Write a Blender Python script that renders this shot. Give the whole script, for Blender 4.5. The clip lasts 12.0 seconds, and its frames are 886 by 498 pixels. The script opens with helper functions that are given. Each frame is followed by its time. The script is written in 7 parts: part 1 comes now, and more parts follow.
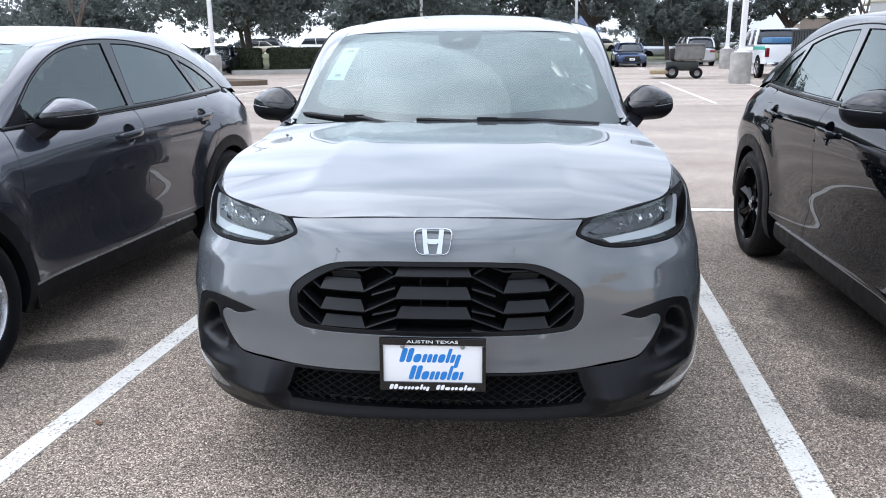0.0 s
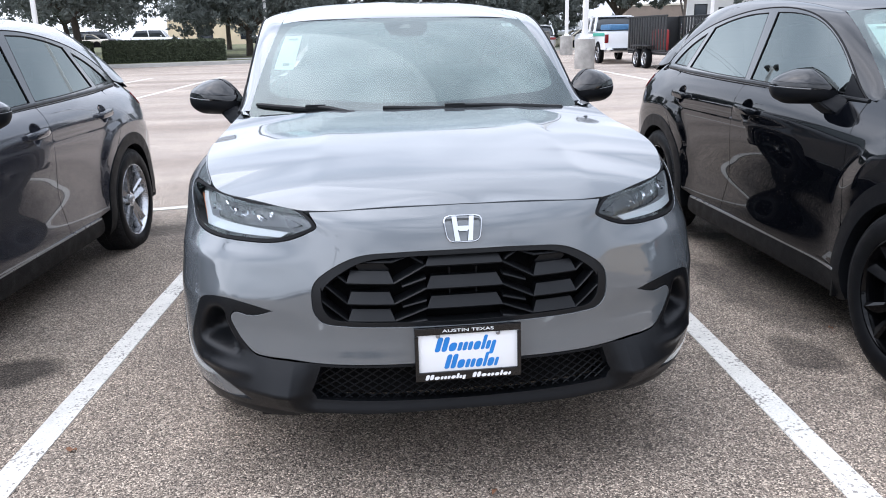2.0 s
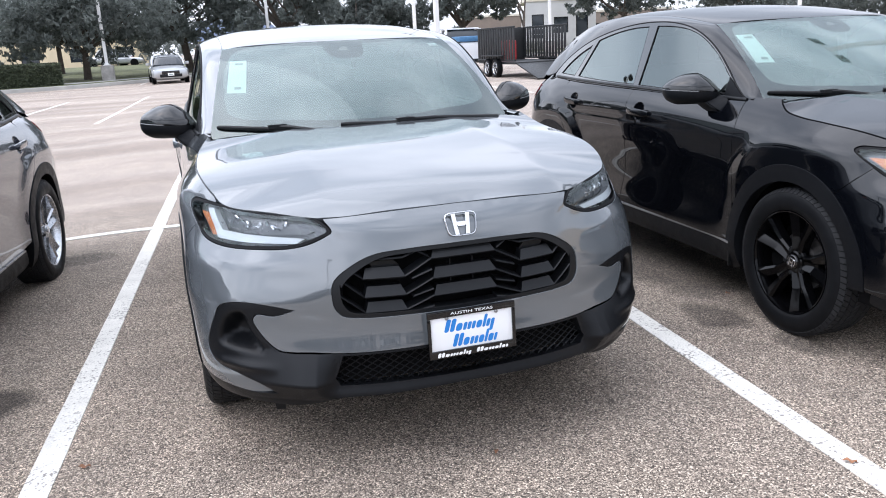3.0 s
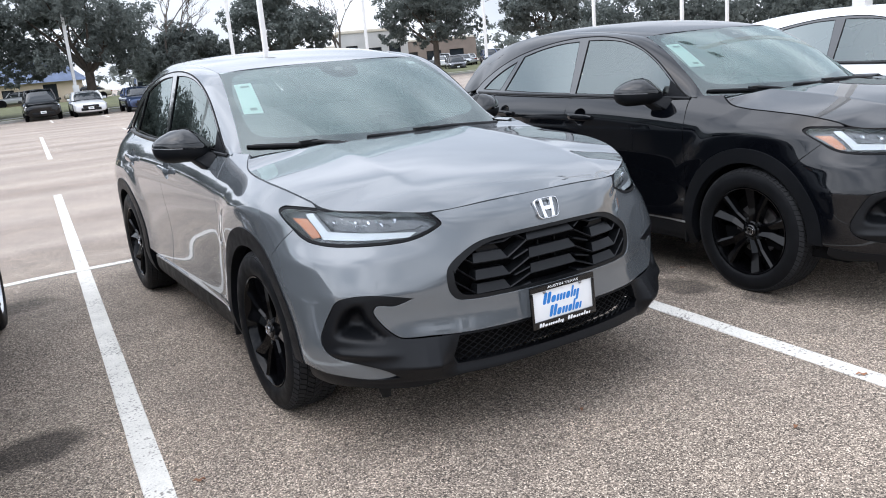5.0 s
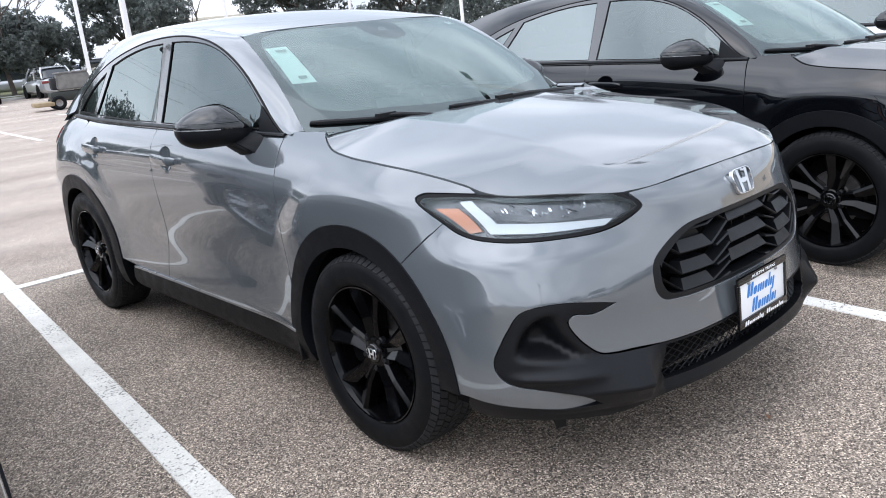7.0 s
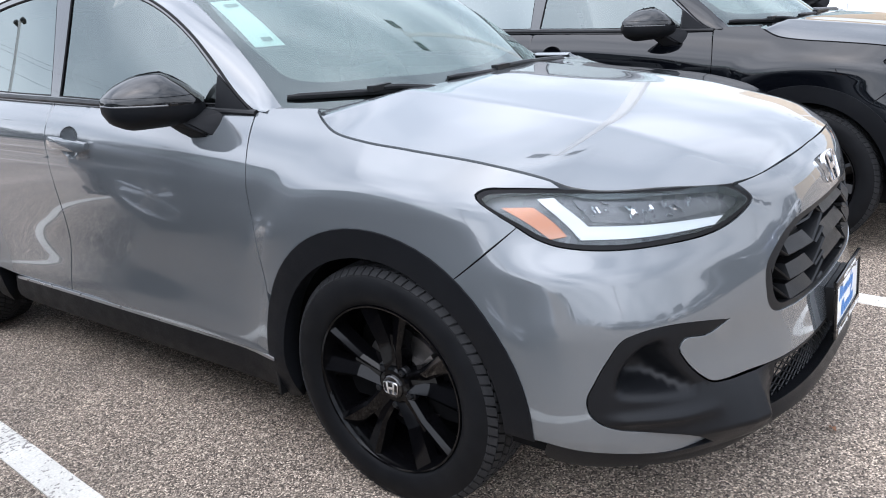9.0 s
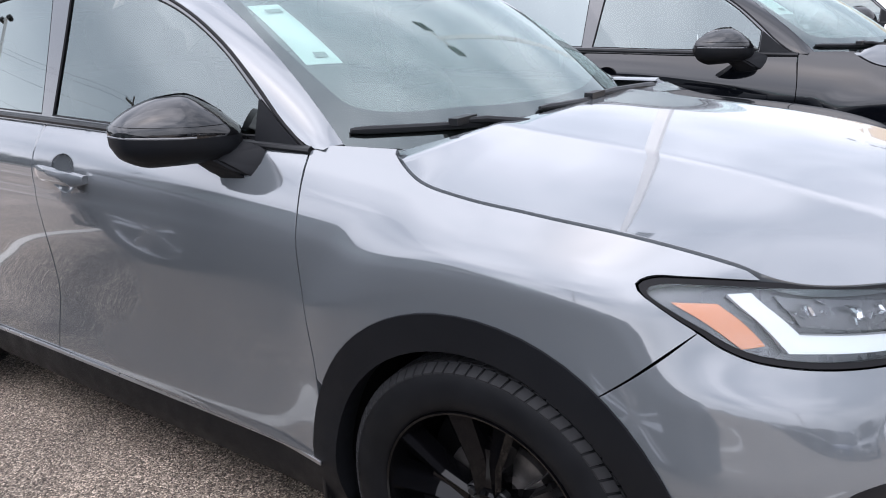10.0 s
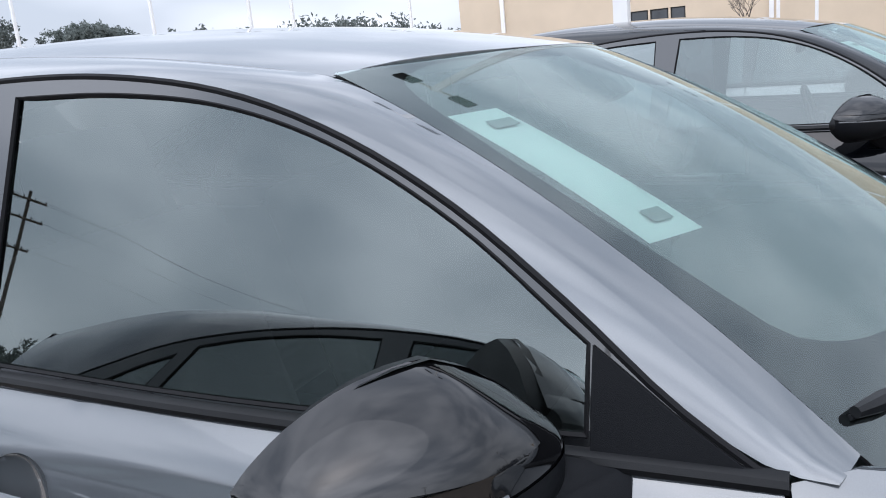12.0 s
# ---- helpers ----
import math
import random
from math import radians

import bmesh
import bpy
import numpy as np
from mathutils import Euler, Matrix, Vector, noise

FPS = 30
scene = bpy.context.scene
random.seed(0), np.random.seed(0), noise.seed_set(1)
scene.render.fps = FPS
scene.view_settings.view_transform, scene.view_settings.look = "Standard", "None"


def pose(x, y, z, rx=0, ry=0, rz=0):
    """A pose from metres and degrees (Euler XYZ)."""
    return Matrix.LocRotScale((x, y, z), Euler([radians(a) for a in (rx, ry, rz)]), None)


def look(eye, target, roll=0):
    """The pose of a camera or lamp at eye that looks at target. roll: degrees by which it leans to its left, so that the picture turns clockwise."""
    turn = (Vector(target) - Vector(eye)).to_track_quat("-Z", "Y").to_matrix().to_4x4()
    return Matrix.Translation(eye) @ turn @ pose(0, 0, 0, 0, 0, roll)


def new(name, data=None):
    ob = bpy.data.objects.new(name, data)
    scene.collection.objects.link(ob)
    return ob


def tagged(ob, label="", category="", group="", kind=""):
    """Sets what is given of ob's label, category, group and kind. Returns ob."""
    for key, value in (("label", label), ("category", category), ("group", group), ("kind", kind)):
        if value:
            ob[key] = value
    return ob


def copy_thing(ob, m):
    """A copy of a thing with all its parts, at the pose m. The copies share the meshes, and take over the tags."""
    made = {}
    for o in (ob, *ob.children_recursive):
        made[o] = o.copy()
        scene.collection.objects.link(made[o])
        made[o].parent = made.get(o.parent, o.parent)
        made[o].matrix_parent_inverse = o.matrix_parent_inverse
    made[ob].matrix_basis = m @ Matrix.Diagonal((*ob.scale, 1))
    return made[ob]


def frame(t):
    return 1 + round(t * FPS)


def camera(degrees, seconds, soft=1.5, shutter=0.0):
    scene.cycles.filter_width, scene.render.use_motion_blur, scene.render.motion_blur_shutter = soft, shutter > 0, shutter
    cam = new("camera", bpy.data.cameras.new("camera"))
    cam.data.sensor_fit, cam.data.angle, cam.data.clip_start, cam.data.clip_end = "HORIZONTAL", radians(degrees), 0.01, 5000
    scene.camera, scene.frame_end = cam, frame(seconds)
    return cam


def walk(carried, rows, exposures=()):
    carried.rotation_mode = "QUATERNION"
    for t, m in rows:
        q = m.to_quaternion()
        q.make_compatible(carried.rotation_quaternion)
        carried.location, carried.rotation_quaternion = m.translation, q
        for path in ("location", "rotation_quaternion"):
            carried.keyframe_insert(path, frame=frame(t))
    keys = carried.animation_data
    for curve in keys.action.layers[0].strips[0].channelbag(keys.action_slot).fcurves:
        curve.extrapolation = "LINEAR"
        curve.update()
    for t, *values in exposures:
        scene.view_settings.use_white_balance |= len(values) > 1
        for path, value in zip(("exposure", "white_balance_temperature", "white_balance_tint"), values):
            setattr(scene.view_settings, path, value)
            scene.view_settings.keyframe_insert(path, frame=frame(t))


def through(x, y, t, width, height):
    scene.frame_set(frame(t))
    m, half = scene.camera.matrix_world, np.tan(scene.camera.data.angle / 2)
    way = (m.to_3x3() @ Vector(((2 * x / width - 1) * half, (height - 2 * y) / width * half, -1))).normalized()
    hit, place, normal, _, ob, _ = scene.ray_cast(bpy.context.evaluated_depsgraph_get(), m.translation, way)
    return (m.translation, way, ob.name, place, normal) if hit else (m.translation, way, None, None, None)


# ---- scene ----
from mathutils.geometry import delaunay_2d_cdt

cam = camera(58.7, 12.0, 1.0)
PATH = [
    (0.0, (0.181, -2.150, 1.393), (0.048, -0.219, 0.891), -0.5),
    (0.5, (-0.015, -2.127, 1.392), (-0.087, -0.195, 0.881), -0.5),
    (1.0, (-0.059, -2.146, 1.406), (-0.057, -0.215, 0.884), -0.6),
    (1.5, (-0.108, -2.138, 1.399), (0.002, -0.212, 0.872), -0.8),
    (2.0, (-0.332, -2.113, 1.384), (-0.092, -0.200, 0.854), -1.2),
    (2.5, (-0.592, -2.219, 1.400), (-0.174, -0.334, 0.878), -1.9),
    (3.0, (-0.839, -2.351, 1.430), (-0.249, -0.509, 0.919), -2.9),
    (5.0, (-1.849, -2.233, 1.416), (-0.847, -0.566, 0.949), -5.1),
    (5.5, (-1.974, -2.000, 1.412), (-0.911, -0.376, 0.932), -5.3),
    (6.0, (-1.998, -1.682, 1.401), (-0.875, -0.103, 0.905), -5.6),
    (6.5, (-2.171, -1.360, 1.369), (-0.982, 0.162, 0.850), -5.9),
    (7.0, (-2.279, -1.126, 1.376), (-1.016, 0.332, 0.846), -6.0),
    (9.0, (-2.266, -0.367, 1.362), (-0.765, 0.799, 0.739), -4.5),
    (9.5, (-2.099, -0.157, 1.343), (-0.587, 0.991, 0.715), -3.4),
    (10.0, (-2.001, 0.168, 1.373), (-0.469, 1.304, 0.771), -2.7),
    (10.5, (-1.837, 0.485, 1.402), (-0.259, 1.589, 0.860), -3.2),
    (11.0, (-1.701, 0.813, 1.422), (-0.071, 1.866, 0.941), -4.3),
    (11.5, (-1.589, 1.116, 1.442), (0.092, 2.103, 0.995), -5.4),
    (12.0, (-1.428, 1.410, 1.440), (0.310, 2.292, 0.988), -5.6),
]
EXPOSURES = [(0.0, 0.49, 5850, 12), (3.0, 0.61, 6000, 14), (5.0, 0.43, 6050, 12), (7.0, 0.55, 6000, 12), (9.0, 0.79, 6000, 13), (10.5, 0.70, 6200, 18), (12.0, 0.22, 5950, 13)]
walk(cam, [(t, look(eye, target, roll)) for t, eye, target, roll in PATH], EXPOSURES)

# ---- sky and sun: a bright overcast winter day ----
world = bpy.data.worlds.new("overcast_sky")
scene.world = world
world.use_nodes = True
wt = world.node_tree
wt.nodes.clear()


def wnode(kind, **values):
    n = wt.nodes.new(kind)
    for k, v in values.items():
        n.inputs[k].default_value = v
    return n


sky = wnode("ShaderNodeTexSky")
sky.sky_type, sky.sun_disc = "NISHITA", False
sky.sun_elevation, sky.sun_rotation = radians(62), radians(282)
sky.air_density, sky.dust_density = 1.5, 4.0
coord = wnode("ShaderNodeTexCoord")
flat = wnode("ShaderNodeMapping", Scale=(1.0, 1.0, 2.2))
clouds = wnode("ShaderNodeTexNoise", Scale=2.6, Detail=3.5, Roughness=0.45, Distortion=0.0)
ramp = wnode("ShaderNodeValToRGB")
ramp.color_ramp.elements[0].position, ramp.color_ramp.elements[0].color = 0.37, (5.5, 5.9, 6.4, 1)
ramp.color_ramp.elements[1].position, ramp.color_ramp.elements[1].color = 0.63, (9.8, 10.0, 10.3, 1)
mixed = wt.nodes.new("ShaderNodeMix")
mixed.data_type = "RGBA"
mixed.inputs["Factor"].default_value = 0.88
back = wnode("ShaderNodeBackground", Strength=0.18)
wout = wt.nodes.new("ShaderNodeOutputWorld")
wt.links.new(coord.outputs["Generated"], flat.inputs["Vector"])
wt.links.new(flat.outputs["Vector"], clouds.inputs["Vector"])
wt.links.new(clouds.outputs["Fac"], ramp.inputs["Fac"])
wt.links.new(sky.outputs["Color"], mixed.inputs["A"])
wt.links.new(ramp.outputs["Color"], mixed.inputs["B"])
# an overcast sky is brightest overhead
split = wt.nodes.new("ShaderNodeSeparateXYZ")
wt.links.new(coord.outputs["Generated"], split.inputs["Vector"])
dome = wt.nodes.new("ShaderNodeMapRange")
dome.interpolation_type = "SMOOTHSTEP"
dome.inputs["From Min"].default_value, dome.inputs["From Max"].default_value = 0.1, 1.0
dome.inputs["To Min"].default_value, dome.inputs["To Max"].default_value = 0.73, 1.12
wt.links.new(split.outputs["Z"], dome.inputs["Value"])
lift = wt.nodes.new("ShaderNodeVectorMath")
lift.operation = "SCALE"
wt.links.new(mixed.outputs["Result"], lift.inputs[0])
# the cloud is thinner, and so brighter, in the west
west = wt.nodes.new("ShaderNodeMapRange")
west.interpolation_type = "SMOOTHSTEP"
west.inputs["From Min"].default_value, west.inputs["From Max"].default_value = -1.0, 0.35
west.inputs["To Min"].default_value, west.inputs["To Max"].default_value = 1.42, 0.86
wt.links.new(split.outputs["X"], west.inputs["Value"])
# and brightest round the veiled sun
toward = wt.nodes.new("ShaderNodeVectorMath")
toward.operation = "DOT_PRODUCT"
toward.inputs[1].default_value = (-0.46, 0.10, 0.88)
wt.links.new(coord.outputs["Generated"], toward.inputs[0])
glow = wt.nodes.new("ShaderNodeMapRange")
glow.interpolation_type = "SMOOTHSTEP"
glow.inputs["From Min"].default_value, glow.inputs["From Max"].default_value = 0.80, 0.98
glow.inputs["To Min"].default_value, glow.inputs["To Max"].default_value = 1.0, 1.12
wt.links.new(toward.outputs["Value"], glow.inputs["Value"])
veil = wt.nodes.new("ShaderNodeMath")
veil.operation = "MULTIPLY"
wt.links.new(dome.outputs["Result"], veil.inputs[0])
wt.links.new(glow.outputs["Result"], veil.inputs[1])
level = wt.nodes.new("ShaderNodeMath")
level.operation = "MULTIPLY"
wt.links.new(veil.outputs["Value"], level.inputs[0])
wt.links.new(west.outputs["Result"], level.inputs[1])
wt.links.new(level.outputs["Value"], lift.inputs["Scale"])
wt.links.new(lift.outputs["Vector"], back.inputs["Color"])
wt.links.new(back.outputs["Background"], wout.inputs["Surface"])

sun_data = bpy.data.lights.new("sun", "SUN")
sun_data.energy, sun_data.angle, sun_data.color = 0.5, radians(75), (1.0, 0.97, 0.93)
sun = new("sun", sun_data)
sun.matrix_world = look((0, 0, 0), (0.46, -0.10, -0.88))
# ---- materials ----
def material(name, color=(.5, .5, .5), rough=.5, metal=0.0, coat=0.0, spec=0.5, grain=0.0, grain_scale=200.0, blotch=0.0, blotch_scale=6.0, bump=0.0, bump_scale=300.0,
             bump_size=.002, rough_var=0.0, per_object=0.0, per_island=0.0, coat_rough=.03):
    """A surface with colour variation at two scales, uneven gloss and fine relief."""
    m = bpy.data.materials.new(name)
    m.use_nodes = True
    t = m.node_tree
    b = t.nodes["Principled BSDF"]
    b.inputs["Roughness"].default_value, b.inputs["Metallic"].default_value = rough, metal
    b.inputs["Coat Weight"].default_value, b.inputs["Coat Roughness"].default_value = coat, coat_rough
    b.inputs["Specular IOR Level"].default_value = spec
    b.inputs["Base Color"].default_value = (*color, 1)
    co = t.nodes.new("ShaderNodeTexCoord")

    def noise_tex(scale, detail=4.0):
        n = t.nodes.new("ShaderNodeTexNoise")
        n.inputs["Scale"].default_value, n.inputs["Detail"].default_value = scale, detail
        t.links.new(co.outputs["Object"], n.inputs["Vector"])
        return n.outputs["Fac"]

    value = None
    for amount, source in ((grain, ("n", grain_scale)), (blotch, ("n", blotch_scale)), (per_object, ("o", 0)), (per_island, ("i", 0))):
        if not amount:
            continue
        if source[0] == "n":
            out = noise_tex(source[1])
        elif source[0] == "o":
            out = t.nodes.new("ShaderNodeObjectInfo").outputs["Random"]
        else:
            out = t.nodes.new("ShaderNodeNewGeometry").outputs["Random Per Island"]
        mr = t.nodes.new("ShaderNodeMapRange")
        mr.inputs["To Min"].default_value, mr.inputs["To Max"].default_value = 1 - amount, 1 + amount
        if source[0] == "n":
            mr.inputs["From Min"].default_value, mr.inputs["From Max"].default_value = 0.3, 0.7
        t.links.new(out, mr.inputs["Value"])
        if value is None:
            value = mr.outputs["Result"]
        else:
            mu = t.nodes.new("ShaderNodeMath")
            mu.operation = "MULTIPLY"
            t.links.new(value, mu.inputs[0])
            t.links.new(mr.outputs["Result"], mu.inputs[1])
            value = mu.outputs["Value"]
    if value is not None:
        vm = t.nodes.new("ShaderNodeVectorMath")
        vm.operation = "SCALE"
        vm.inputs[0].default_value = color
        t.links.new(value, vm.inputs["Scale"])
        t.links.new(vm.outputs["Vector"], b.inputs["Base Color"])
    if rough_var:
        mr = t.nodes.new("ShaderNodeMapRange")
        mr.inputs["From Min"].default_value, mr.inputs["From Max"].default_value = .3, .7
        mr.inputs["To Min"].default_value, mr.inputs["To Max"].default_value = max(rough - rough_var, .02), rough + rough_var
        t.links.new(noise_tex(18.0), mr.inputs["Value"])
        t.links.new(mr.outputs["Result"], b.inputs["Roughness"])
    if bump:
        bp = t.nodes.new("ShaderNodeBump")
        bp.inputs["Strength"].default_value, bp.inputs["Distance"].default_value = bump, bump_size
        t.links.new(noise_tex(bump_scale, 2.0), bp.inputs["Height"])
        t.links.new(bp.outputs["Normal"], b.inputs["Normal"])
    return m


def glass(name, color, opacity):
    """Thin tinted sheet glass: clear light passes in the tint, the rest is mirrored by its gloss."""
    m = bpy.data.materials.new(name)
    m.use_nodes = True
    t = m.node_tree
    t.nodes.clear()
    out, mix = t.nodes.new("ShaderNodeOutputMaterial"), t.nodes.new("ShaderNodeMixShader")
    clear, gloss, fres = t.nodes.new("ShaderNodeBsdfTransparent"), t.nodes.new("ShaderNodeBsdfGlossy"), t.nodes.new("ShaderNodeFresnel")
    clear.inputs["Color"].default_value = (*color, 1)
    gloss.inputs["Roughness"].default_value, gloss.inputs["Color"].default_value = .01, (.88, .98, .97, 1)
    fres.inputs["IOR"].default_value = opacity
    t.links.new(fres.outputs["Fac"], mix.inputs["Fac"])
    t.links.new(clear.outputs["BSDF"], mix.inputs[1])
    t.links.new(gloss.outputs["BSDF"], mix.inputs[2])
    t.links.new(mix.outputs["Shader"], out.inputs["Surface"])
    return m


def haze_film(name, color, amount):
    """The thin milky film that gathers on the inside of a windscreen; it also stands in for sky glare."""
    m = bpy.data.materials.new(name)
    m.use_nodes = True
    t = m.node_tree
    t.nodes.clear()
    out, mix, add = t.nodes.new("ShaderNodeOutputMaterial"), t.nodes.new("ShaderNodeMixShader"), t.nodes.new("ShaderNodeMixShader")
    clear, dif, trl, noi, mr = (t.nodes.new(k) for k in ("ShaderNodeBsdfTransparent", "ShaderNodeBsdfDiffuse", "ShaderNodeBsdfTranslucent", "ShaderNodeTexNoise", "ShaderNodeMapRange"))
    co = t.nodes.new("ShaderNodeTexCoord")
    dif.inputs["Color"].default_value = trl.inputs["Color"].default_value = (*color, 1)
    noi.inputs["Scale"].default_value = 3.0
    mr.inputs["From Min"].default_value, mr.inputs["From Max"].default_value = .3, .7
    mr.inputs["To Min"].default_value, mr.inputs["To Max"].default_value = amount * .75, amount * 1.25
    add.inputs["Fac"].default_value = .3
    t.links.new(co.outputs["Object"], noi.inputs["Vector"])
    t.links.new(noi.outputs["Fac"], mr.inputs["Value"])
    t.links.new(dif.outputs["BSDF"], add.inputs[1])
    t.links.new(trl.outputs["BSDF"], add.inputs[2])
    t.links.new(mr.outputs["Result"], mix.inputs["Fac"])
    t.links.new(clear.outputs["BSDF"], mix.inputs[1])
    t.links.new(add.outputs["Shader"], mix.inputs[2])
    t.links.new(mix.outputs["Shader"], out.inputs["Surface"])
    return m


def paint(name, color, metal, rough, spec=.3, coat_ior=1.6):
    m = material(name, color, rough, metal, coat=1.0, coat_rough=.02, spec=spec, grain=.05, grain_scale=900, blotch=.02, blotch_scale=3)
    m.node_tree.nodes["Principled BSDF"].inputs["Coat IOR"].default_value = coat_ior
    return m


M = dict(
    grey_paint=paint("grey_metallic_paint", (.116, .127, .136), .24, .09, .3, 1.76),
    dark_paint=paint("dark_grey_metallic_paint", (.036, .039, .051), .40, .22, .3, 1.8),
    black_paint=paint("black_pearl_paint", (.0020, .0024, .0036), .0, .30, 0.0, 1.53),
    white_paint=paint("white_pearl_paint", (.75, .76, .77), .0, .4),
    blue_paint=paint("blue_metallic_paint", (.02, .042, .11), .4, .35),
    silver_paint=paint("silver_paint", (.42, .43, .44), .6, .35),
    beige_paint=paint("beige_paint", (.42, .38, .30), .3, .4),
    red_paint=paint("dark_red_paint", (.16, .015, .02), .3, .35),
    trim=material("black_satin_plastic", (.007, .0075, .0085), .40, spec=.25, bump=.25, bump_scale=900, bump_size=.0006, blotch=.15, rough_var=.06),
    clad=material("grained_black_plastic", (.0062, .0068, .0082), .44, spec=.12, bump=.5, bump_scale=1400, bump_size=.0006, blotch=.12, rough_var=.08),
    bumper_black=material("satin_black_bumper", (.0055, .006, .0072), .36, spec=.20, bump=.35, bump_scale=1400, bump_size=.0005, blotch=.12, rough_var=.06),
    gloss_black=material("gloss_black_plastic", (.003, .003, .0035), .05, spec=.65, rough_var=.02, blotch=.1),
    wheel_black=material("gloss_black_wheel", (.002, .002, .0024), .06, spec=.20, rough_var=.03, blotch=.1),
    signal=material("dark_turn_signal", (.09, .092, .096), .2, coat=.6, rough_var=.05),
    dark=material("dark_cavity", (.005, .005, .0055), .9, spec=.1, blotch=.2),
    frame=paint("glossy_black_window_frame", (.007, .0075, .0085), 0.0, .10, .5, 1.7),
    seal=material("black_rubber_seal", (.008, .008, .009), .6, spec=.15, blotch=.1),
    tyre=material("tyre_rubber", (.0062, .0066, .0076), .5, spec=.10, bump=.3, bump_scale=500, bump_size=.0008, blotch=.2, blotch_scale=12, rough_var=.1),
    tread=material("tyre_tread", (.020, .0205, .022), .65, spec=.2, bump=.3, bump_scale=500, bump_size=.0008, blotch=.2, blotch_scale=12),
    chrome=material("chrome", (.75, .76, .78), .08, 1.0, rough_var=.03),
    steel=material("brushed_steel", (.35, .35, .36), .35, 1.0, blotch=.2, blotch_scale=20),
    rust=material("cast_iron_brake", (.20, .19, .185), .38, .85, blotch=.3, blotch_scale=25),
    alloy=material("silver_alloy", (.55, .56, .58), .25, .9, rough_var=.05),
    sill=material("satin_metal_moulding", (.34, .345, .355), .3, .8, rough_var=.05),
    lens=glass("headlight_lens", (.93, .94, .95), 1.45),
    windshield=glass("tinted_windshield", (.84, .93, .90), 2.0),
    tinted=glass("privacy_glass", (.16, .165, .17), 2.8),
    sideglass=glass("green_tinted_glass", (.46, .50, .49), 2.3),
    film=haze_film("windshield_film", (.72, .90, .86), .145),
    # sky glare on the black car's windscreen, put in as pale haze
    glare_film=haze_film("windshield_glare_film", (.72, .90, .86), .20),
    lamp_silver=material("lamp_reflector", (.82, .83, .86), .12, .9, rough_var=.06),
    lamp_grey=material("lamp_bezel", (.12, .122, .128), .28, .5, rough_var=.08),
    lamp_white=material("white_light_guide", (.66, .69, .71), .22, coat=.6),
    amber=material("amber_reflector", (.62, .22, .08), .25, coat=.8),
    tail_red=material("red_lamp_plastic", (.16, .01, .012), .15, coat=1.0),
    interior=material("black_interior_fabric", (.020, .020, .021), .85, bump=.3, bump_scale=700, blotch=.2),
    dash=material("dashboard_plastic", (.022, .023, .024), .6, bump=.3, bump_scale=900, blotch=.15),
    paper=material("pale_green_paper", (.84, .97, .92), .6, blotch=.02),
    white=material("white_plate", (.82, .82, .82), .4, blotch=.03),
    lettering=material("white_lettering", (.8, .8, .8), .5, blotch=.02),
    blue_print=material("blue_print", (.02, .20, .58), .4, blotch=.05),
    print_grey=material("grey_print", (.25, .32, .30), .6, blotch=.05),
)


def wet(m):
    """Scattered water drops standing on the paint."""
    t = m.node_tree
    b = t.nodes["Principled BSDF"]
    co, vo, mr, bp = (t.nodes.new(k) for k in ("ShaderNodeTexCoord", "ShaderNodeTexVoronoi", "ShaderNodeMapRange", "ShaderNodeBump"))
    vo.inputs["Scale"].default_value, vo.inputs["Randomness"].default_value = 42, 1.0
    mr.inputs["From Min"].default_value, mr.inputs["From Max"].default_value = .05, .17
    mr.inputs["To Min"].default_value, mr.inputs["To Max"].default_value = 1.0, 0.0
    bp.inputs["Strength"].default_value, bp.inputs["Distance"].default_value = .14, .0012
    t.links.new(co.outputs["Object"], vo.inputs["Vector"])
    t.links.new(vo.outputs["Distance"], mr.inputs["Value"])
    t.links.new(mr.outputs["Result"], bp.inputs["Height"])
    t.links.new(bp.outputs["Normal"], b.inputs["Coat Normal"])


wet(M["black_paint"])


# ---- building helpers ----
def obj(name, mesh, parent=None, label="", mat=None):
    ob = new(name, mesh)
    ob.parent = parent
    if mat is not None:
        mesh.materials.append(mat)
    if label:
        tagged(ob, label)
    return ob


def thing(name, m, label, category, group="", kind=""):
    ob = new(name)
    ob.empty_display_size = .2
    ob.matrix_world = m
    return tagged(ob, label, category, group, kind)


def mesh_of(name, verts, faces, smooth=True, normals=None):
    me = bpy.data.meshes.new(name)
    me.from_pydata([tuple(map(float, v)) for v in verts], [], [tuple(map(int, f)) for f in faces])
    me.polygons.foreach_set("use_smooth", [smooth] * len(me.polygons))
    if normals is not None:
        me.normals_split_custom_set_from_vertices([tuple(map(float, n)) for n in normals])
    return me


def part(name, bm, mat, parent, label="", sharp=35):
    """Links a bmesh as one mesh object under a thing or a part."""
    me = bpy.data.meshes.new(name)
    bmesh.ops.recalc_face_normals(bm, faces=bm.faces)
    lim = radians(sharp)
    for e in bm.edges:
        e.smooth = e.calc_face_angle(0.0) < lim if len(e.link_faces) == 2 else False
    for f in bm.faces:
        f.smooth = True
    bm.to_mesh(me)
    bm.free()
    return obj(name, me, parent, label, mat)


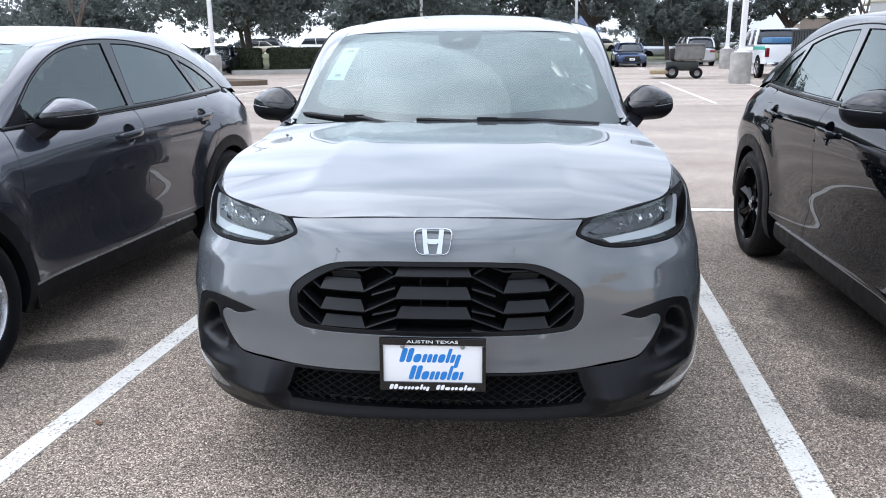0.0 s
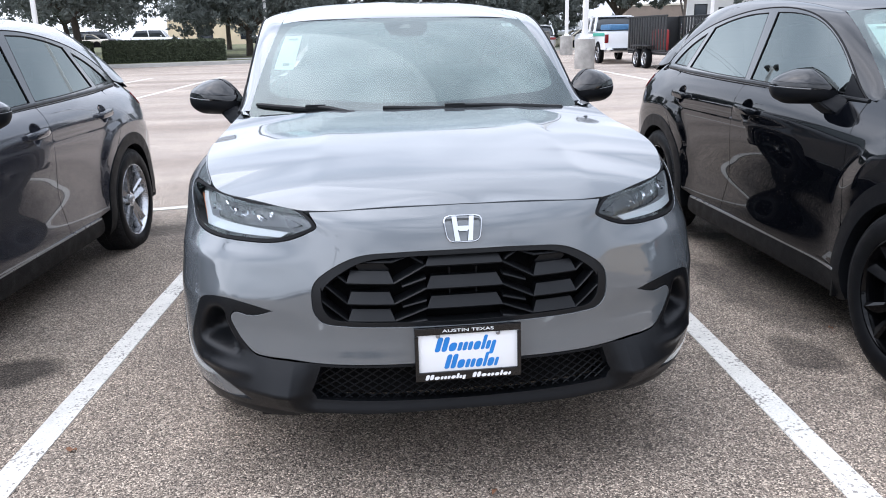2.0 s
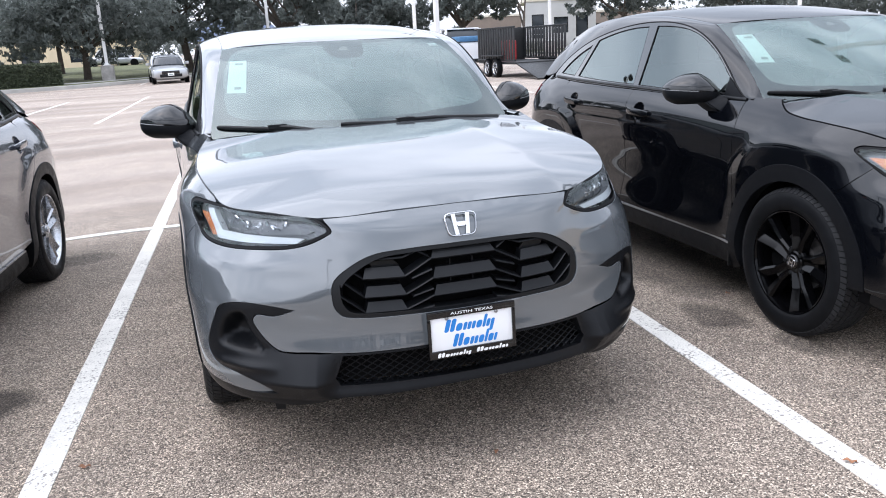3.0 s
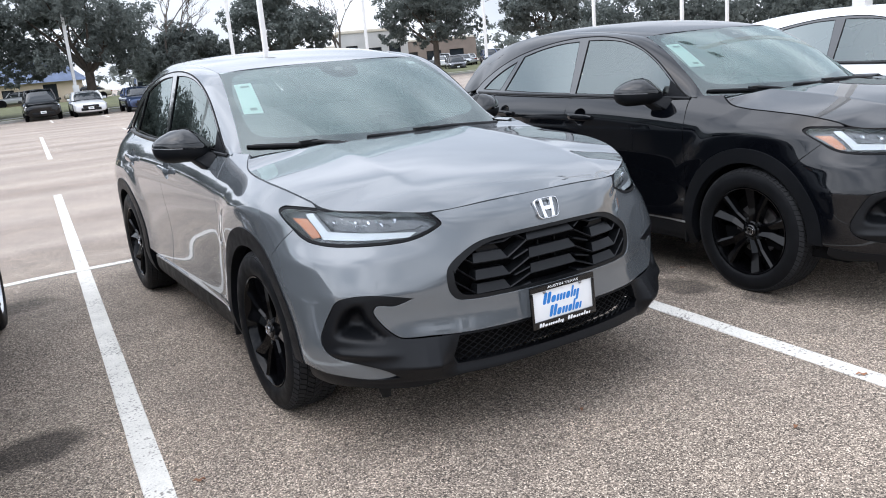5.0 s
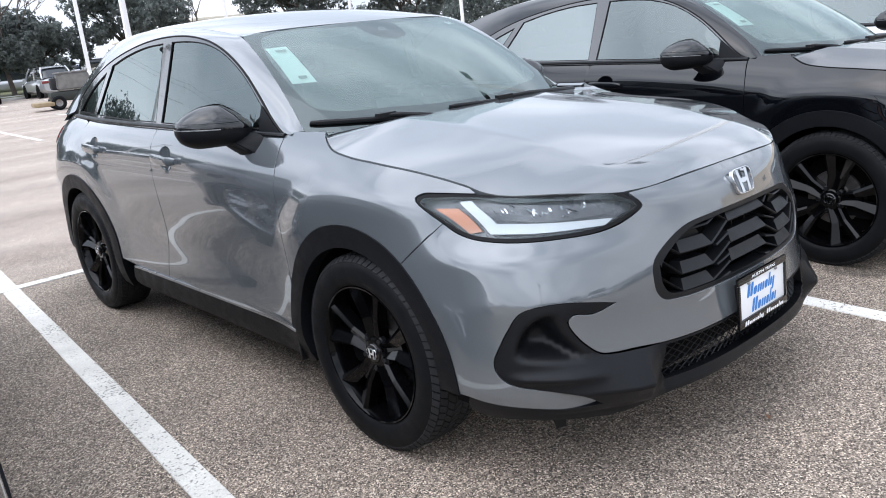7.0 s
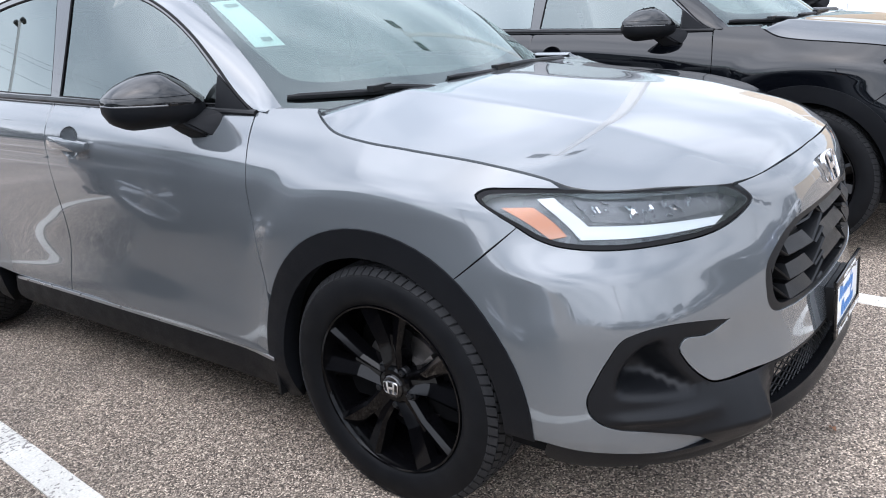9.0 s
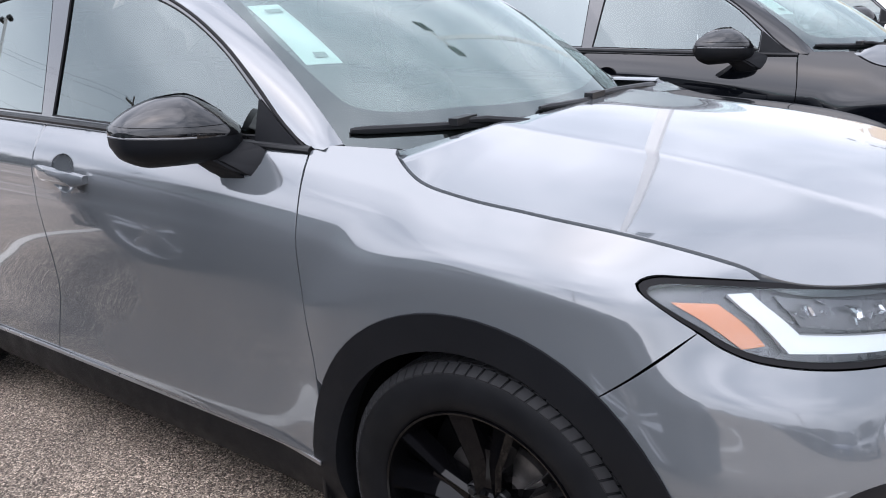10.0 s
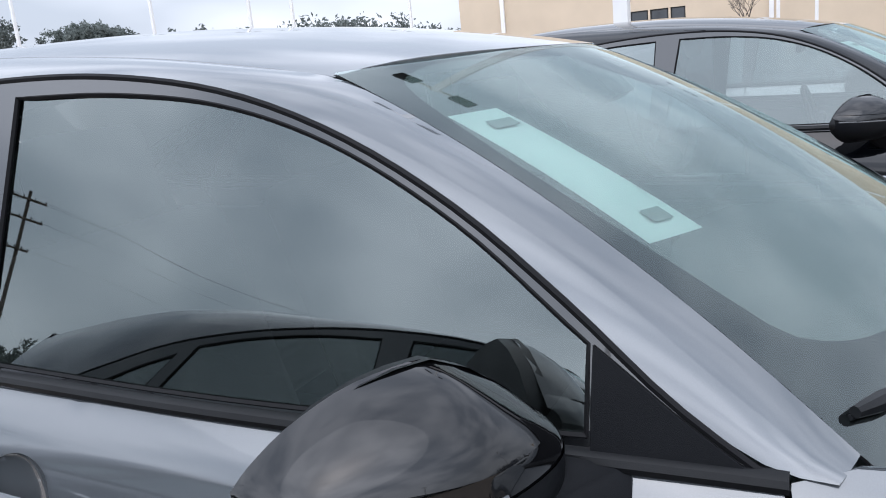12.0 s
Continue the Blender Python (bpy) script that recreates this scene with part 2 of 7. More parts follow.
def add_box(bm, cx, cy, cz, sx, sy, sz, bevel=0.0, m=None, seg=2):
    r = bmesh.ops.create_cube(bm, size=1)
    vs = r["verts"]
    bmesh.ops.scale(bm, vec=(sx, sy, sz), verts=vs)
    if bevel:
        es = list({e for v in vs for e in v.link_edges})
        r2 = bmesh.ops.bevel(bm, geom=es, offset=bevel, segments=seg, affect="EDGES", profile=.6)
        vs = list({v for f in r2["faces"] for v in f.verts} | {v for v in vs if v.is_valid})
    bmesh.ops.translate(bm, vec=(cx, cy, cz), verts=vs)
    if m is not None:
        bmesh.ops.transform(bm, matrix=m, verts=vs)
    return vs


def box(*a, **k):
    bm = bmesh.new()
    add_box(bm, *a, **k)
    return bm


def add_lathe(bm, profile, seg=48, m=None, cap=False):
    """Turns a profile of (radius, x) round the x axis."""
    rings = []
    for r, x in profile:
        rings.append([bm.verts.new((x, r * math.cos(2 * math.pi * i / seg), r * math.sin(2 * math.pi * i / seg))) for i in range(seg)])
    for a, b in zip(rings[:-1], rings[1:]):
        for i in range(seg):
            j = (i + 1) % seg
            bm.faces.new((a[i], a[j], b[j], b[i]))
    if cap:
        bm.faces.new(rings[0])
        bm.faces.new(rings[-1])
    if m is not None:
        bmesh.ops.transform(bm, matrix=m, verts=[v for ring in rings for v in ring])


def add_tube(bm, points, radius, seg=8):
    """A round bar along points; radius may be one number or one for each point."""
    pts = [Vector(p) for p in points]
    rad = radius if hasattr(radius, "__len__") else [radius] * len(pts)
    rings, side = [], None
    for i, p in enumerate(pts):
        d = (pts[min(i + 1, len(pts) - 1)] - pts[max(i - 1, 0)]).normalized()
        if side is None:
            side = d.cross(Vector((0.3, 0.2, 0.93))).normalized()
        side = (side - d * side.dot(d)).normalized()
        up = d.cross(side)
        rings.append([bm.verts.new(p + rad[i] * (math.cos(2 * math.pi * k / seg) * side + math.sin(2 * math.pi * k / seg) * up)) for k in range(seg)])
    for a, b in zip(rings[:-1], rings[1:]):
        for k in range(seg):
            bm.faces.new((a[k], a[(k + 1) % seg], b[(k + 1) % seg], b[k]))
    bm.faces.new(rings[0])
    bm.faces.new(rings[-1])


def add_hull(bm, points):
    vs = [bm.verts.new(p) for p in points]
    bmesh.ops.convex_hull(bm, input=vs)


def curve_through(pts, step, closed=True):
    """Points along a smooth line through knots; a knot with a third value of 1 is a corner."""
    n = len(pts)
    p = np.array([q[:2] for q in pts], float)
    corner = [len(q) > 2 and q[2] for q in pts]
    out = []
    for i in range(n if closed else n - 1):
        a, b = p[i], p[(i + 1) % n]
        L = np.linalg.norm(b - a)
        prv = p[i - 1] if (closed or i > 0) else a
        nxt = p[(i + 2) % n] if (closed or i + 2 < n) else b
        la, lb = np.linalg.norm(a - prv) + 1e-9, np.linalg.norm(nxt - b) + 1e-9
        ta = (b - a) if corner[i] or (not closed and i == 0) else L * ((b - a) / L + (a - prv) / la) / 2
        tb = (b - a) if corner[(i + 1) % n] or (not closed and i == n - 2) else L * ((nxt - b) / lb + (b - a) / L) / 2
        k = max(int(math.ceil(L / step)), 1)
        for j in range(k):
            t = j / k
            out.append(a * (1 + 2 * t) * (1 - t) ** 2 + ta * t * (1 - t) ** 2 + b * t * t * (3 - 2 * t) + tb * t * t * (t - 1))
    if not closed:
        out.append(p[-1])
    return np.array(out)


def inside(loop, q):
    """Which of the points q lie inside the loop."""
    x, y = q[:, 0][:, None], q[:, 1][:, None]
    x0, y0 = loop[:, 0], loop[:, 1]
    x1, y1 = np.roll(x0, -1), np.roll(y0, -1)
    cross = ((y0 > y) != (y1 > y)) & (x < (x1 - x0) * (y - y0) / np.where(y1 == y0, 1e-12, y1 - y0) + x0)
    return cross.sum(1) % 2 == 1


HEART = (0.0, 2.2, 0.75)


def fill(loop, step, holes=()):
    """Triangles that fill a flat outline with holes in it."""
    loops = [loop, *holes]
    bound = np.concatenate(loops)
    lo, hi = loop.min(0), loop.max(0)
    gx, gy = np.meshgrid(np.arange(lo[0] + step / 2, hi[0], step), np.arange(lo[1] + step / 2, hi[1], step * .87))
    gx = gx + (np.arange(gx.shape[0]) % 2)[:, None] * step / 2
    g = np.stack([gx.ravel(), gy.ravel()], 1)
    if len(g):
        ok = inside(loop, g)
        for h in holes:
            ok &= ~inside(h, g)
        g = g[ok]
    if len(g):
        near = np.array([np.min(np.hypot(*(bound - q).T)) for q in g])
        g = g[near > .55 * step]
    verts = [Vector(q) for q in np.concatenate([bound, g]).tolist()]
    edges, at = [], 0
    for L in loops:
        edges += [(at + i, at + (i + 1) % len(L)) for i in range(len(L))]
        at += len(L)
    v2, _, f2, _, _, _ = delaunay_2d_cdt(verts, edges, [], 0, 1e-6)
    v2 = np.array([tuple(v) for v in v2])
    f2 = np.array([tuple(f) for f in f2])
    c = v2[f2].mean(1)
    ok = inside(loop, c)
    for h in holes:
        ok &= ~inside(h, c)
    return v2, f2[ok]


def panel(name, loop, chart, mat, parent, label="", step=.03, holes=(), depth=.012, lift=0.0, heart=None, reverse=False):
    """A sheet-metal panel: an outline filled on a curved chart, with edges turned inwards."""
    v2, f = fill(loop, step, holes)
    e = 1e-3
    P = chart(v2[:, 0], v2[:, 1])
    du = chart(v2[:, 0] + e, v2[:, 1]) - chart(v2[:, 0] - e, v2[:, 1])
    dv = chart(v2[:, 0], v2[:, 1] + e) - chart(v2[:, 0], v2[:, 1] - e)
    N = np.cross(du, dv)
    N /= np.linalg.norm(N, axis=1)[:, None] + 1e-12
    c = np.array(HEART if heart is None else heart)
    ref = P - (np.stack([0 * P[:, 0], np.clip(P[:, 1], .9, 3.6), 0 * P[:, 0] + c[2]], 1) if heart is None else c)
    if np.sum(N * ref) < 0:
        N = -N
    if reverse:
        N = -N
    P = P + N * lift
    fn = np.cross(P[f[:, 1]] - P[f[:, 0]], P[f[:, 2]] - P[f[:, 0]])
    flip = np.sum(fn * N[f].mean(1), 1) < 0
    f[flip] = f[flip][:, ::-1]
    count = {}
    for tri in f.tolist():
        for a, b in ((tri[0], tri[1]), (tri[1], tri[2]), (tri[2], tri[0])):
            count[(a, b)] = 1
    rim = [(a, b) for (a, b) in count if (b, a) not in count]
    verts, norms, faces = P.tolist(), N.tolist(), f.tolist()
    if depth:
        ring = {}
        for a, b in rim:
            t = P[b] - P[a]
            o = np.cross(t, N[a])
            o /= np.linalg.norm(o) + 1e-12
            for k in (a, b):
                ring.setdefault(k, []).append(o)
        top, bot = {}, {}
        for k, os_ in ring.items():
            o = np.mean(os_, 0)
            o /= np.linalg.norm(o) + 1e-12
            top[k] = len(verts)
            verts.append((P[k] - N[k] * .0012 + o * .0008).tolist())
            norms.append(o.tolist())
            bot[k] = len(verts)
            verts.append((P[k] - N[k] * depth).tolist())
            norms.append(o.tolist())
        for a, b in rim:
            faces += [[a, top[a], top[b], b], [top[a], bot[a], bot[b], top[b]]]
    return obj(name, mesh_of(name, verts, faces, True, norms), parent, label, mat)


def sheet(name, grid, mat, parent, label="", smooth=True, thick=0.0):
    """A sheet through a grid of points."""
    g = np.asarray(grid, float)
    n, m = g.shape[:2]
    bm = bmesh.new()
    vs = [[bm.verts.new(g[i, j]) for j in range(m)] for i in range(n)]
    for i in range(n - 1):
        for j in range(m - 1):
            bm.faces.new((vs[i][j], vs[i + 1][j], vs[i + 1][j + 1], vs[i][j + 1]))
    if thick:
        bmesh.ops.solidify(bm, geom=bm.faces[:], thickness=thick)
    return part(name, bm, mat, parent, label, 40)
# ---- the shape of the crossover: its nose at y = 0, its tail at +y, x across, wheels on z = 0 ----
def crv(xs, ys):
    """A smooth curve through a few knots."""
    xs, ys = np.array(xs, float), np.array(ys, float)
    d = np.diff(ys) / np.diff(xs)
    m = np.concatenate([[d[0]], np.where(d[:-1] * d[1:] > 0, 2 * d[:-1] * d[1:] / np.where(d[:-1] + d[1:] == 0, 1, d[:-1] + d[1:]), 0), [d[-1]]])

    def f(x):
        x = np.clip(x, xs[0], xs[-1])
        i = np.clip(np.searchsorted(xs, x) - 1, 0, len(xs) - 2)
        h = xs[i + 1] - xs[i]
        t = (x - xs[i]) / h
        return (ys[i] * (1 + 2 * t) * (1 - t) ** 2 + m[i] * h * t * (1 - t) ** 2
                + ys[i + 1] * t * t * (3 - 2 * t) + m[i + 1] * h * t * t * (t - 1))
    return f


def soft(f, s):
    """A curve with its knots eased away."""
    offs = np.linspace(-2, 2, 9) * s
    wt_ = np.exp(-.5 * (offs / s) ** 2)
    wt_ = wt_ / wt_.sum()

    def g(x):
        x = np.asarray(x, float)
        return sum(k * f(x + o) for k, o in zip(wt_, offs))
    return g


def ease(t):
    """From 0 to 1 with no kink at either end."""
    t = np.clip(t, 0, 1)
    return t * t * t * (10 - 15 * t + 6 * t * t)


Y0, Y1, KA = 1.0, 3.55, 0.9
A0 = KA * math.pi / 2
A1 = A0 + Y1 - Y0
NOSE = soft(crv([.18, .24, .30, .40, .55, .65, .75, .84, .88, .905, .94, 1.1], [.12, .035, .012, .012, .03, .03, .042, .066, .095, .125, .135, .15]), .010)
TAIL = crv([.18, .3, .5, .7, .9, 1.05, 1.15], [4.45, 4.54, 4.565, 4.54, 4.47, 4.42, 4.38])
ROUND = soft(crv([.2, .6, .75, .834, .92, 1.1], [3.0, 2.8, 2.5, 2.38, 2.6, 2.6]), .03)
FLANK = soft(crv([.15, .22, .28, .36, .5, .65, .8, .87, .92, .97, 1.02, 1.06, 1.09, 1.13], [.80, .832, .848, .853, .850, .855, .864, .866, .858, .839, .807, .772, .741, .69]), .010)
CORNER = soft(crv([.2, .35, .55, .70, .80, .92, 1.02], [.018, .054, .068, .062, .036, .010, 0]), .03)
BELT = crv([.9, 1.2, 1.45, 1.8, 2.3, 2.9, 3.5, 4.1], [-.03, -.02, 0, .025, .05, .055, .04, .0])
AXLES = (.95, 3.605)


def flank(y, z):
    """Half the width of the lower body at y, z."""
    w = FLANK(z) + BELT(y) * np.clip((z - .9) / .18, 0, 1)
    for axle in AXLES:
        inward = (y - axle) * (1 if axle < 2 else -1) > 0
        r = np.hypot((y - axle) / np.where(inward, .90, 1.15), z - .34)
        hi = ease((z - .56) / .26)
        flare = ease((.71 - r) / .19) * hi + np.exp(-((r - .43) / .15) ** 2) * (1 - hi)
        w = w + .026 * flare * np.clip((z - .15) / .2, 0, 1)
    return w - .008 * np.exp(-((z - .55) / .16) ** 2) * np.exp(-((y - 2.25) / .75) ** 4)


def low(a, z, side=1.0):
    """A point of the lower body: a runs round from the nose along the flank to the tail."""
    a, z = np.asarray(a, float), np.asarray(z, float)
    th = np.minimum(a, A0) / KA
    thr = np.maximum(a - A1, 0) / KA
    n = ROUND(z)
    s, c = np.sin(th), np.cos(th)
    r = (np.abs(s) ** n + np.abs(c) ** n) ** (-1 / n)
    ry = r * c
    sr, cr = np.cos(thr), np.sin(thr)
    rr = (np.abs(sr) ** 3.4 + np.abs(cr) ** 3.4) ** (-1 / 3.4)
    y = np.where(a < A0, Y0 - (Y0 - NOSE(z)) * ry, np.where(a < A1, Y0 + a - A0, Y1 + (TAIL(z) - Y1) * rr * cr))
    w = flank(y, z)
    x = w * np.where(a < A0, r * s, np.where(a < A1, 1.0, rr * sr))
    # folds in the bumper skin under the lamps and over the corner vents
    fold = (.004 * np.exp(-((z - .742) / .034) ** 2) + .003 * np.exp(-((z - .612) / .04) ** 2)) * ease((a - .40) / .22) * ease((1.14 - a) / .26)
    # the full, squared corners of the nose
    fold = fold + CORNER(z) * ease((a - .46) / .42) * ease((1.42 - a) / .62)
    # a short crease runs inwards from the tip of each lamp
    t = np.clip(((a - .447) * -.070 + (z - .843) * -.039) / .00642, 0, 1)
    fold = fold - .0022 * (1 - t) * np.exp(-((a - .447 + .070 * t) ** 2 + (z - .843 + .039 * t) ** 2) / .013 ** 2)
    x = x + fold * np.sin(th) * (a < A0)
    y = y - fold * np.cos(th) * (a < A0)
    return np.stack([side * x, y, z], -1)


SIDEBELT = crv([1.2, 1.45, 1.7, 2.2, 2.6, 3.2, 3.8, 4.3], [.74, .757, .777, .80, .803, .79, .74, .66])


def upper(y, z, side=1.0):
    """A point of the side glass and its pillars."""
    y, z = np.asarray(y, float), np.asarray(z, float)
    h = z - 1.08
    return np.stack([side * (SIDEBELT(y) - .30 * h + .036 * h * h), y, z], -1)


def body(a, z):
    """The lower body all round: a below 0 is the other flank."""
    p = low(np.abs(a), z)
    p[..., 0] *= np.where(np.asarray(a) < 0, -1.0, 1.0)
    return p


def along(y, z):
    """Where along the body a place y, z of the flank lies."""
    lo, hi = 0.0, A1 + KA * math.pi / 2
    for _ in range(40):
        mid = (lo + hi) / 2
        lo, hi = (mid, hi) if float(low(mid, z)[1]) < y else (lo, mid)
    return lo


# the shut line of the hood, on the lower body
HOOD_LINE = [(0, .902), (.226, .898), (.455, .887), (.638, .906), (.83, .922), (.903, .948), (1.05, .979), (1.25, 1.0), (1.42, 1.013), (1.53, 1.030), (1.59, 1.055), (1.625, 1.075)]
_edge = low(*curve_through(HOOD_LINE, .02, False).T)
_order = np.argsort(_edge[:, 1])
EDGE_X = crv(_edge[_order][::3, 1], _edge[_order][::3, 0])
EDGE_Z = crv(_edge[_order][::3, 1], _edge[_order][::3, 2])
HOOD_MID = crv([.10, .125, .16, .22, .3, .45, .7, 1.0, 1.15, 1.4], [.885, .902, .925, .95, .972, 1.0, 1.036, 1.068, 1.08, 1.09])


def hood(x, y):
    xe = np.maximum(EDGE_X(y), .05)
    k = np.clip(np.abs(x) / xe, 0, 1.02)
    mid = HOOD_MID(y)
    d = np.abs(x) - (.425 - .05 * np.clip(y - .15, 0, 1))
    ridge = .007 * np.exp(-np.sqrt(d * d + .0005) / .07) * np.clip((y - .10) / .12, 0, 1)
    return np.stack([x, y, mid - (mid - EDGE_Z(y)) * k ** 2.3 + ridge * (1 - k ** 6)], -1)


ROOF_MID = crv([1.80, 1.84, 1.92, 2.07, 2.32, 2.62, 2.96, 3.3, 3.7, 4.05, 4.2], [1.44, 1.455, 1.475, 1.503, 1.537, 1.560, 1.566, 1.548, 1.492, 1.415, 1.38])
RAIL_X = crv([1.84, 1.963, 2.2, 2.7, 3.4, 4.1], [.59, .59, .585, .58, .545, .45])


def roof(x, y):
    return np.stack([x, y, ROOF_MID(y) - .030 * (x / .58) ** 2 - .012 * np.clip((np.abs(x) / .58), 0, 1.2) ** 8], -1)


def screen(u, v):
    """The windscreen: u across from -1 to 1, v up from 0 to 1."""
    xb, xt = .716 * u, .592 * u
    bot = np.stack([xb, 1.15 + .455 * xb ** 2, 1.052 + .045 * xb ** 2], -1)
    top = np.stack([xt, 1.845 + .33 * xt ** 2, 1.456 - .035 * xt ** 2], -1)
    v = np.asarray(v)[..., None]
    return bot * (1 - v) + top * v + 4 * v * (1 - v) * np.array([0, -.014, .022])


# the top of the door openings, as y, z on the side glass
FRAME_LINE = [(1.44, 1.055), (1.533, 1.118), (1.636, 1.207), (1.752, 1.296), (1.893, 1.376), (2.04, 1.430), (2.226, 1.463), (2.44, 1.474), (2.68, 1.466), (2.95, 1.436), (3.226, 1.385), (3.5, 1.305), (3.72, 1.215), (3.86, 1.135)]
BELT_Z = crv([1.4, 1.62, 2.0, 2.5, 3.0, 3.65, 3.9], [1.064, 1.071, 1.078, 1.090, 1.099, 1.114, 1.12])


def rail_curve(n=40):
    """The inner edge of pillar and roof rail, from the foot of the windscreen to the tail."""
    a = screen(np.ones(n), np.linspace(0, 1, n))
    y = np.linspace(1.97, 4.1, n)[1:]
    return np.concatenate([a, roof(RAIL_X(y), y)])
# ---- the crossover ----
def mirrored(pts):
    """An outline that is the same on both flanks, from its half at a >= 0."""
    half = np.asarray(pts)
    other = half[::-1].copy()
    other[:, 0] *= -1
    return np.concatenate([half, other[np.abs(other[:, 0]) > 1e-6]])


def arc(axle, r, a0, a1, n=28):
    """Points of a wheel arch as places along the body."""
    out = []
    for i in range(n + 1):
        th = radians(a0 + (a1 - a0) * i / n)
        y, z = axle + r * math.cos(th) * 1.0, .345 + r * math.sin(th)
        out.append((along(y, z), z))
    return np.array(out)


GRILLE = curve_through([(0, .783, 1), (.20, .780), (.318, .768), (.405, .727), (.447, .692), (.457, .668), (.458, .64), (.452, .60), (.430, .573), (.365, .563), (.26, .560), (0, .556, 1)], .015, False)
LAMP = [(.438, .846), (.472, .884), (.638, .904), (.825, .920), (.98, .925), (1.030, .922), (1.046, .913), (1.010, .874), (.974, .847), (.942, .823), (.895, .804), (.68, .792), (.55, .801), (.462, .832)]
LAMP_LOOP = curve_through(LAMP, .012)
ARCH_R, ARCH_IN = .462, .385
FRONT_ARC = arc(AXLES[0], ARCH_R, 183, -22, 90)      # from the bumper over the wheel to the door
REAR_ARC = arc(AXLES[1], ARCH_R, 200, -5, 60)
BUMP_AT = int(np.argmin(np.hypot(*(FRONT_ARC - (1.09, .745)).T)))


def bumper_loop():
    top = curve_through([(0, .899), (.226, .895), (.452, .884)], .02, False)
    lamp = curve_through([(.452, .884), (.433, .846), (.458, .829), (.548, .797), (.68, .788), (.896, .800), (.945, .820), (.9765, .8435)], .012, False)
    i = BUMP_AT
    to_arch = curve_through([(.9765, .8435), tuple(FRONT_ARC[i] - (.001, .001))], .02, False)
    down = FRONT_ARC[i:0:-1] - (.001, 0)
    low_edge = curve_through([(.955, .338), (.89, .324), (.82, .317), (.73, .309), (.648, .317, 1), (.69, .347), (.775, .372), (.835, .387), (.864, .405), (.879, .432), (.880, .465), (.865, .502), (.842, .553), (.812, .604), (.78, .618), (.72, .624), (.63, .611), (.572, .597, 1), (.64, .576), (.690, .581), (.701, .566), (.688, .53), (.66, .489), (.632, .464), (.60, .458), (.53, .456), (.45, .452), (0, .452)], .013, False)
    return np.concatenate([top[:-1], lamp[:-1], to_arch[:-1], down, low_edge])


VENT = curve_through([(.715, .596), (.775, .592), (.812, .555), (.835, .50), (.842, .455, 1), (.70, .442), (.640, .440, 1), (.672, .480), (.702, .527), (.716, .566)], .014)


def scoop(q, z):
    """How deep the corner vent is hollowed at a place of the bumper."""
    q, z = np.broadcast_arrays(np.asarray(q, float), np.asarray(z, float))
    a, b = VENT, np.roll(VENT, -1, 0)
    dx, dy = (b - a).T
    total = np.zeros(q.shape)
    near = (q > .58) & (q < .90) & (z > .40) & (z < .64)
    if not near.any():
        return total
    ring = [(0.0, 0.0)] + [(r * math.cos(k * 1.0472 + r * 50), r * math.sin(k * 1.0472 + r * 50)) for r in (.010, .020) for k in range(6)]
    for ox, oz in ring:
        x, y = q[near] + ox, z[near] + oz
        px, py = x[:, None] - a[:, 0], y[:, None] - a[:, 1]
        t = np.clip((px * dx + py * dy) / (dx * dx + dy * dy), 0, 1)
        gap = np.sqrt((px - t * dx) ** 2 + (py - t * dy) ** 2).min(-1)
        over = (a[:, 1] > y[:, None]) != (b[:, 1] > y[:, None])
        within = (over & (px < dx * py / np.where(dy == 0, 1e-9, dy))).sum(-1) % 2 == 1
        total[near] += np.where(within, gap, 0.0) / len(ring)
    return .078 * ease(total / .055)


def black_bumper(a, z):
    p = body(a, z)
    sg = np.where(np.asarray(a) < 0, -1.0, 1.0)
    q = np.abs(a)
    hollow = scoop(q, z)
    p[..., 0] -= sg * hollow * .55
    p[..., 1] += hollow * .83
    bulge = .056 * np.clip((q - .462) / .055, 0, 1) * np.clip((.80 - q) / .24, 0, 1) * np.clip(np.minimum((z - .285) / .065, (.465 - z) / .105), 0, 1)
    bulge = bulge + .015 * np.exp(-((z - .408) / .017) ** 2) * np.clip((.87 - q) / .05, 0, 1) * np.clip((q - .62) / .1, 0, 1)
    p[..., 1] -= bulge * .9
    p[..., 0] += sg * bulge * .35
    lip = .010 * np.exp(-((z - .30) / .028) ** 2) * np.clip((.62 - np.abs(a)) / .15, 0, 1)
    p[..., 1] -= lip
    return p


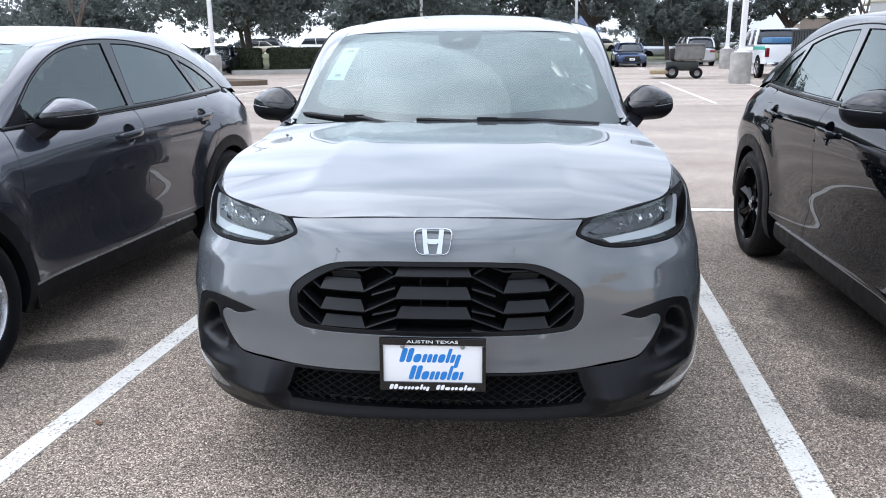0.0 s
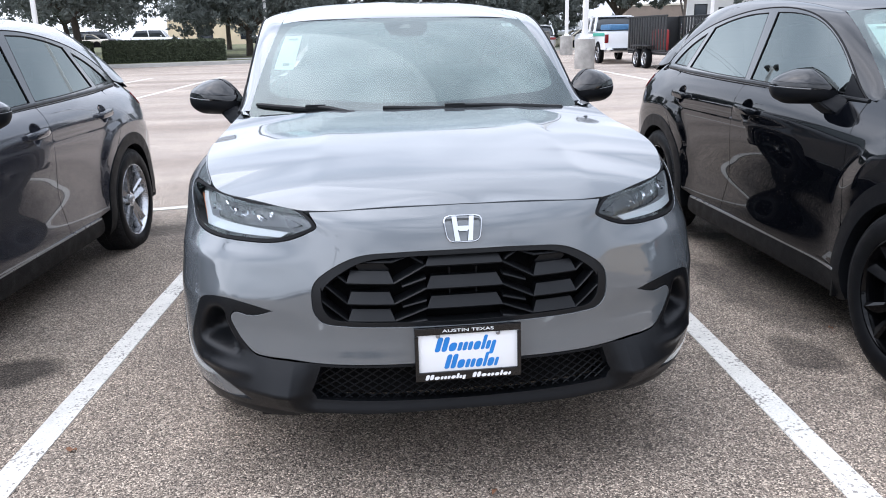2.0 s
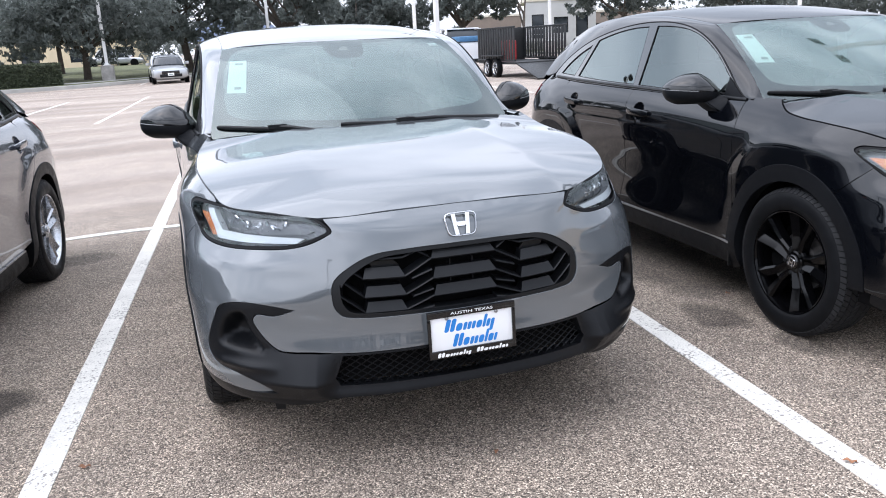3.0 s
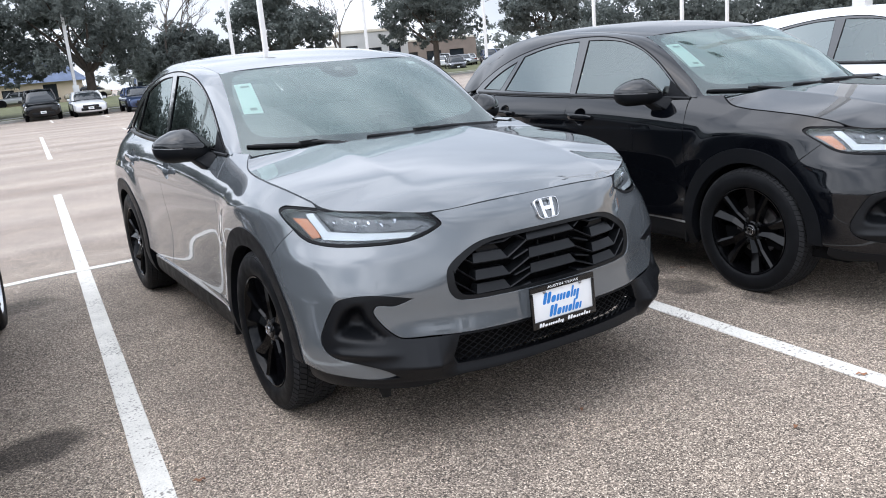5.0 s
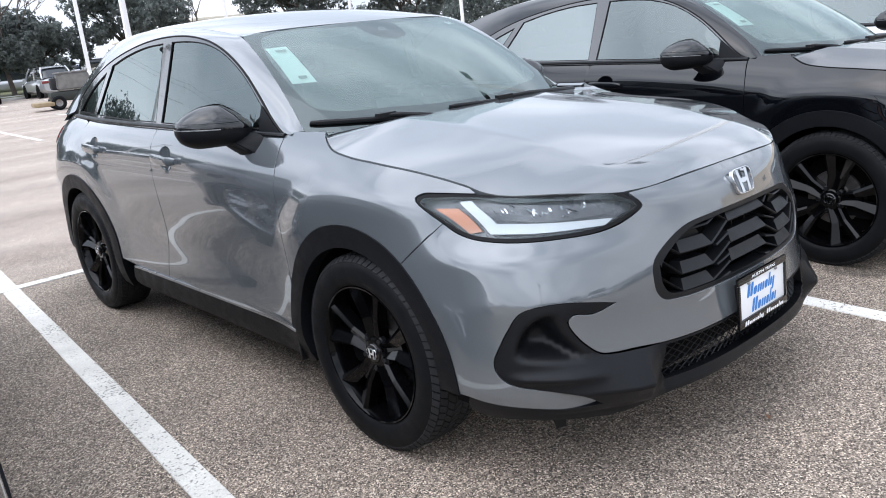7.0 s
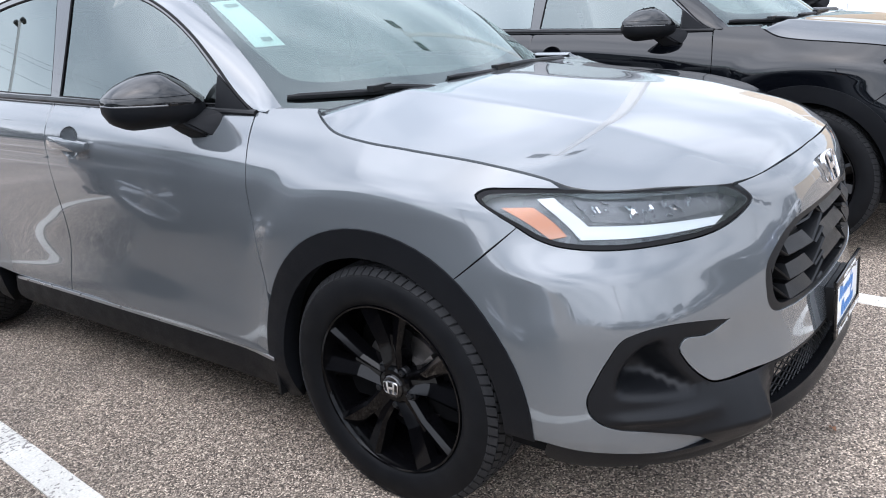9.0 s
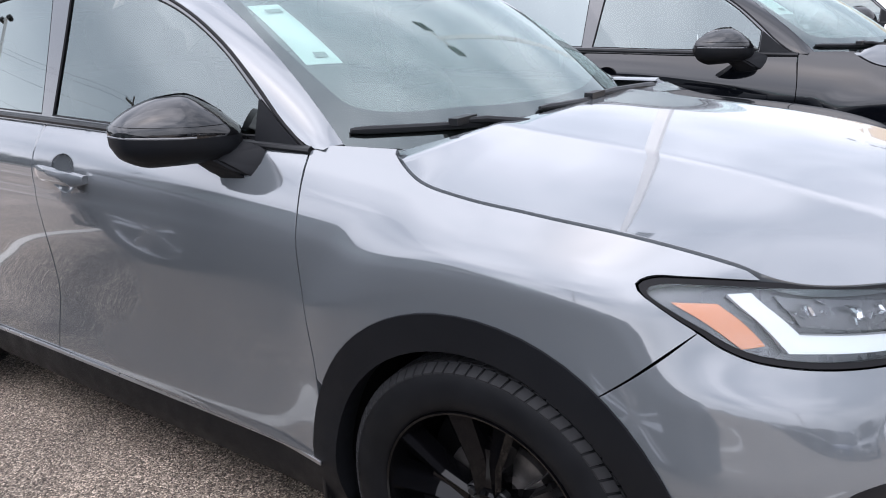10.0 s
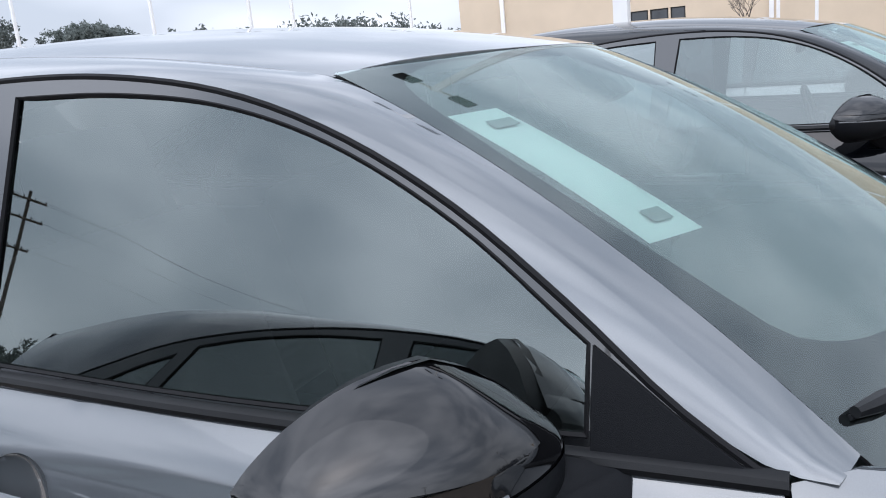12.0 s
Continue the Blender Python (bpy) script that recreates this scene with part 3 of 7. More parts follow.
def make_wheel(parent, side, axle, rim_mat, cap_label="", style=0):
    """A tyre on an alloy rim; built round the x axis with the outer face towards side."""
    w = new("wheel")
    w.parent = parent
    w.matrix_local = Matrix.Translation((side * .767, axle, .345)) @ (pose(0, 0, 0) if side > 0 else pose(0, 0, 0, 0, 0, 180))
    bm = bmesh.new()
    prof = [(.242, .088), (.249, .100), (.264, .109), (.285, .113), (.308, .111), (.326, .104), (.339, .094), (.346, .083), (.348, .060), (.349, .0), (.348, -.06), (.346, -.083), (.336, -.096), (.30, -.11), (.262, -.109), (.236, -.09)]
    add_lathe(bm, prof, 72)
    part("tyre", bm, M["tyre"], w, "black road tyre with fine tread", 50)
    # tread: ribs of blocks round the outside
    bm = bmesh.new()
    n = 76
    RX = crv([0, .06, .083, .094, .104], [.3535, .3525, .3500, .3435, .3310])
    for k in range(n):
        th = 2 * math.pi * k / n
        for x0, x1, sk in ((.103, .087, .012), (.0835, .0555, .02), (.050, .020, .035), (.015, -.015, -.035), (-.020, -.050, .035), (-.0555, -.0835, .02), (-.087, -.103, -.012)):
            h = math.pi / n * .80
            vs = []
            for (x, dth) in ((x0, -h + sk), (x0, h + sk), (x1, h - sk), (x1, -h - sk)):
                r = float(RX(abs(x)))
                vs.append((bm.verts.new((x, r * math.cos(th + dth), r * math.sin(th + dth))), bm.verts.new((x * .98, (r - .010) * math.cos(th + dth), (r - .010) * math.sin(th + dth)))))
            bm.faces.new([v[0] for v in vs])
            for i in range(4):
                a, b = vs[i], vs[(i + 1) % 4]
                bm.faces.new((a[0], a[1], b[1], b[0]))
    part("tread", bm, M["tread"], w, "ribbed tread blocks", 30)
    bm = bmesh.new()
    add_lathe(bm, [(.247, .096), (.244, .102), (.239, .100), (.234, .088), (.226, .060), (.220, .0), (.224, -.08), (.244, -.09)], 64)
    rim = part("rim", bm, rim_mat, w, "")
    bm = bmesh.new()
    arms = 5
    for k in range(arms):
        th = 2 * math.pi * k / arms + radians(18)
        rot = Matrix.Rotation(th, 4, "X")

        def spoke(p0, p1, w0, w1, x0, x1, crest):
            """A blade with a ridge along it, nearer to one edge."""
            a, b = Vector((0, *p0)), Vector((0, *p1))
            d = (b - a).normalized()
            s = Vector((0, -d.z, d.y))
            ring = []
            for q, ww, xx in ((a, w0, x0), (b, w1, x1)):
                ring.append([bm.verts.new(rot @ (q + s * o * ww + Vector((xx - drop, 0, 0)))) for o, drop in ((-1.2, .048), (-1.0, .0035 + .011 * (1 + crest)), (crest, 0), (1.0, .0035 + .011 * (1 - crest)), (1.2, .048))])
            for i in range(4):
                bm.faces.new((ring[0][i], ring[0][i + 1], ring[1][i + 1], ring[1][i]))
        if style == 0:
            for sp in (1, -1):
                spoke((.038, sp * .0155), (.126, sp * .0235), .0150, .0185, .072, .082, sp * .45)
                spoke((.124, sp * .0232), (.242, sp * .0600), .0185, .0285, .082, .098, sp * .45)
            # the web in the root of the pair
            add_hull(bm, [rot @ Vector((x, r, w)) for r, h in ((.040, .014), (.128, .020), (.150, .010)) for w in (-h, h) for x in (.030, .060)])
        else:
            spoke((.045, .020), (.232, .034), .015, .027, .075, .090, .4)
            spoke((.045, -.020), (.232, -.034), .015, .027, .075, .090, -.4)
    add_lathe(bm, [(.056, .045), (.054, .066), (.047, .071), (.036, .072), (.034, .075)], 32)
    part("spokes", bm, rim_mat, rim, "", 28)
    bm = bmesh.new()
    add_lathe(bm, [(.0335, .066), (.0335, .076), (.030, .079), (.001, .080)], 32)
    part("hub_cap", bm, M["gloss_black"] if style == 0 else M["alloy"], rim, "")
    emblem_bars(rim, Matrix.Translation((.0800, 0, 0)) @ pose(0, 0, 0, 90, 0, 90), .050)
    for k in range(5):
        th = 2 * math.pi * (k + .5) / 5 + radians(18)
        bm = bmesh.new()
        add_lathe(bm, [(.0165, .05), (.0165, .066), (.013, .069)], 20)
        add_lathe(bm, [(.0105, .048), (.0105, .072), (.008, .076), (.001, .076)], 6)
        bmesh.ops.translate(bm, vec=(0, .057 * math.cos(th), .057 * math.sin(th)), verts=bm.verts)
        part("lug_nut", bm, M["trim"], rim, "black lug nut")
    bm = bmesh.new()
    add_lathe(bm, [(.001, .015), (.075, .016), (.076, .028), (.080, .012), (.140, .012), (.142, .004), (.140, -.006), (.08, -.006), (.001, -.006)], 40)
    part("brake_disc", bm, M["rust"], w, "grey iron brake disc")
    bm = bmesh.new()
    add_hull(bm, [(x, .150 * math.cos(t) * k, .150 * math.sin(t) * k) for x in (-.02, .034) for t in (.15, .45, .75) for k in (.62, 1.0)])
    part("brake_caliper", bm, M["steel"], w, "bare metal brake caliper")
    bm = bmesh.new()
    add_lathe(bm, [(.001, -.04), (.215, -.04), (.218, -.085), (.001, -.085)], 32)
    part("wheel_back", bm, M["dark"], w)
    return w


def emblem_bars(parent, m, size):
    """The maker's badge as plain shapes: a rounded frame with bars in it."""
    bm = bmesh.new()
    s = size
    pts = []
    for i in range(32):
        t = 2 * math.pi * i / 32
        c, d = math.cos(t), math.sin(t)
        k = (abs(c) ** 5 + abs(d) ** 5) ** -.2
        wide = 1.0 + .10 * d * k
        pts.append((c * k * .5 * s * wide, d * k * .375 * s))
    inner = [(x * .925, y * .90) for x, y in pts]
    zs = .10 * s
    rings = [[bm.verts.new((x, y, z)) for x, y in q] for q, z in ((pts, 0.0), (pts, zs * .8), ([(x * .97, y * .97) for x, y in pts], zs), ([(x * .945, y * .93) for x, y in pts], zs), (inner, zs * .5), (inner, 0.0))]
    for a, b in zip(rings[:-1], rings[1:]):
        for i in range(32):
            bm.faces.new((a[i], a[(i + 1) % 32], b[(i + 1) % 32], b[i]))
    for sx in (-1, 1):
        q = [(.30, .37), (.17, .37), (.145, .07), (.145, -.07), (.10, -.37), (.235, -.37)]
        a = [bm.verts.new((sx * x * s, y * s * .9, zs * 1.0)) for x, y in q]
        b = [bm.verts.new((sx * x * s, y * s * .9, 0)) for x, y in q]
        bm.faces.new(a)
        for i in range(6):
            bm.faces.new((a[i], a[(i + 1) % 6], b[(i + 1) % 6], b[i]))
    q = [(-.145, .07), (.145, .07), (.145, -.03), (.10, -.07), (-.10, -.07), (-.145, -.03)]
    a = [bm.verts.new((x * s, y * s, zs * .96)) for x, y in q]
    bm.faces.new(a)
    bmesh.ops.transform(bm, matrix=m, verts=bm.verts)
    return part("badge", bm, M["chrome"], parent, "chrome badge with a rounded frame", 30)


def text_mesh(words, size, width=0.0, shear=0.0):
    cu = bpy.data.curves.new("lettering", "FONT")
    cu.body, cu.size, cu.align_x, cu.align_y, cu.extrude, cu.shear = words, size, "CENTER", "CENTER", .0006, shear
    ob = bpy.data.objects.new("lettering", cu)
    scene.collection.objects.link(ob)
    me = bpy.data.meshes.new_from_object(ob.evaluated_get(bpy.context.evaluated_depsgraph_get()))
    bpy.data.objects.remove(ob)
    bpy.data.curves.remove(cu)
    if width:
        xs = [v.co.x for v in me.vertices]
        k = width / (max(xs) - min(xs))
        for v in me.vertices:
            v.co.x *= k
    return me


def script_shapes(bm, x0, x1, y, h, strokes, slant=.30):
    """A brand line drawn as a row of plain rounded slanted strokes of the script's weight."""
    unit = (x1 - x0) / sum(w for w, _, _ in strokes)
    x = x0
    for w, top, foot in strokes:
        half = w * unit * .41
        ya, yb = y - h * (.5 + foot), y - h * .5 + h * top
        r = min(half, (yb - ya) / 2)
        ring = []
        for k in range(20):
            t = 2 * math.pi * k / 20
            px = x + w * unit / 2 + half * math.copysign(abs(math.cos(t)) ** .7, math.cos(t))
            py = (yb - r if math.sin(t) >= 0 else ya + r) + r * math.sin(t)
            ring.append(bm.verts.new((px + slant * (py - y), py, 0)))
        bm.faces.new(ring)
        x += w * unit


def make_plate(parent):
    m = Matrix.Translation((0, -.004, .4865)) @ pose(0, 0, 0, 87.5, 0, 0)
    bm = bmesh.new()
    W, H, b = .312, .162, .011
    for cx, cy, sx, sy in ((0, H / 2 - .011, W, .022), (0, -H / 2 + .013, W, .026), (-W / 2 + b / 2, 0, b, H - .048), (W / 2 - b / 2, 0, b, H - .048)):
        add_box(bm, cx, cy, .004, sx, sy, .010, .002)
    bmesh.ops.transform(bm, matrix=m, verts=bm.verts)
    fr = part("plate_frame", bm, M["gloss_black"], parent, "black plastic dealer plate frame")
    bm = box(0, 0, .0005, W - .014, H - .03, .004, .001)
    bmesh.ops.transform(bm, matrix=m, verts=bm.verts)
    part("plate", bm, M["white"], fr, "white dealer plate with blue script")
    bm = box(0, 0, -.016, W * .7, H * .6, .030, .003)
    bmesh.ops.transform(bm, matrix=m, verts=bm.verts)
    part("plate_mount", bm, M["trim"], fr)
    me = text_mesh("AUSTIN TEXAS", .0125, .150)
    me.transform(m @ Matrix.Translation((0, H / 2 - .011, .0096)))
    obj("lettering", me, fr, "white capital letters", M["lettering"])
    bm = bmesh.new()
    script_shapes(bm, -.095, .085, .027, .044, ((.9, 1.0, 0), (.9, 1.0, 0), (1.25, .60, 0), (.7, .60, 0), (.7, .60, 0), (.7, .60, 0), (1.1, .60, 0), (.6, 1.0, 0), (.7, .60, 0), (.7, .60, .35)))
    script_shapes(bm, -.068, .092, -.026, .044, ((.9, 1.0, 0), (.9, 1.0, 0), (1.25, .60, 0), (.75, .60, 0), (.75, .60, 0), (1.1, .60, 0), (.6, 1.0, 0), (1.1, .60, 0), (.6, .60, 0)))
    bmesh.ops.transform(bm, matrix=m @ Matrix.Translation((0, 0, .0032)), verts=bm.verts)
    part("blue_script", bm, M["blue_print"], fr, "two lines of blue slanted script")
    bm = bmesh.new()
    script_shapes(bm, -.128, -.008, -H / 2 + .012, .016, ((.9, 1.0, 0), (.9, 1.0, 0), (1.25, .60, 0), (.7, .60, 0), (.7, .60, 0), (.7, .60, 0), (1.1, .60, 0), (.6, 1.0, 0), (.7, .60, 0), (.7, .60, .25)))
    script_shapes(bm, .010, .126, -H / 2 + .012, .016, ((.9, 1.0, 0), (.9, 1.0, 0), (1.25, .60, 0), (.75, .60, 0), (.75, .60, 0), (1.1, .60, 0), (.6, 1.0, 0), (1.1, .60, 0), (.6, .60, 0)))
    bmesh.ops.transform(bm, matrix=m @ Matrix.Translation((0, 0, .0096)), verts=bm.verts)
    part("white_script", bm, M["lettering"], fr, "one line of white slanted script")
    for sx in (-1, 1):
        bm = bmesh.new()
        add_lathe(bm, [(.0065, 0), (.0065, .003), (.004, .006), (.0005, .0065)], 16, m @ Matrix.Translation((sx * .088, .054, .003)) @ pose(0, 0, 0, 0, -90, 0))
        part("screw", bm, M["steel"], fr, "steel screw")


def make_mirror(parent, side, cap_mat):
    """Door mirror: a shell on a short foot."""
    tip, root = Vector((1.012, 1.828, 0)), Vector((.775, 1.655, 0))
    ax = (tip - root).normalized()
    nrm = Vector((ax.y, -ax.x, 0))            # forwards
    L = (tip - root).length
    RIM = crv([0, .05, .2, .42, .6, .8, .95, 1.0], [1.120, 1.134, 1.172, 1.202, 1.196, 1.174, 1.140, 1.122])
    UP = crv([0, .05, .2, .42, .6, .8, .95, 1.0], [1.112, 1.126, 1.166, 1.198, 1.194, 1.175, 1.147, 1.132])
    DN = crv([0, .3, .7, .93, 1.0], [1.040, 1.035, 1.033, 1.058, 1.09])
    DEEP = crv([0, .45, .85, 1.0], [.062, .106, .078, .040])

    def shell(z_lo, z_hi, grow):
        """A band of the shell between two heights."""
        bm = bmesh.new()
        nu, nv = 26, 14
        rows = []
        for i in range(nu + 1):
            uu = .5 - .5 * math.cos(math.pi * i / nu)
            top, bot = float(UP(uu)), float(DN(uu))
            zc = 1.098 + .014 * uu
            z0, z1 = max(z_lo + .014 * uu, bot), min(z_hi + .014 * uu, top)
            z0 = min(z0, z1)
            row = []
            for j in range(nv + 1):
                z = z0 + (z1 - z0) * j / nv
                if z > zc:
                    bulge = (1 - min((z - zc) / (top - zc + 1e-5), 1) ** 2.7) ** .66
                else:
                    bulge = (1 - min((zc - z) / (zc - bot + 1e-5), 1) ** 3) ** .6
                endr = min(1, (1 - abs(2 * uu - 1) ** 8)) ** .5
                d = float(DEEP(uu)) * bulge * (.25 + .75 * endr) + grow * bulge
                p = root + ax * (L * uu) + nrm * d
                row.append(bm.verts.new((side * p.x, p.y, z)))
            rows.append(row)
        for i in range(nu):
            for j in range(nv):
                bm.faces.new((rows[i][j], rows[i + 1][j], rows[i + 1][j + 1], rows[i][j + 1]))
        bmesh.ops.remove_doubles(bm, verts=bm.verts, dist=.0003)
        return bm
    mir = part("mirror_cap", shell(1.127, 1.30, .004), cap_mat, parent, "glossy black door mirror cap" if cap_mat is M["gloss_black"] else "painted door mirror cap", 50)
    part("mirror_band", shell(1.099, 1.128, 0.0), M["gloss_black"], mir, "gloss black band under the cap", 50)
    part("mirror_base_shell", shell(1.0, 1.100, .002), M["clad"], mir, "grained black lower mirror shell", 50)
    bm = bmesh.new()
    pts = []
    for i in range(14):
        u = .35 + .64 * i / 13
        uu = u
        top, bot = float(UP(uu)), float(DN(uu))
        d = float(DEEP(uu)) * (.25 + .75 * (1 - abs(2 * uu - 1) ** 6) ** .5) * .97 + .002
        p = root + ax * (L * uu) + nrm * d
        pts.append((side * p.x, p.y, 1.1020 + .014 * uu))
    add_tube(bm, pts, .003, 8)
    part("turn_signal", bm, M["signal"], mir, "slim clear turn signal strip")
    # rim and glass at the back
    bm = bmesh.new()
    front, rear = [], []
    n = 28
    for k in range(n):
        t = 2 * math.pi * k / n
        c, d = math.cos(t), math.sin(t)
        q = (abs(c) ** 4 + abs(d) ** 4) ** -.25
        uu = .5 + .49 * c * q
        top, bot = float(RIM(min(max(uu, 0), 1))), float(DN(min(max(uu, 0), 1)))
        z = (top + bot) / 2 + (top - bot) / 2 * d * q * .97
        p = root + ax * (L * uu)
        front.append(bm.verts.new((side * (p.x + nrm.x * .010), p.y + nrm.y * .010, z)))
        p2 = p - nrm * .016
        rear.append(bm.verts.new((side * p2.x, p2.y, (z - 1.115) * .95 + 1.115)))
    for k in range(n):
        bm.faces.new((front[k], front[(k + 1) % n], rear[(k + 1) % n], rear[k]))
    bm.faces.new(rear)
    part("mirror_housing", bm, M["trim"], mir, "", 40)
    bm = bmesh.new()
    add_hull(bm, [(side * x, y, z) for x, y, z in ((.890, 1.70, 1.050), (.88, 1.655, 1.058), (.80, 1.625, 1.085), (.80, 1.69, 1.075), (.88, 1.74, 1.052), (.775, 1.565, 1.068), (.80, 1.56, 1.025), (.822, 1.58, .998), (.832, 1.68, .992), (.80, 1.70, 1.03))])
    bmesh.ops.bevel(bm, geom=bm.edges[:], offset=.006, segments=2, affect="EDGES")
    part("mirror_foot", bm, M["clad"], mir, "grained black mirror foot", 40)
    return mir


CUP = curve_through([(.060, .0), (.052, .036), (.0, .056), (-.052, .036), (-.060, 0), (-.052, -.036), (0, -.056), (.052, -.036)], .008)


def make_handle(parent, side, y, z, mat):
    """A pull handle over a round finger cup."""
    bm = bmesh.new()
    n = 9
    rows = []
    for i in range(n + 1):
        u = i / n
        yy = y + .245 * (u - .5)
        xs = float(flank(yy, z))
        h = .022 * (1 - abs(2 * u - 1) ** 6 * .45)
        d = .030 * (1 - abs(2 * u - 1) ** 4) ** .5 + .006
        row = []
        for k in range(10):
            t = 2 * math.pi * k / 10
            row.append(bm.verts.new((side * (xs + .004 + d * .62 + .010 * (abs(math.cos(t)) ** .5) * math.copysign(1, math.cos(t))), yy, z + .010 * (u - .5) + h * math.sin(t))))
        rows.append(row)
    for a, b in zip(rows[:-1], rows[1:]):
        for k in range(10):
            bm.faces.new((a[k], a[(k + 1) % 10], b[(k + 1) % 10], b[k]))
    bm.faces.new(rows[0])
    bm.faces.new(rows[-1])
    hd = part("door_handle", bm, mat, parent, "body-coloured pull handle", 50)

    def cup(u, v):
        r2 = (u / .066) ** 2 + (v / .058) ** 2
        yy, zz = y + .005 + np.asarray(u), z + np.asarray(v)
        return np.stack([side * (flank(yy, zz) + .0005 - .026 * np.clip(1 - r2, 0, 1) ** .7), yy, zz], -1)
    panel("finger_cup", CUP * 1.03, cup, mat, hd, "", .008, depth=0)
    return hd


def make_crossover(name, m, coat, label, rims, style=0, sport=True, handle=None):
    """A compact five-door crossover with its nose at y = 0 of m."""
    car = thing(name, m, label, "car", "crossovers parked in the row")
    fine = .026

    # painted bumper with openings
    panel("front_bumper", mirrored(bumper_loop()), body, coat, car, "painted front bumper", .015, holes=[mirrored(GRILLE)], depth=.02)
    # black lower bumper
    outer = curve_through([(0, .448, 1), (.45, .448), (.53, .452), (.60, .454), (.635, .460), (.664, .486), (.692, .529), (.705, .566), (.692, .585), (.64, .580), (.578, .597, 1), (.63, .608), (.72, .621), (.78, .615), (.810, .602), (.839, .552), (.862, .501), (.877, .465), (.876, .433), (.862, .408), (.834, .390), (.775, .375), (.69, .350), (.645, .314, 1), (.73, .306), (.82, .314), (.89, .321), (.955, .334, 1), (.962, .29), (.90, .268), (.80, .268), (.70, .264), (.6, .262), (.51, .281), (.49, .291), (.30, .299), (0, .303, 1)], .014, False)
    mesh_hole = curve_through([(0, .441, 1), (.440, .441, 1), (.466, .365, 1), (.455, .338, 1), (0, .334, 1)], .016, False)
    panel("lower_bumper", mirrored(outer), black_bumper, M["bumper_black"], car, "satin black lower bumper with scooped corner vents", .0095, holes=[mirrored(mesh_hole)], depth=.08, lift=-.002)
    # inner shell added behind the gaps, its dark colour standing in for their shade
    inner_loop = np.array([(-1.04, .26), (1.04, .26), (1.04, .74), (1.0, .80), (.5, .78), (.40, .88), (-.40, .88), (-.5, .78), (-1.0, .80), (-1.04, .74)])
    panel("bumper_core", curve_through([(*q, 1) for q in inner_loop], .04), body, M["dark"], car, "", .05, depth=0, lift=-.115)

    # grille
    rim_in = mirrored(GRILLE * (.940, 1) + np.where(GRILLE[:, 1:] > .67, (0, -.014), (0, .013)) * 1.0)
    gr = panel("grille_frame", mirrored(GRILLE * (.996, 1)), body, M["trim"], car, "black grille surround", .012, holes=[rim_in], depth=.05, lift=-.004)

    def grille_bar(name, p0, p1, section, draw=1.0):
        """A bar of the grille from one place to another; draw narrows its upper edge."""
        bm = bmesh.new()
        rows = []
        n = 8
        for i in range(n + 1):
            t = i / n
            row = []
            for dz, dd, k in section:
                tt = .5 + (t - .5) * (1 + (draw - 1) * k)
                p = body(np.array(p0[0] + (p1[0] - p0[0]) * tt), np.array(p0[1] + (p1[1] - p0[1]) * tt + dz))
                row.append(bm.verts.new((p[0], p[1] + dd, p[2])))
            rows.append(row)
        for A, B in zip(rows[:-1], rows[1:]):
            for k in range(len(section) - 1):
                bm.faces.new((A[k], A[k + 1], B[k + 1], B[k]))
        bm.faces.new(rows[0])
        bm.faces.new(rows[-1])
        return part(name, bm, M["trim"], gr, "", 18)

    BLADE = ((-.006, .060, 0), (-.004, .010, 0), (.001, .005, 0), (.006, .008, .15), (.032, .024, 1.0), (.030, .060, 1.0))
    RIB = ((-.004, .055, 0), (-.0035, .010, 0), (.0, .006, 0), (.0035, .010, 0), (.008, .055, 0))
    for z_mid, z_side, out in ((.737, .689, (.402, .728)), (.671, .628, (.430, .694)), (.611, .576, (.432, .640))):
        grille_bar("grille_slat", (-.118, z_mid), (.118, z_mid), BLADE, .86)
        for sg in (-1, 1):
            grille_bar("grille_slat", (sg * .213, z_side), (sg * .352, z_side + .002), BLADE, .80)
            grille_bar("grille_rib", (sg * .118, z_mid), (sg * .213, z_side), RIB)
            grille_bar("grille_rib", (sg * .352, z_side + .002), (sg * out[0], out[1]), RIB)
            grille_bar("grille_rib", (sg * .118, z_mid - .036), (sg * .190, z_side - .010), RIB)
    for sg in (-1, 1):
        grille_bar("grille_slat", (sg * .215, .750), (sg * .330, .750), RIB)
        grille_bar("grille_rib", (sg * .215, .750), (sg * .165, .768), RIB)
        grille_bar("grille_rib", (sg * .165, .768), (sg * .125, .744), RIB)
        # a flat blanking plate behind the upper openings
        bm = bmesh.new()
        add_hull(bm, [(sg * x, float(low(abs(x), .73)[1]) + d, z) for d in (.036, .044) for x, z in ((.215, .722), (.235, .742), (.315, .738), (.300, .716))])
        part("blanking_plate", bm, M["trim"], gr, "flat grey blanking plate")
        for z0 in (.700, .640):
            part("radiator_brace", box(sg * .040, .085, z0, .004, .02, .040), M["trim"], gr)
    # lower mesh
    bm = bmesh.new()
    for fam in (-1, 1):
        for i in range(-30, 31):
            a0 = i * .036
            pts = []
            for j in range(7):
                z = .335 + .108 * j / 6
                a = a0 + fam * (z - .388) * 1.55
                lim = .455 + .4 * (.441 - z) if z > .362 else .49
                if abs(a) < lim:
                    p = body(np.array(a), np.array(z))
                    pts.append((p[0], p[1] + .030, p[2]))
            if len(pts) > 1:
                add_tube(bm, pts, .0022, 4)
    part("lower_mesh", bm, M["trim"], car, "black diamond mesh in the lower air intake", 30)
    # rubber deflector tabs under the corners
    for sg in (-1, 1):
        bm = bmesh.new()
        add_hull(bm, [(sg * x, y, z) for x, y, z in ((.60, .30, .27), (.66, .33, .27), (.61, .315, .175), (.64, .325, .175), (.60, .315, .27), (.66, .345, .27))])
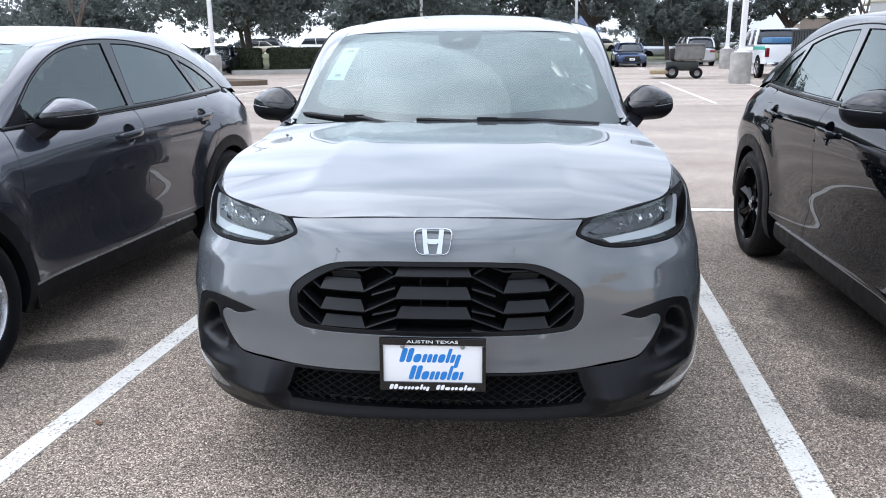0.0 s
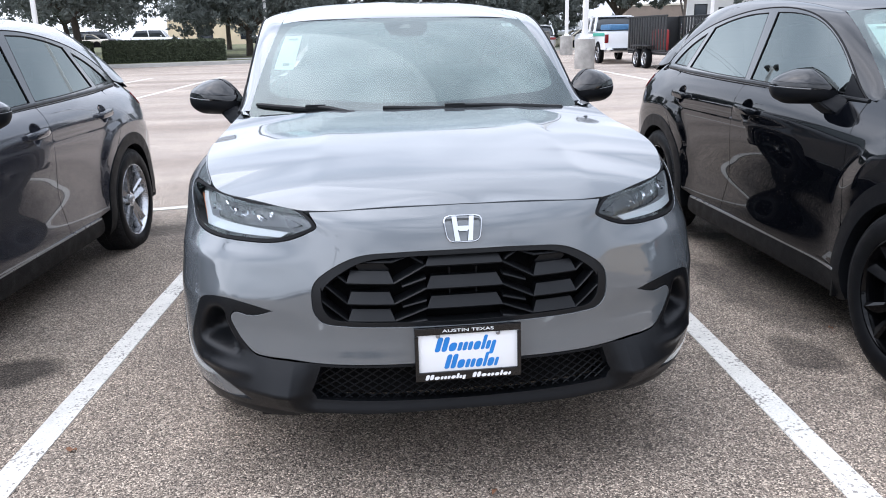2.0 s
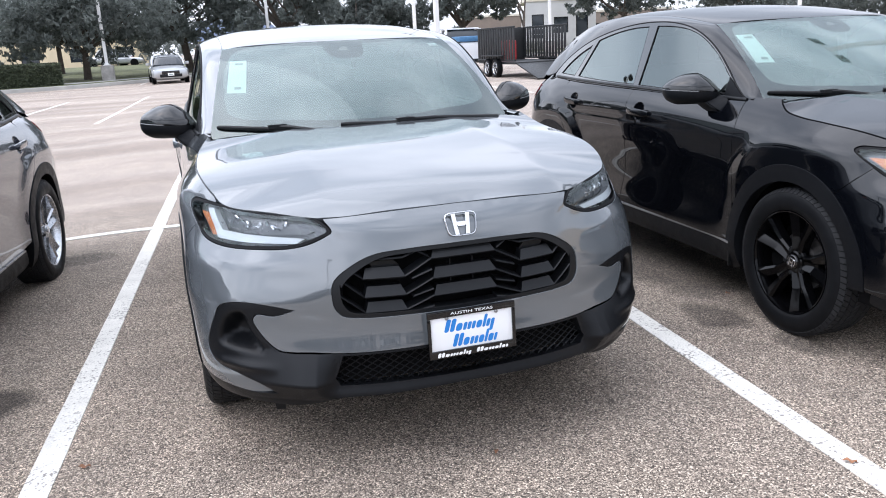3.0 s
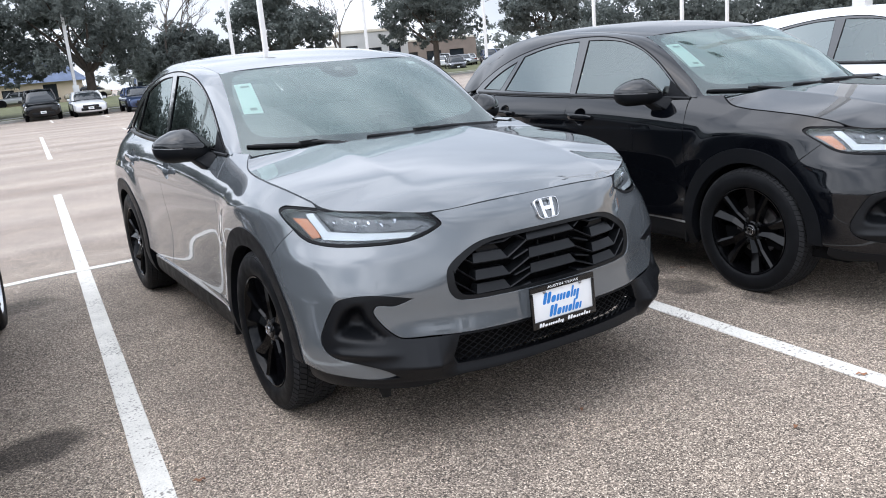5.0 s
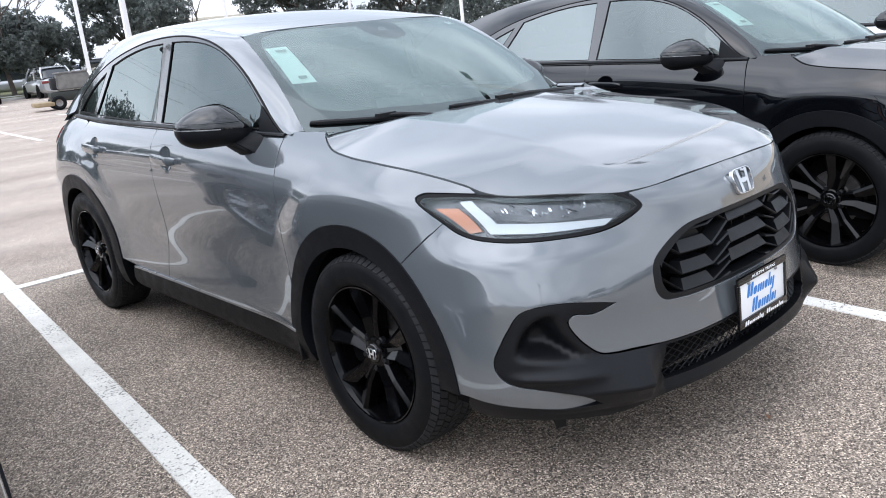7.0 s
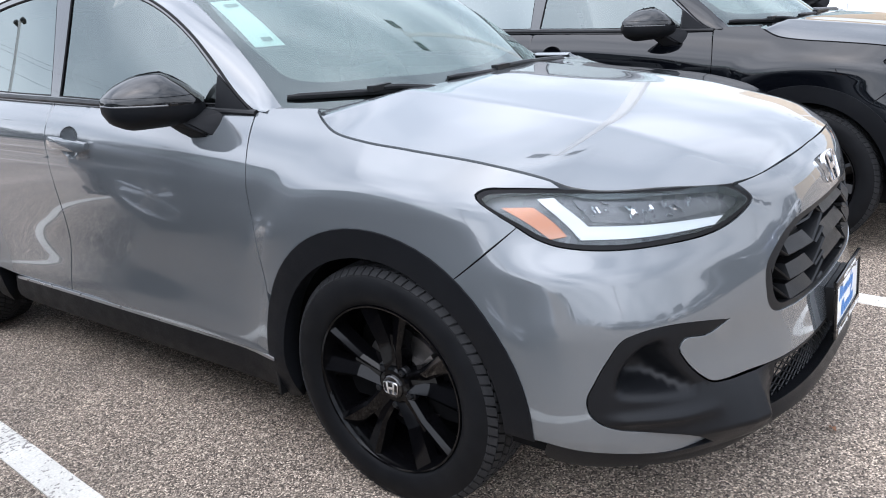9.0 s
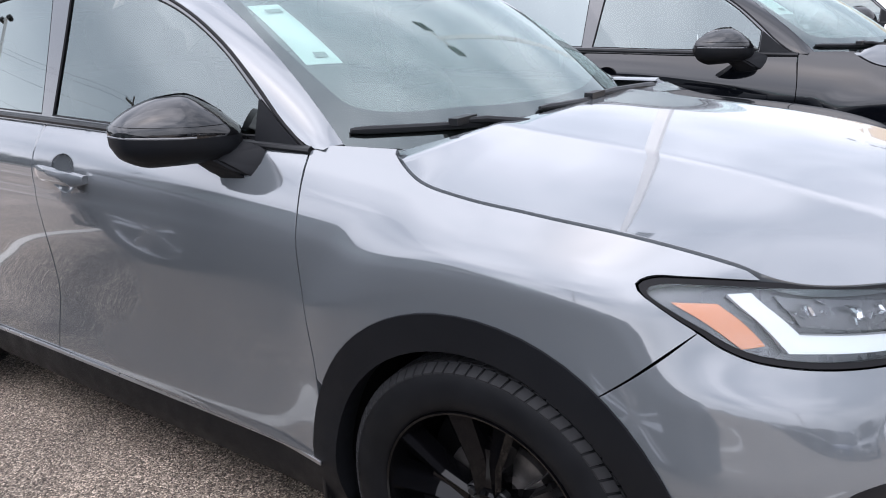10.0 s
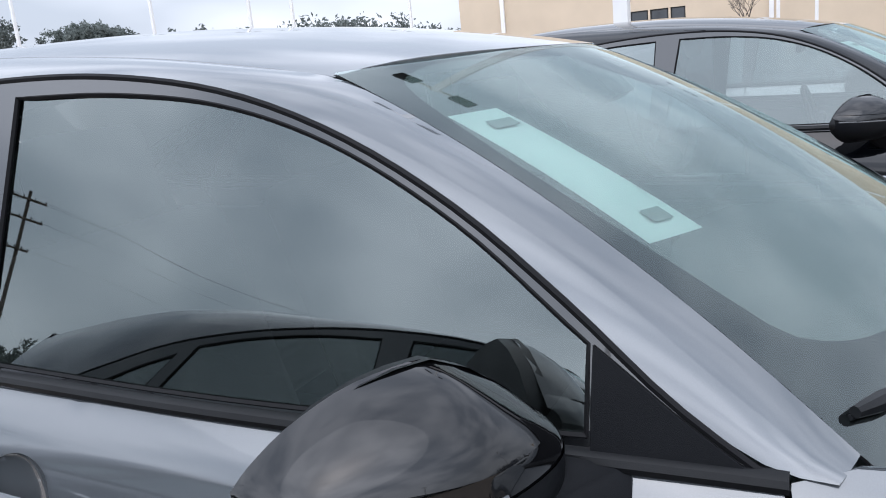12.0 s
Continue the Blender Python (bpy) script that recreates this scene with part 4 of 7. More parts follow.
        part("deflector_tab", bm, M["trim"], car, "small black rubber deflector")
    # badge
    p = low(0.0, .838)
    emblem_bars(car, Matrix.Translation((0, float(p[1]) - .001, .838)) @ pose(0, 0, 0, 70, 0, 0), .108)
    make_plate(car) if sport else None

    # headlights
    for sg in (-1, 1):
        def side_body(a, z, sg=sg):
            return low(a, z, sg)
        shrink = LAMP_LOOP.mean(0) + (LAMP_LOOP - LAMP_LOOP.mean(0)) * (.960, .875)
        hl = panel("headlight", LAMP_LOOP, side_body, M["seal"], car, "clear headlight with white light guide and amber reflector", .02, holes=[shrink], depth=.03, lift=-.003)
        panel("headlight_housing", LAMP_LOOP, side_body, M["lamp_grey"], hl, "", .03, depth=0, lift=-.042)
        lens = panel("lens", shrink, side_body, M["lens"], hl, "clear lens", .025, depth=0, lift=-.0015)
        lens.visible_shadow = False
        drl = curve_through([(.916, .905, 1), (.881, .907, 1), (.838, .842, 1), (.72, .835), (.53, .825, 1), (.558, .810, 1), (.728, .811), (.858, .816, 1)], .012)
        panel("light_guide", drl, side_body, M["lamp_white"], hl, "white light guide", .012, depth=.026, lift=-.006)
        amb = curve_through([(1.0, .892, 1), (.932, .891, 1), (.882, .826, 1), (.915, .822, 1)], .012)
        panel("amber_reflector", amb, side_body, M["amber"], hl, "amber side reflector", .015, depth=.006, lift=-.030)
        chan = curve_through([(.84, .905, 1), (.56, .880, 1), (.50, .850, 1), (.53, .838, 1), (.70, .838), (.825, .851, 1)], .015)
        panel("lamp_bowl", chan, side_body, M["lamp_grey"], hl, "", .02, depth=.02, lift=-.030)
        jewel = random.Random(9)
        for a in (.795, .705, .62):
            c = low(a, .874 - (.8 - a) * .10, sg)
            bm = bmesh.new()
            for k in range(13):
                y0, z0 = jewel.uniform(-.036, .036), jewel.uniform(-.020, .016)
                dy, dz, wd = jewel.uniform(-.014, .004), jewel.uniform(.006, .018), jewel.uniform(.001, .0035)
                tx, ty = jewel.uniform(-.006, .006), jewel.uniform(-.004, .004)
                quad = [(0, y0 - wd, z0 - dz / 2), (ty, y0 + wd, z0 - dz / 2), (tx + ty, y0 + wd + dy, z0 + dz / 2), (tx, y0 - wd + dy, z0 + dz / 2)]
                f0 = [bm.verts.new(q) for q in quad]
                f1 = [bm.verts.new((q[0] - .012, q[1], q[2])) for q in quad]
                bm.faces.new(f0)
                for i in range(4):
                    bm.faces.new((f0[i], f0[(i + 1) % 4], f1[(i + 1) % 4], f1[i]))
            bmesh.ops.scale(bm, vec=(1, 1, .8), verts=bm.verts)
            bmesh.ops.transform(bm, matrix=Matrix.Translation((c[0] - sg * .010, c[1] + .020, c[2])) @ pose(0, 0, 0, 0, 0, -90 + sg * 35), verts=bm.verts)
            part("reflector", bm, M["lamp_silver"], hl, "bright faceted reflector", 12)

    # hood
    half = curve_through(HOOD_LINE, .015, False)
    e3 = low(half[:, 0], half[:, 1])
    hl_edge = np.stack([np.maximum(e3[:, 0] - .002, 0), e3[:, 1] + .002 * (e3[:, 0] < .45)], 1)
    back_edge = curve_through([(hl_edge[-1][0], hl_edge[-1][1]), (.70, 1.232), (.60, 1.222), (.40, 1.192), (.20, 1.175), (0, 1.170)], .02, False)
    hood_loop = np.concatenate([hl_edge, back_edge[1:]])
    panel("hood", mirrored(hood_loop), hood, coat, car, "painted hood with two long creases", fine, depth=.025, lift=.001)
    # cowl below the wipers
    xs = np.linspace(-1, 1, 25)
    foot = screen(xs, np.full(25, -.05)) + np.array([0, -.002, -.012])
    cowl = [[(.70 * u * (1 - t) + foot[k, 0] * t, (1.10 + .14 * abs(u) ** 3) * (1 - t) + foot[k, 1] * t, (.985 + .006 * u * u) * (1 - t) + foot[k, 2] * t + .008 * math.sin(math.pi * t)) for k, u in enumerate(xs)] for t in np.linspace(0, 1, 7)]
    sheet("cowl", cowl, M["trim"], car, "black plastic wiper cowl")

    # windscreen with its dark border
    ring = curve_through([(-1, 0, 1), (-.985, -.19, 1), (-.6, -.10), (0, -.03), (.6, -.10), (.985, -.19, 1), (1, 0, 1), (1, 1, 1), (-1, 1, 1)], .06)
    hole = curve_through([(-.90, .175), (-.5, .128), (0, .11), (.5, .128), (.90, .175), (.925, .25), (.93, .85), (.88, .945), (.175, .955, 1), (.150, .83), (.105, .775), (-.105, .775), (-.150, .83), (-.175, .955, 1), (-.88, .945), (-.93, .85), (-.925, .25)], .05)
    ws = panel("windshield", ring, screen, M["windshield"], car, "tinted windshield", .06, depth=0)
    ws.visible_shadow = False
    panel("windshield_border", ring, screen, M["seal"], car, "black glass border", .04, holes=[hole], depth=0, lift=-.003)
    fm = panel("windshield_film", hole, screen, M["film"], car, "faint milky film on the inner glass", .06, depth=0, lift=-.0045)
    fm.visible_shadow = False
    panel("camera_window", np.array([(-.060, .858), (.060, .858), (.030, .900), (0, .915), (-.030, .900)]), screen, M["lamp_grey"], car, "small pale camera window behind the glass", .05, depth=0, lift=-.0012)
    # camera box behind the glass
    bm = bmesh.new()
    c = screen(np.array(0.0), np.array(.90))
    add_hull(bm, [(sx * x, c[1] + dy, c[2] + dz) for sx in (-1, 1) for x, dy, dz in ((.10, .045, .015), (.075, -.03, -.06), (.10, .02, -.055), (.08, .09, .0), (.06, -.005, -.075))])
    part("camera_box", bm, M["trim"], car, "black driver-assist camera cover")
    bm = box(0, 2.0, 1.375, .24, .03, .065, .012)
    part("inner_mirror", bm, M["trim"], car, "black rear-view mirror")

    # roof, rails and pillars
    y = np.linspace(1.85, 4.1, 46)
    front = [(x, 1.848 + .33 * x * x) for x in np.linspace(-.588, .588, 25)]
    right = [(float(RAIL_X(v)) - .002, v) for v in np.linspace(1.98, 4.1, 60)]
    left = [(-p, q) for p, q in right[::-1]]
    panel("roof", np.array(front + right + left), roof, coat, car, "painted roof", .05, depth=.01)
    inner = rail_curve()

    def resample(pts, n, power=1.0):
        pts = np.asarray(pts)
        d = np.concatenate([[0], np.cumsum(np.linalg.norm(np.diff(pts, axis=0), axis=1))])
        t = np.linspace(0, 1, n) * d[-1]
        return np.stack([np.interp(t, d, pts[:, k]) for k in range(pts.shape[1])], 1)
    fl = curve_through(FRAME_LINE, .03, False)
    outer3 = upper(fl[:, 0], fl[:, 1] + .004)
    outer3 = np.concatenate([np.array([[.765, 1.40, 1.07]]), outer3, np.array([[.735, 3.95, 1.12], [.70, 4.12, 1.12]])])
    n_rail = 90
    o = resample(outer3, n_rail)
    # pair each outer point with the inner edge at like share of the way
    iy = resample(inner, n_rail)
    for sg in (-1, 1):
        grid = []
        for k in range(n_rail):
            p, q = o[k], iy[k]
            mixk = min(max((k - 22) / 30, 0), 1)
            up_n = np.array([.55, 0, .83]) * mixk + np.array([.62, -.30, .72]) * (1 - mixk)
            w = np.linalg.norm(q - p)
            c = (p + q) / 2 + up_n * w * (.17 if k < 60 else .17 - .10 * (k - 60) / 30)
            row = []
            for t in np.linspace(0, 1, 9):
                r = p * (1 - t) ** 2 + 2 * c * t * (1 - t) + q * t * t
                row.append((sg * r[0], r[1], r[2]))
            grid.append(row)
        g3 = np.array(grid)
        for _ in range(6):
            g3[1:-1, 1:-1] = (g3[:-2, 1:-1] + 2 * g3[1:-1, 1:-1] + g3[2:, 1:-1]) / 4
            g3[1:-1, [0, -1]] = (g3[:-2, [0, -1]] + 6 * g3[1:-1, [0, -1]] + g3[2:, [0, -1]]) / 8
        sheet("side_frame", g3, coat, car, "painted windshield pillar and roof rail")

    # tail: hatch, lamps, bumper
    def tail_row(t, out):
        z = 1.410 - .32 * t
        half, ye, yc = .45 + .26 * t, 4.085 + .065 * t, 4.095 + .305 * t ** .75
        return [(u * half, yc - (yc - ye) * abs(u) ** 2.5 + out, z - .012 * u * u) for u in np.linspace(-1, 1, 17)]
    sheet("tailgate", [tail_row(t, -.004) for t in np.linspace(0, 1, 10)], coat, car, "painted tailgate")
    sheet("rear_glass", [[(x * .90, y, z) for x, y, z in tail_row(t, .004)] for t in np.linspace(.16, .92, 8)], M["gloss_black"], car, "dark rear window")

    for sg in (-1, 1):
        def sb(a, z, sg=sg):
            return low(a, z, sg)

        def ub(y, z, sg=sg):
            return upper(y, z, sg)
        # fender
        arc_part = FRONT_ARC[BUMP_AT:] + (.001, .001)
        arc_part = arc_part[arc_part[:, 0] < 1.785]
        door_line = curve_through([(1.785, .30, 1), (1.790, .40), (1.800, .558), (1.822, .79), (1.826, .95), (1.85, 1.062)], .03, False)
        j = int(np.argmin(np.abs(door_line[:, 1] - arc_part[-1][1])))
        door_line = door_line[j:]
        top = curve_through([(1.85, 1.066, 1), (1.80, 1.078, 1), (1.63, 1.079, 1)], .03, False)
        hood_rev = curve_through(HOOD_LINE[4:], .02, False)[::-1] + (.003, -.004)
        hood_rev = hood_rev[hood_rev[:, 0] > .872]
        lamp_rev = curve_through([(.868, .9255, 1), (.98, .9285), (1.034, .926), (1.052, .914), (1.014, .873), (.9815, .848)], .015, False)
        loop = np.concatenate([np.array([(.9785, .8445)]), arc_part, door_line, top, hood_rev, lamp_rev])
        panel("fender", loop, sb, coat, car, "painted front fender", fine, depth=.015)
        # doors and rear quarter
        def belt(a0, a1, n=24):
            return np.array([(a, float(BELT_Z(a - A0 + Y0)) - .004) for a in np.linspace(a0, a1, n)])
        d1 = np.concatenate([curve_through([(1.791, .352, 1), (1.795, .45), (1.805, .558), (1.827, .79), (1.831, .95), (1.856, 1.055)], .03, False)[:-1], belt(1.856, 2.902), curve_through([(2.905, 1.05), (2.922, .95), (2.924, .70), (2.935, .58), (2.975, .45), (3.0, .352, 1)], .03, False)[1:]])
        fd = panel("front_door", d1, sb, coat, car, "painted front door", fine, holes=[CUP + (A0 - Y0 + 2.343, .952)], depth=.015)
        k = int(np.argmin(np.abs(REAR_ARC[:20, 1] - .40)))
        rear_front = REAR_ARC[(REAR_ARC[:, 1] > .36)]
        ra = rear_front[rear_front[:, 0] < 3.74] - (.004, 0)
        d2 = np.concatenate([belt(2.910, 3.90), curve_through([(3.905, 1.09), (3.90, .95), (3.83, .84), (ra[-1][0], ra[-1][1], 1)], .03, False)[1:-1], ra[::-1], curve_through([(3.40, .352, 1), (3.006, .352, 1), (2.981, .45), (2.941, .58), (2.930, .70), (2.928, .95)], .03, False)])
        rd = panel("rear_door", d2, sb, coat, car, "painted rear door", fine, holes=[CUP + (A0 - Y0 + 3.260, .968)], depth=.015)
        tail_arc = rear_front[rear_front[:, 0] >= 3.735]
        quarter = np.concatenate([curve_through([(3.905, 1.09), (3.90, .95), (3.834, .84), (tail_arc[0][0], tail_arc[0][1], 1)], .03, False)[:-1], tail_arc, curve_through([(4.42, .30, 1), (5.2, .28, 1), (5.36, .30, 1), (5.36, .86), (5.30, 1.05), (4.9, 1.12), (4.45, 1.13), (4.1, 1.118)], .04, False)])
        panel("quarter_panel", quarter, sb, coat, car, "painted rear quarter and bumper", .03, depth=.015)
        # rear lamp
        lamp = curve_through([(4.48, 1.03), (4.60, 1.055), (5.2, 1.03), (5.2, .93), (4.62, .93), (4.50, .97)], .03)
        panel("tail_lamp", lamp, sb, M["tail_red"], car, "dark red tail lamp", .04, depth=.02, lift=.006)
        # black door frames with the side glass in them
        fl2 = curve_through(FRAME_LINE, .025, False)
        bz = np.array([(v, float(BELT_Z(v)) - .012) for v in np.linspace(3.84, 1.47, 50)])
        w1 = curve_through([(1.612, 1.088, 1), (1.612, 1.172, 1), (1.75, 1.283), (1.905, 1.371), (2.052, 1.420), (2.22, 1.444), (2.405, 1.452, 1), (2.455, 1.102, 1), (2.0, 1.090)], .03)
        w2 = curve_through([(2.515, 1.104, 1), (2.50, 1.451, 1), (2.70, 1.445), (2.95, 1.416), (3.15, 1.378, 1), (3.36, 1.130, 1), (2.9, 1.112)], .03)
        w3 = curve_through([(3.235, 1.345, 1), (3.45, 1.275), (3.62, 1.200), (3.72, 1.142, 1), (3.43, 1.133, 1)], .03)
        sail = curve_through([(1.464, 1.066, 1), (1.608, 1.074, 1), (1.608, 1.171, 1), (1.533, 1.113, 1)], .03)
        fr = panel("window_frame", np.concatenate([fl2, bz]), ub, M["frame"], car, "dark satin window frames and pillars", .04, holes=[w1, w2, w3], depth=.012, lift=.003)
        for nm, w, mt in (("front_window", w1, M["sideglass"]), ("rear_window", w2, M["tinted"]), ("quarter_window", w3, M["tinted"])):
            c = w.mean(0)
            g = panel(nm, c + (w - c) * 1.02, ub, mt, car, "tinted side glass" if nm == "front_window" else "dark privacy glass", .08, depth=0, lift=-.003)
            g.visible_shadow = False
        panel("sail_panel", sail, ub, M["clad"], fr, "satin black corner panel behind the mirror", .03, depth=.004, lift=.008)
        # seals round the glass and the belt strip
        for w in (w1, w2, w3):
            bm = bmesh.new()
            q = upper(w[:, 0], w[:, 1], sg)
            q = np.concatenate([q, q[:1]])
            add_tube(bm, q.tolist(), .004, 5)
            part("window_seal", bm, M["seal"], fr)
        bm = bmesh.new()
        ys = np.linspace(1.438, 3.80, 40)
        zz = BELT_Z(ys)
        q = upper(ys, zz, sg)
        rows = []
        for k in range(40):
            base = q[k] + np.array([sg * .006, 0, 0])
            rows.append([bm.verts.new(base + np.array([sg * dx, 0, dz])) for dx, dz in ((-.012, .010), (.001, .009), (.006, .006), (.009, 0), (.008, -.006), (.002, -.009), (-.008, -.010))])
        for A, B in zip(rows[:-1], rows[1:]):
            for k in range(6):
                bm.faces.new((A[k], A[k + 1], B[k + 1], B[k]))
        for end in (rows[0], rows[-1]):
            bm.faces.new(end)
        part("belt_strip", bm, M["trim"], car, "black belt moulding", 30)
        bm = bmesh.new()
        q = resample(outer3, 80)[1:-3]
        add_tube(bm, [(sg * (p[0] + .002), p[1], p[2] - .002) for p in q], .0045, 6)
        part("roof_seal", bm, M["seal"], car)
        # cladding: arches and sill
        for axle, a_lo, a_hi in ((AXLES[0], 181, -18), (AXLES[1], 198, -4)):
            ro = arc(axle, ARCH_R + .001, a_lo, a_hi, 34)
            ri = arc(axle, ARCH_IN, a_hi, a_lo, 34)
            panel("arch_cladding", np.concatenate([ro, ri]), sb, M["clad"], car, "grained black wheel-arch cladding", .025, depth=.06, lift=.005)
            # inner liner
            bm = bmesh.new()
            rows = []
            for k in range(25):
                th = radians(-6 + 192 * k / 24)
                rows.append([bm.verts.new((sg * x, axle + .40 * math.cos(th), .345 + .40 * math.sin(th))) for x in (.84, .70, .52)])
            for A, B in zip(rows[:-1], rows[1:]):
                for k in range(2):
                    bm.faces.new((A[k], A[k + 1], B[k + 1], B[k]))
            bm.faces.new([r[2] for r in rows])
            part("wheel_liner", bm, M["dark"], car)
        sill = curve_through([(1.775, .346, 1), (3.44, .346, 1), (3.47, .255), (3.40, .235, 1), (1.83, .225, 1), (1.79, .26)], .04)
        panel("sill_cladding", sill, sb, M["clad"], car, "grained black sill cladding", .04, depth=.08, lift=.004)
        strip = curve_through([(1.80, .350, 1), (3.42, .350, 1), (3.42, .340, 1), (1.80, .340, 1)], .05)
        panel("sill_strip", strip, sb, M["sill"], car, "slim bright sill moulding", .05, depth=.008, lift=.009)
        # the painted top of the fender beside the cowl
        ys = np.linspace(1.214, 1.425, 11)
        zt = np.interp(ys + A0 - Y0, [1.63, 1.80, 1.85], [1.079, 1.078, 1.066])
        rim_o = low(ys + A0 - Y0, zt - .0004, sg)
        xi = np.interp(ys, [1.214, 1.38, 1.425], [.700, .724, .748])
        sheet("fender_cap", [[(float(o3[0]) * (1 - t) + sg * x * t, y, float(o3[2]) - .008 * t * t) for t in np.linspace(0, 1, 6)] for o3, x, y in zip(rim_o, xi, ys)], coat, car)
        # mud flap
        bm = box(sg * .80, 1.395, .30, .14, .012, .17, .004)
        part("mud_flap", bm, M["trim"], car, "black mud flap")
        make_mirror(car, sg, M["gloss_black"] if sport else coat)
        make_handle(fd, sg, 2.338, .952, handle or coat)
        make_handle(rd, sg, 3.255, .968, handle or coat)
        for axle in AXLES:
            make_wheel(car, sg, axle, rims, style=style)

    # inner lining, floor and underbody
    bm = bmesh.new()
    add_box(bm, 0, 2.35, .29, 1.56, 3.9, .10, .02)
    part("underbody", bm, M["dark"], car, "black underbody tray")
    bm = bmesh.new()
    for sx in (-1, 1):
        add_box(bm, sx * .715, 2.56, .66, .03, 2.45, .74, .01)
    add_box(bm, 0, 3.95, .62, 1.3, .05, .6, .01)
    part("door_lining", bm, M["interior"], car, "black interior door panels")
    dash = [[(x, yv, z - .012 * abs(x) ** 2) for x in np.linspace(-.70, .70, 9)] for yv, z in ((1.12, .96), (1.22, .985), (1.35, 1.02), (1.5, 1.035), (1.65, 1.02), (1.74, .985), (1.76, .90), (1.72, .75), (1.60, .60), (1.60, .35))]
    sheet("dashboard", dash, M["dash"], car, "black dashboard")
    bm = box(-.0, 1.70, 1.055, .26, .02, .13, .008)
    part("touch_screen", bm, M["gloss_black"], car, "black tablet-style screen")
    bm = bmesh.new()
    ringp = [(.37 + .185 * math.cos(t), 1.95 + .06 * math.sin(t), .98 + .175 * math.sin(t)) for t in np.linspace(0, 2 * math.pi, 33)]
    add_tube(bm, ringp, .015, 8)
    add_box(bm, .37, 1.93, .975, .16, .05, .11, .02)
    add_box(bm, .37, 1.945, .99, .34, .02, .03, .006)
    part("steering_wheel", bm, M["interior"], car, "black steering wheel")
    for x in (-.37, .37):
        bm = bmesh.new()
        add_box(bm, x, 2.25, .58, .50, .52, .16, .05, seg=3)
        add_box(bm, 0, 0, 0, .50, .13, .62, .05, Matrix.Translation((x, 2.56, .90)) @ pose(0, 0, 0, -17, 0, 0), 3)
        add_box(bm, 0, 0, 0, .26, .09, .19, .035, Matrix.Translation((x, 2.68, 1.29)) @ pose(0, 0, 0, -12, 0, 0), 3)
        add_tube(bm, [(x - .06, 2.65, 1.15), (x - .06, 2.67, 1.25)], .008, 6)
        add_tube(bm, [(x + .06, 2.65, 1.15), (x + .06, 2.67, 1.25)], .008, 6)
        part("front_seat", bm, M["interior"], car, "black fabric front seat", 40)
    bm = bmesh.new()
    add_box(bm, 0, 3.15, .56, 1.3, .5, .16, .05, seg=3)
    add_box(bm, 0, 0, 0, 1.3, .14, .60, .05, Matrix.Translation((0, 3.50, .88)) @ pose(0, 0, 0, -18, 0, 0), 3)
    for x in (-.42, 0, .42):
        add_box(bm, x, 3.62, 1.22, .25, .09, .14, .03, seg=3)
    part("rear_seat", bm, M["interior"], car, "black fabric rear bench", 40)
    head = [[(x, yv, float(ROOF_MID(yv)) - .045 - .05 * x * x) for x in np.linspace(-.50, .50, 7)] for yv in np.linspace(1.95, 3.55, 12)]
    sheet("headlining", head, M["dash"], car, "grey headlining")

    # wipers
    def on_glass(u, v, h):
        p = screen(np.array(float(u)), np.array(float(v)))
        return np.array([p[0], p[1] - .45 * h, p[2] + .85 * h])
    for u0, v0, u1, v1, pivot in ((-.965, .045, -.25, .015, (-.26, 1.165, 1.055)), (-.22, .060, .62, .008, (.60, 1.20, 1.055))):
        n = 16
        pts = [on_glass(u0 + (u1 - u0) * k / n, v0 + (v1 - v0) * k / n + .004 * math.sin(math.pi * k / n), .008) for k in range(n + 1)]
        bm = bmesh.new()
        add_tube(bm, [tuple(p) for p in pts], [.006] + [.0100] * (n - 1) + [.006], 8)
        add_tube(bm, [tuple(p + np.array([0, .004, -.006])) for p in pts], .003, 6)
        wp = part("wiper", bm, M["trim"], car, "black flat-blade wiper", 40)
        mid = pts[int(n * .55)]
        bm = bmesh.new()
        pv = np.array(pivot)
        add_tube(bm, [tuple(mid + (0, 0, .010)), tuple(mid * .7 + pv * .3 + (0, -.006, .016)), tuple(mid * .3 + pv * .7 + (0, -.012, .014)), tuple(pv + (0, -.012, .010)), tuple(pv + (.01, 0, -.03))], [.008, .010, .012, .015, .017], 8)
        part("wiper_arm", bm, M["trim"], wp, "black wiper arm", 40)
        bm = bmesh.new()
        add_hull(bm, [tuple(mid + np.array([sx * .042, sy, .004 + sz])) for sx in (-1, 1) for sy in (-.013, .013) for sz in (0, .017)])
        part("wiper_clip", bm, M["trim"], wp)

    # papers inside the windscreen
    def paper(u0, u1, v0, v1, mat, lb, skew=0.0, lift=-.006):
        g = [[screen(np.array(u + skew * v), np.array(v)) + np.array([0, -.0 - lift * .5 * 0 + .003, lift]) for u in np.linspace(u0, u1, 5)] for v in np.linspace(v0, v1, 7)]
        return sheet("window_sticker", g, mat, car, lb, thick=.0006)
    st = paper(-.925, -.795, .405, .805, M["paper"], "pale green price sheet behind the glass")
    paper(.80, .89, .885, .93, M["white"], "small white sticker behind the glass")
    bm = bmesh.new()
    for u0, u1, v0, v1 in ((-.885, -.82, .74, .765), (-.875, -.83, .44, .47)):
        q = [screen(np.array(u), np.array(v)) + np.array([0, -.001, -.0035]) for u, v in ((u0, v0), (u1, v0), (u1, v1), (u0, v1))]
        bm.faces.new([bm.verts.new(p) for p in q])
    part("print_block", bm, M["print_grey"], st, "faint printed blocks")
    return car


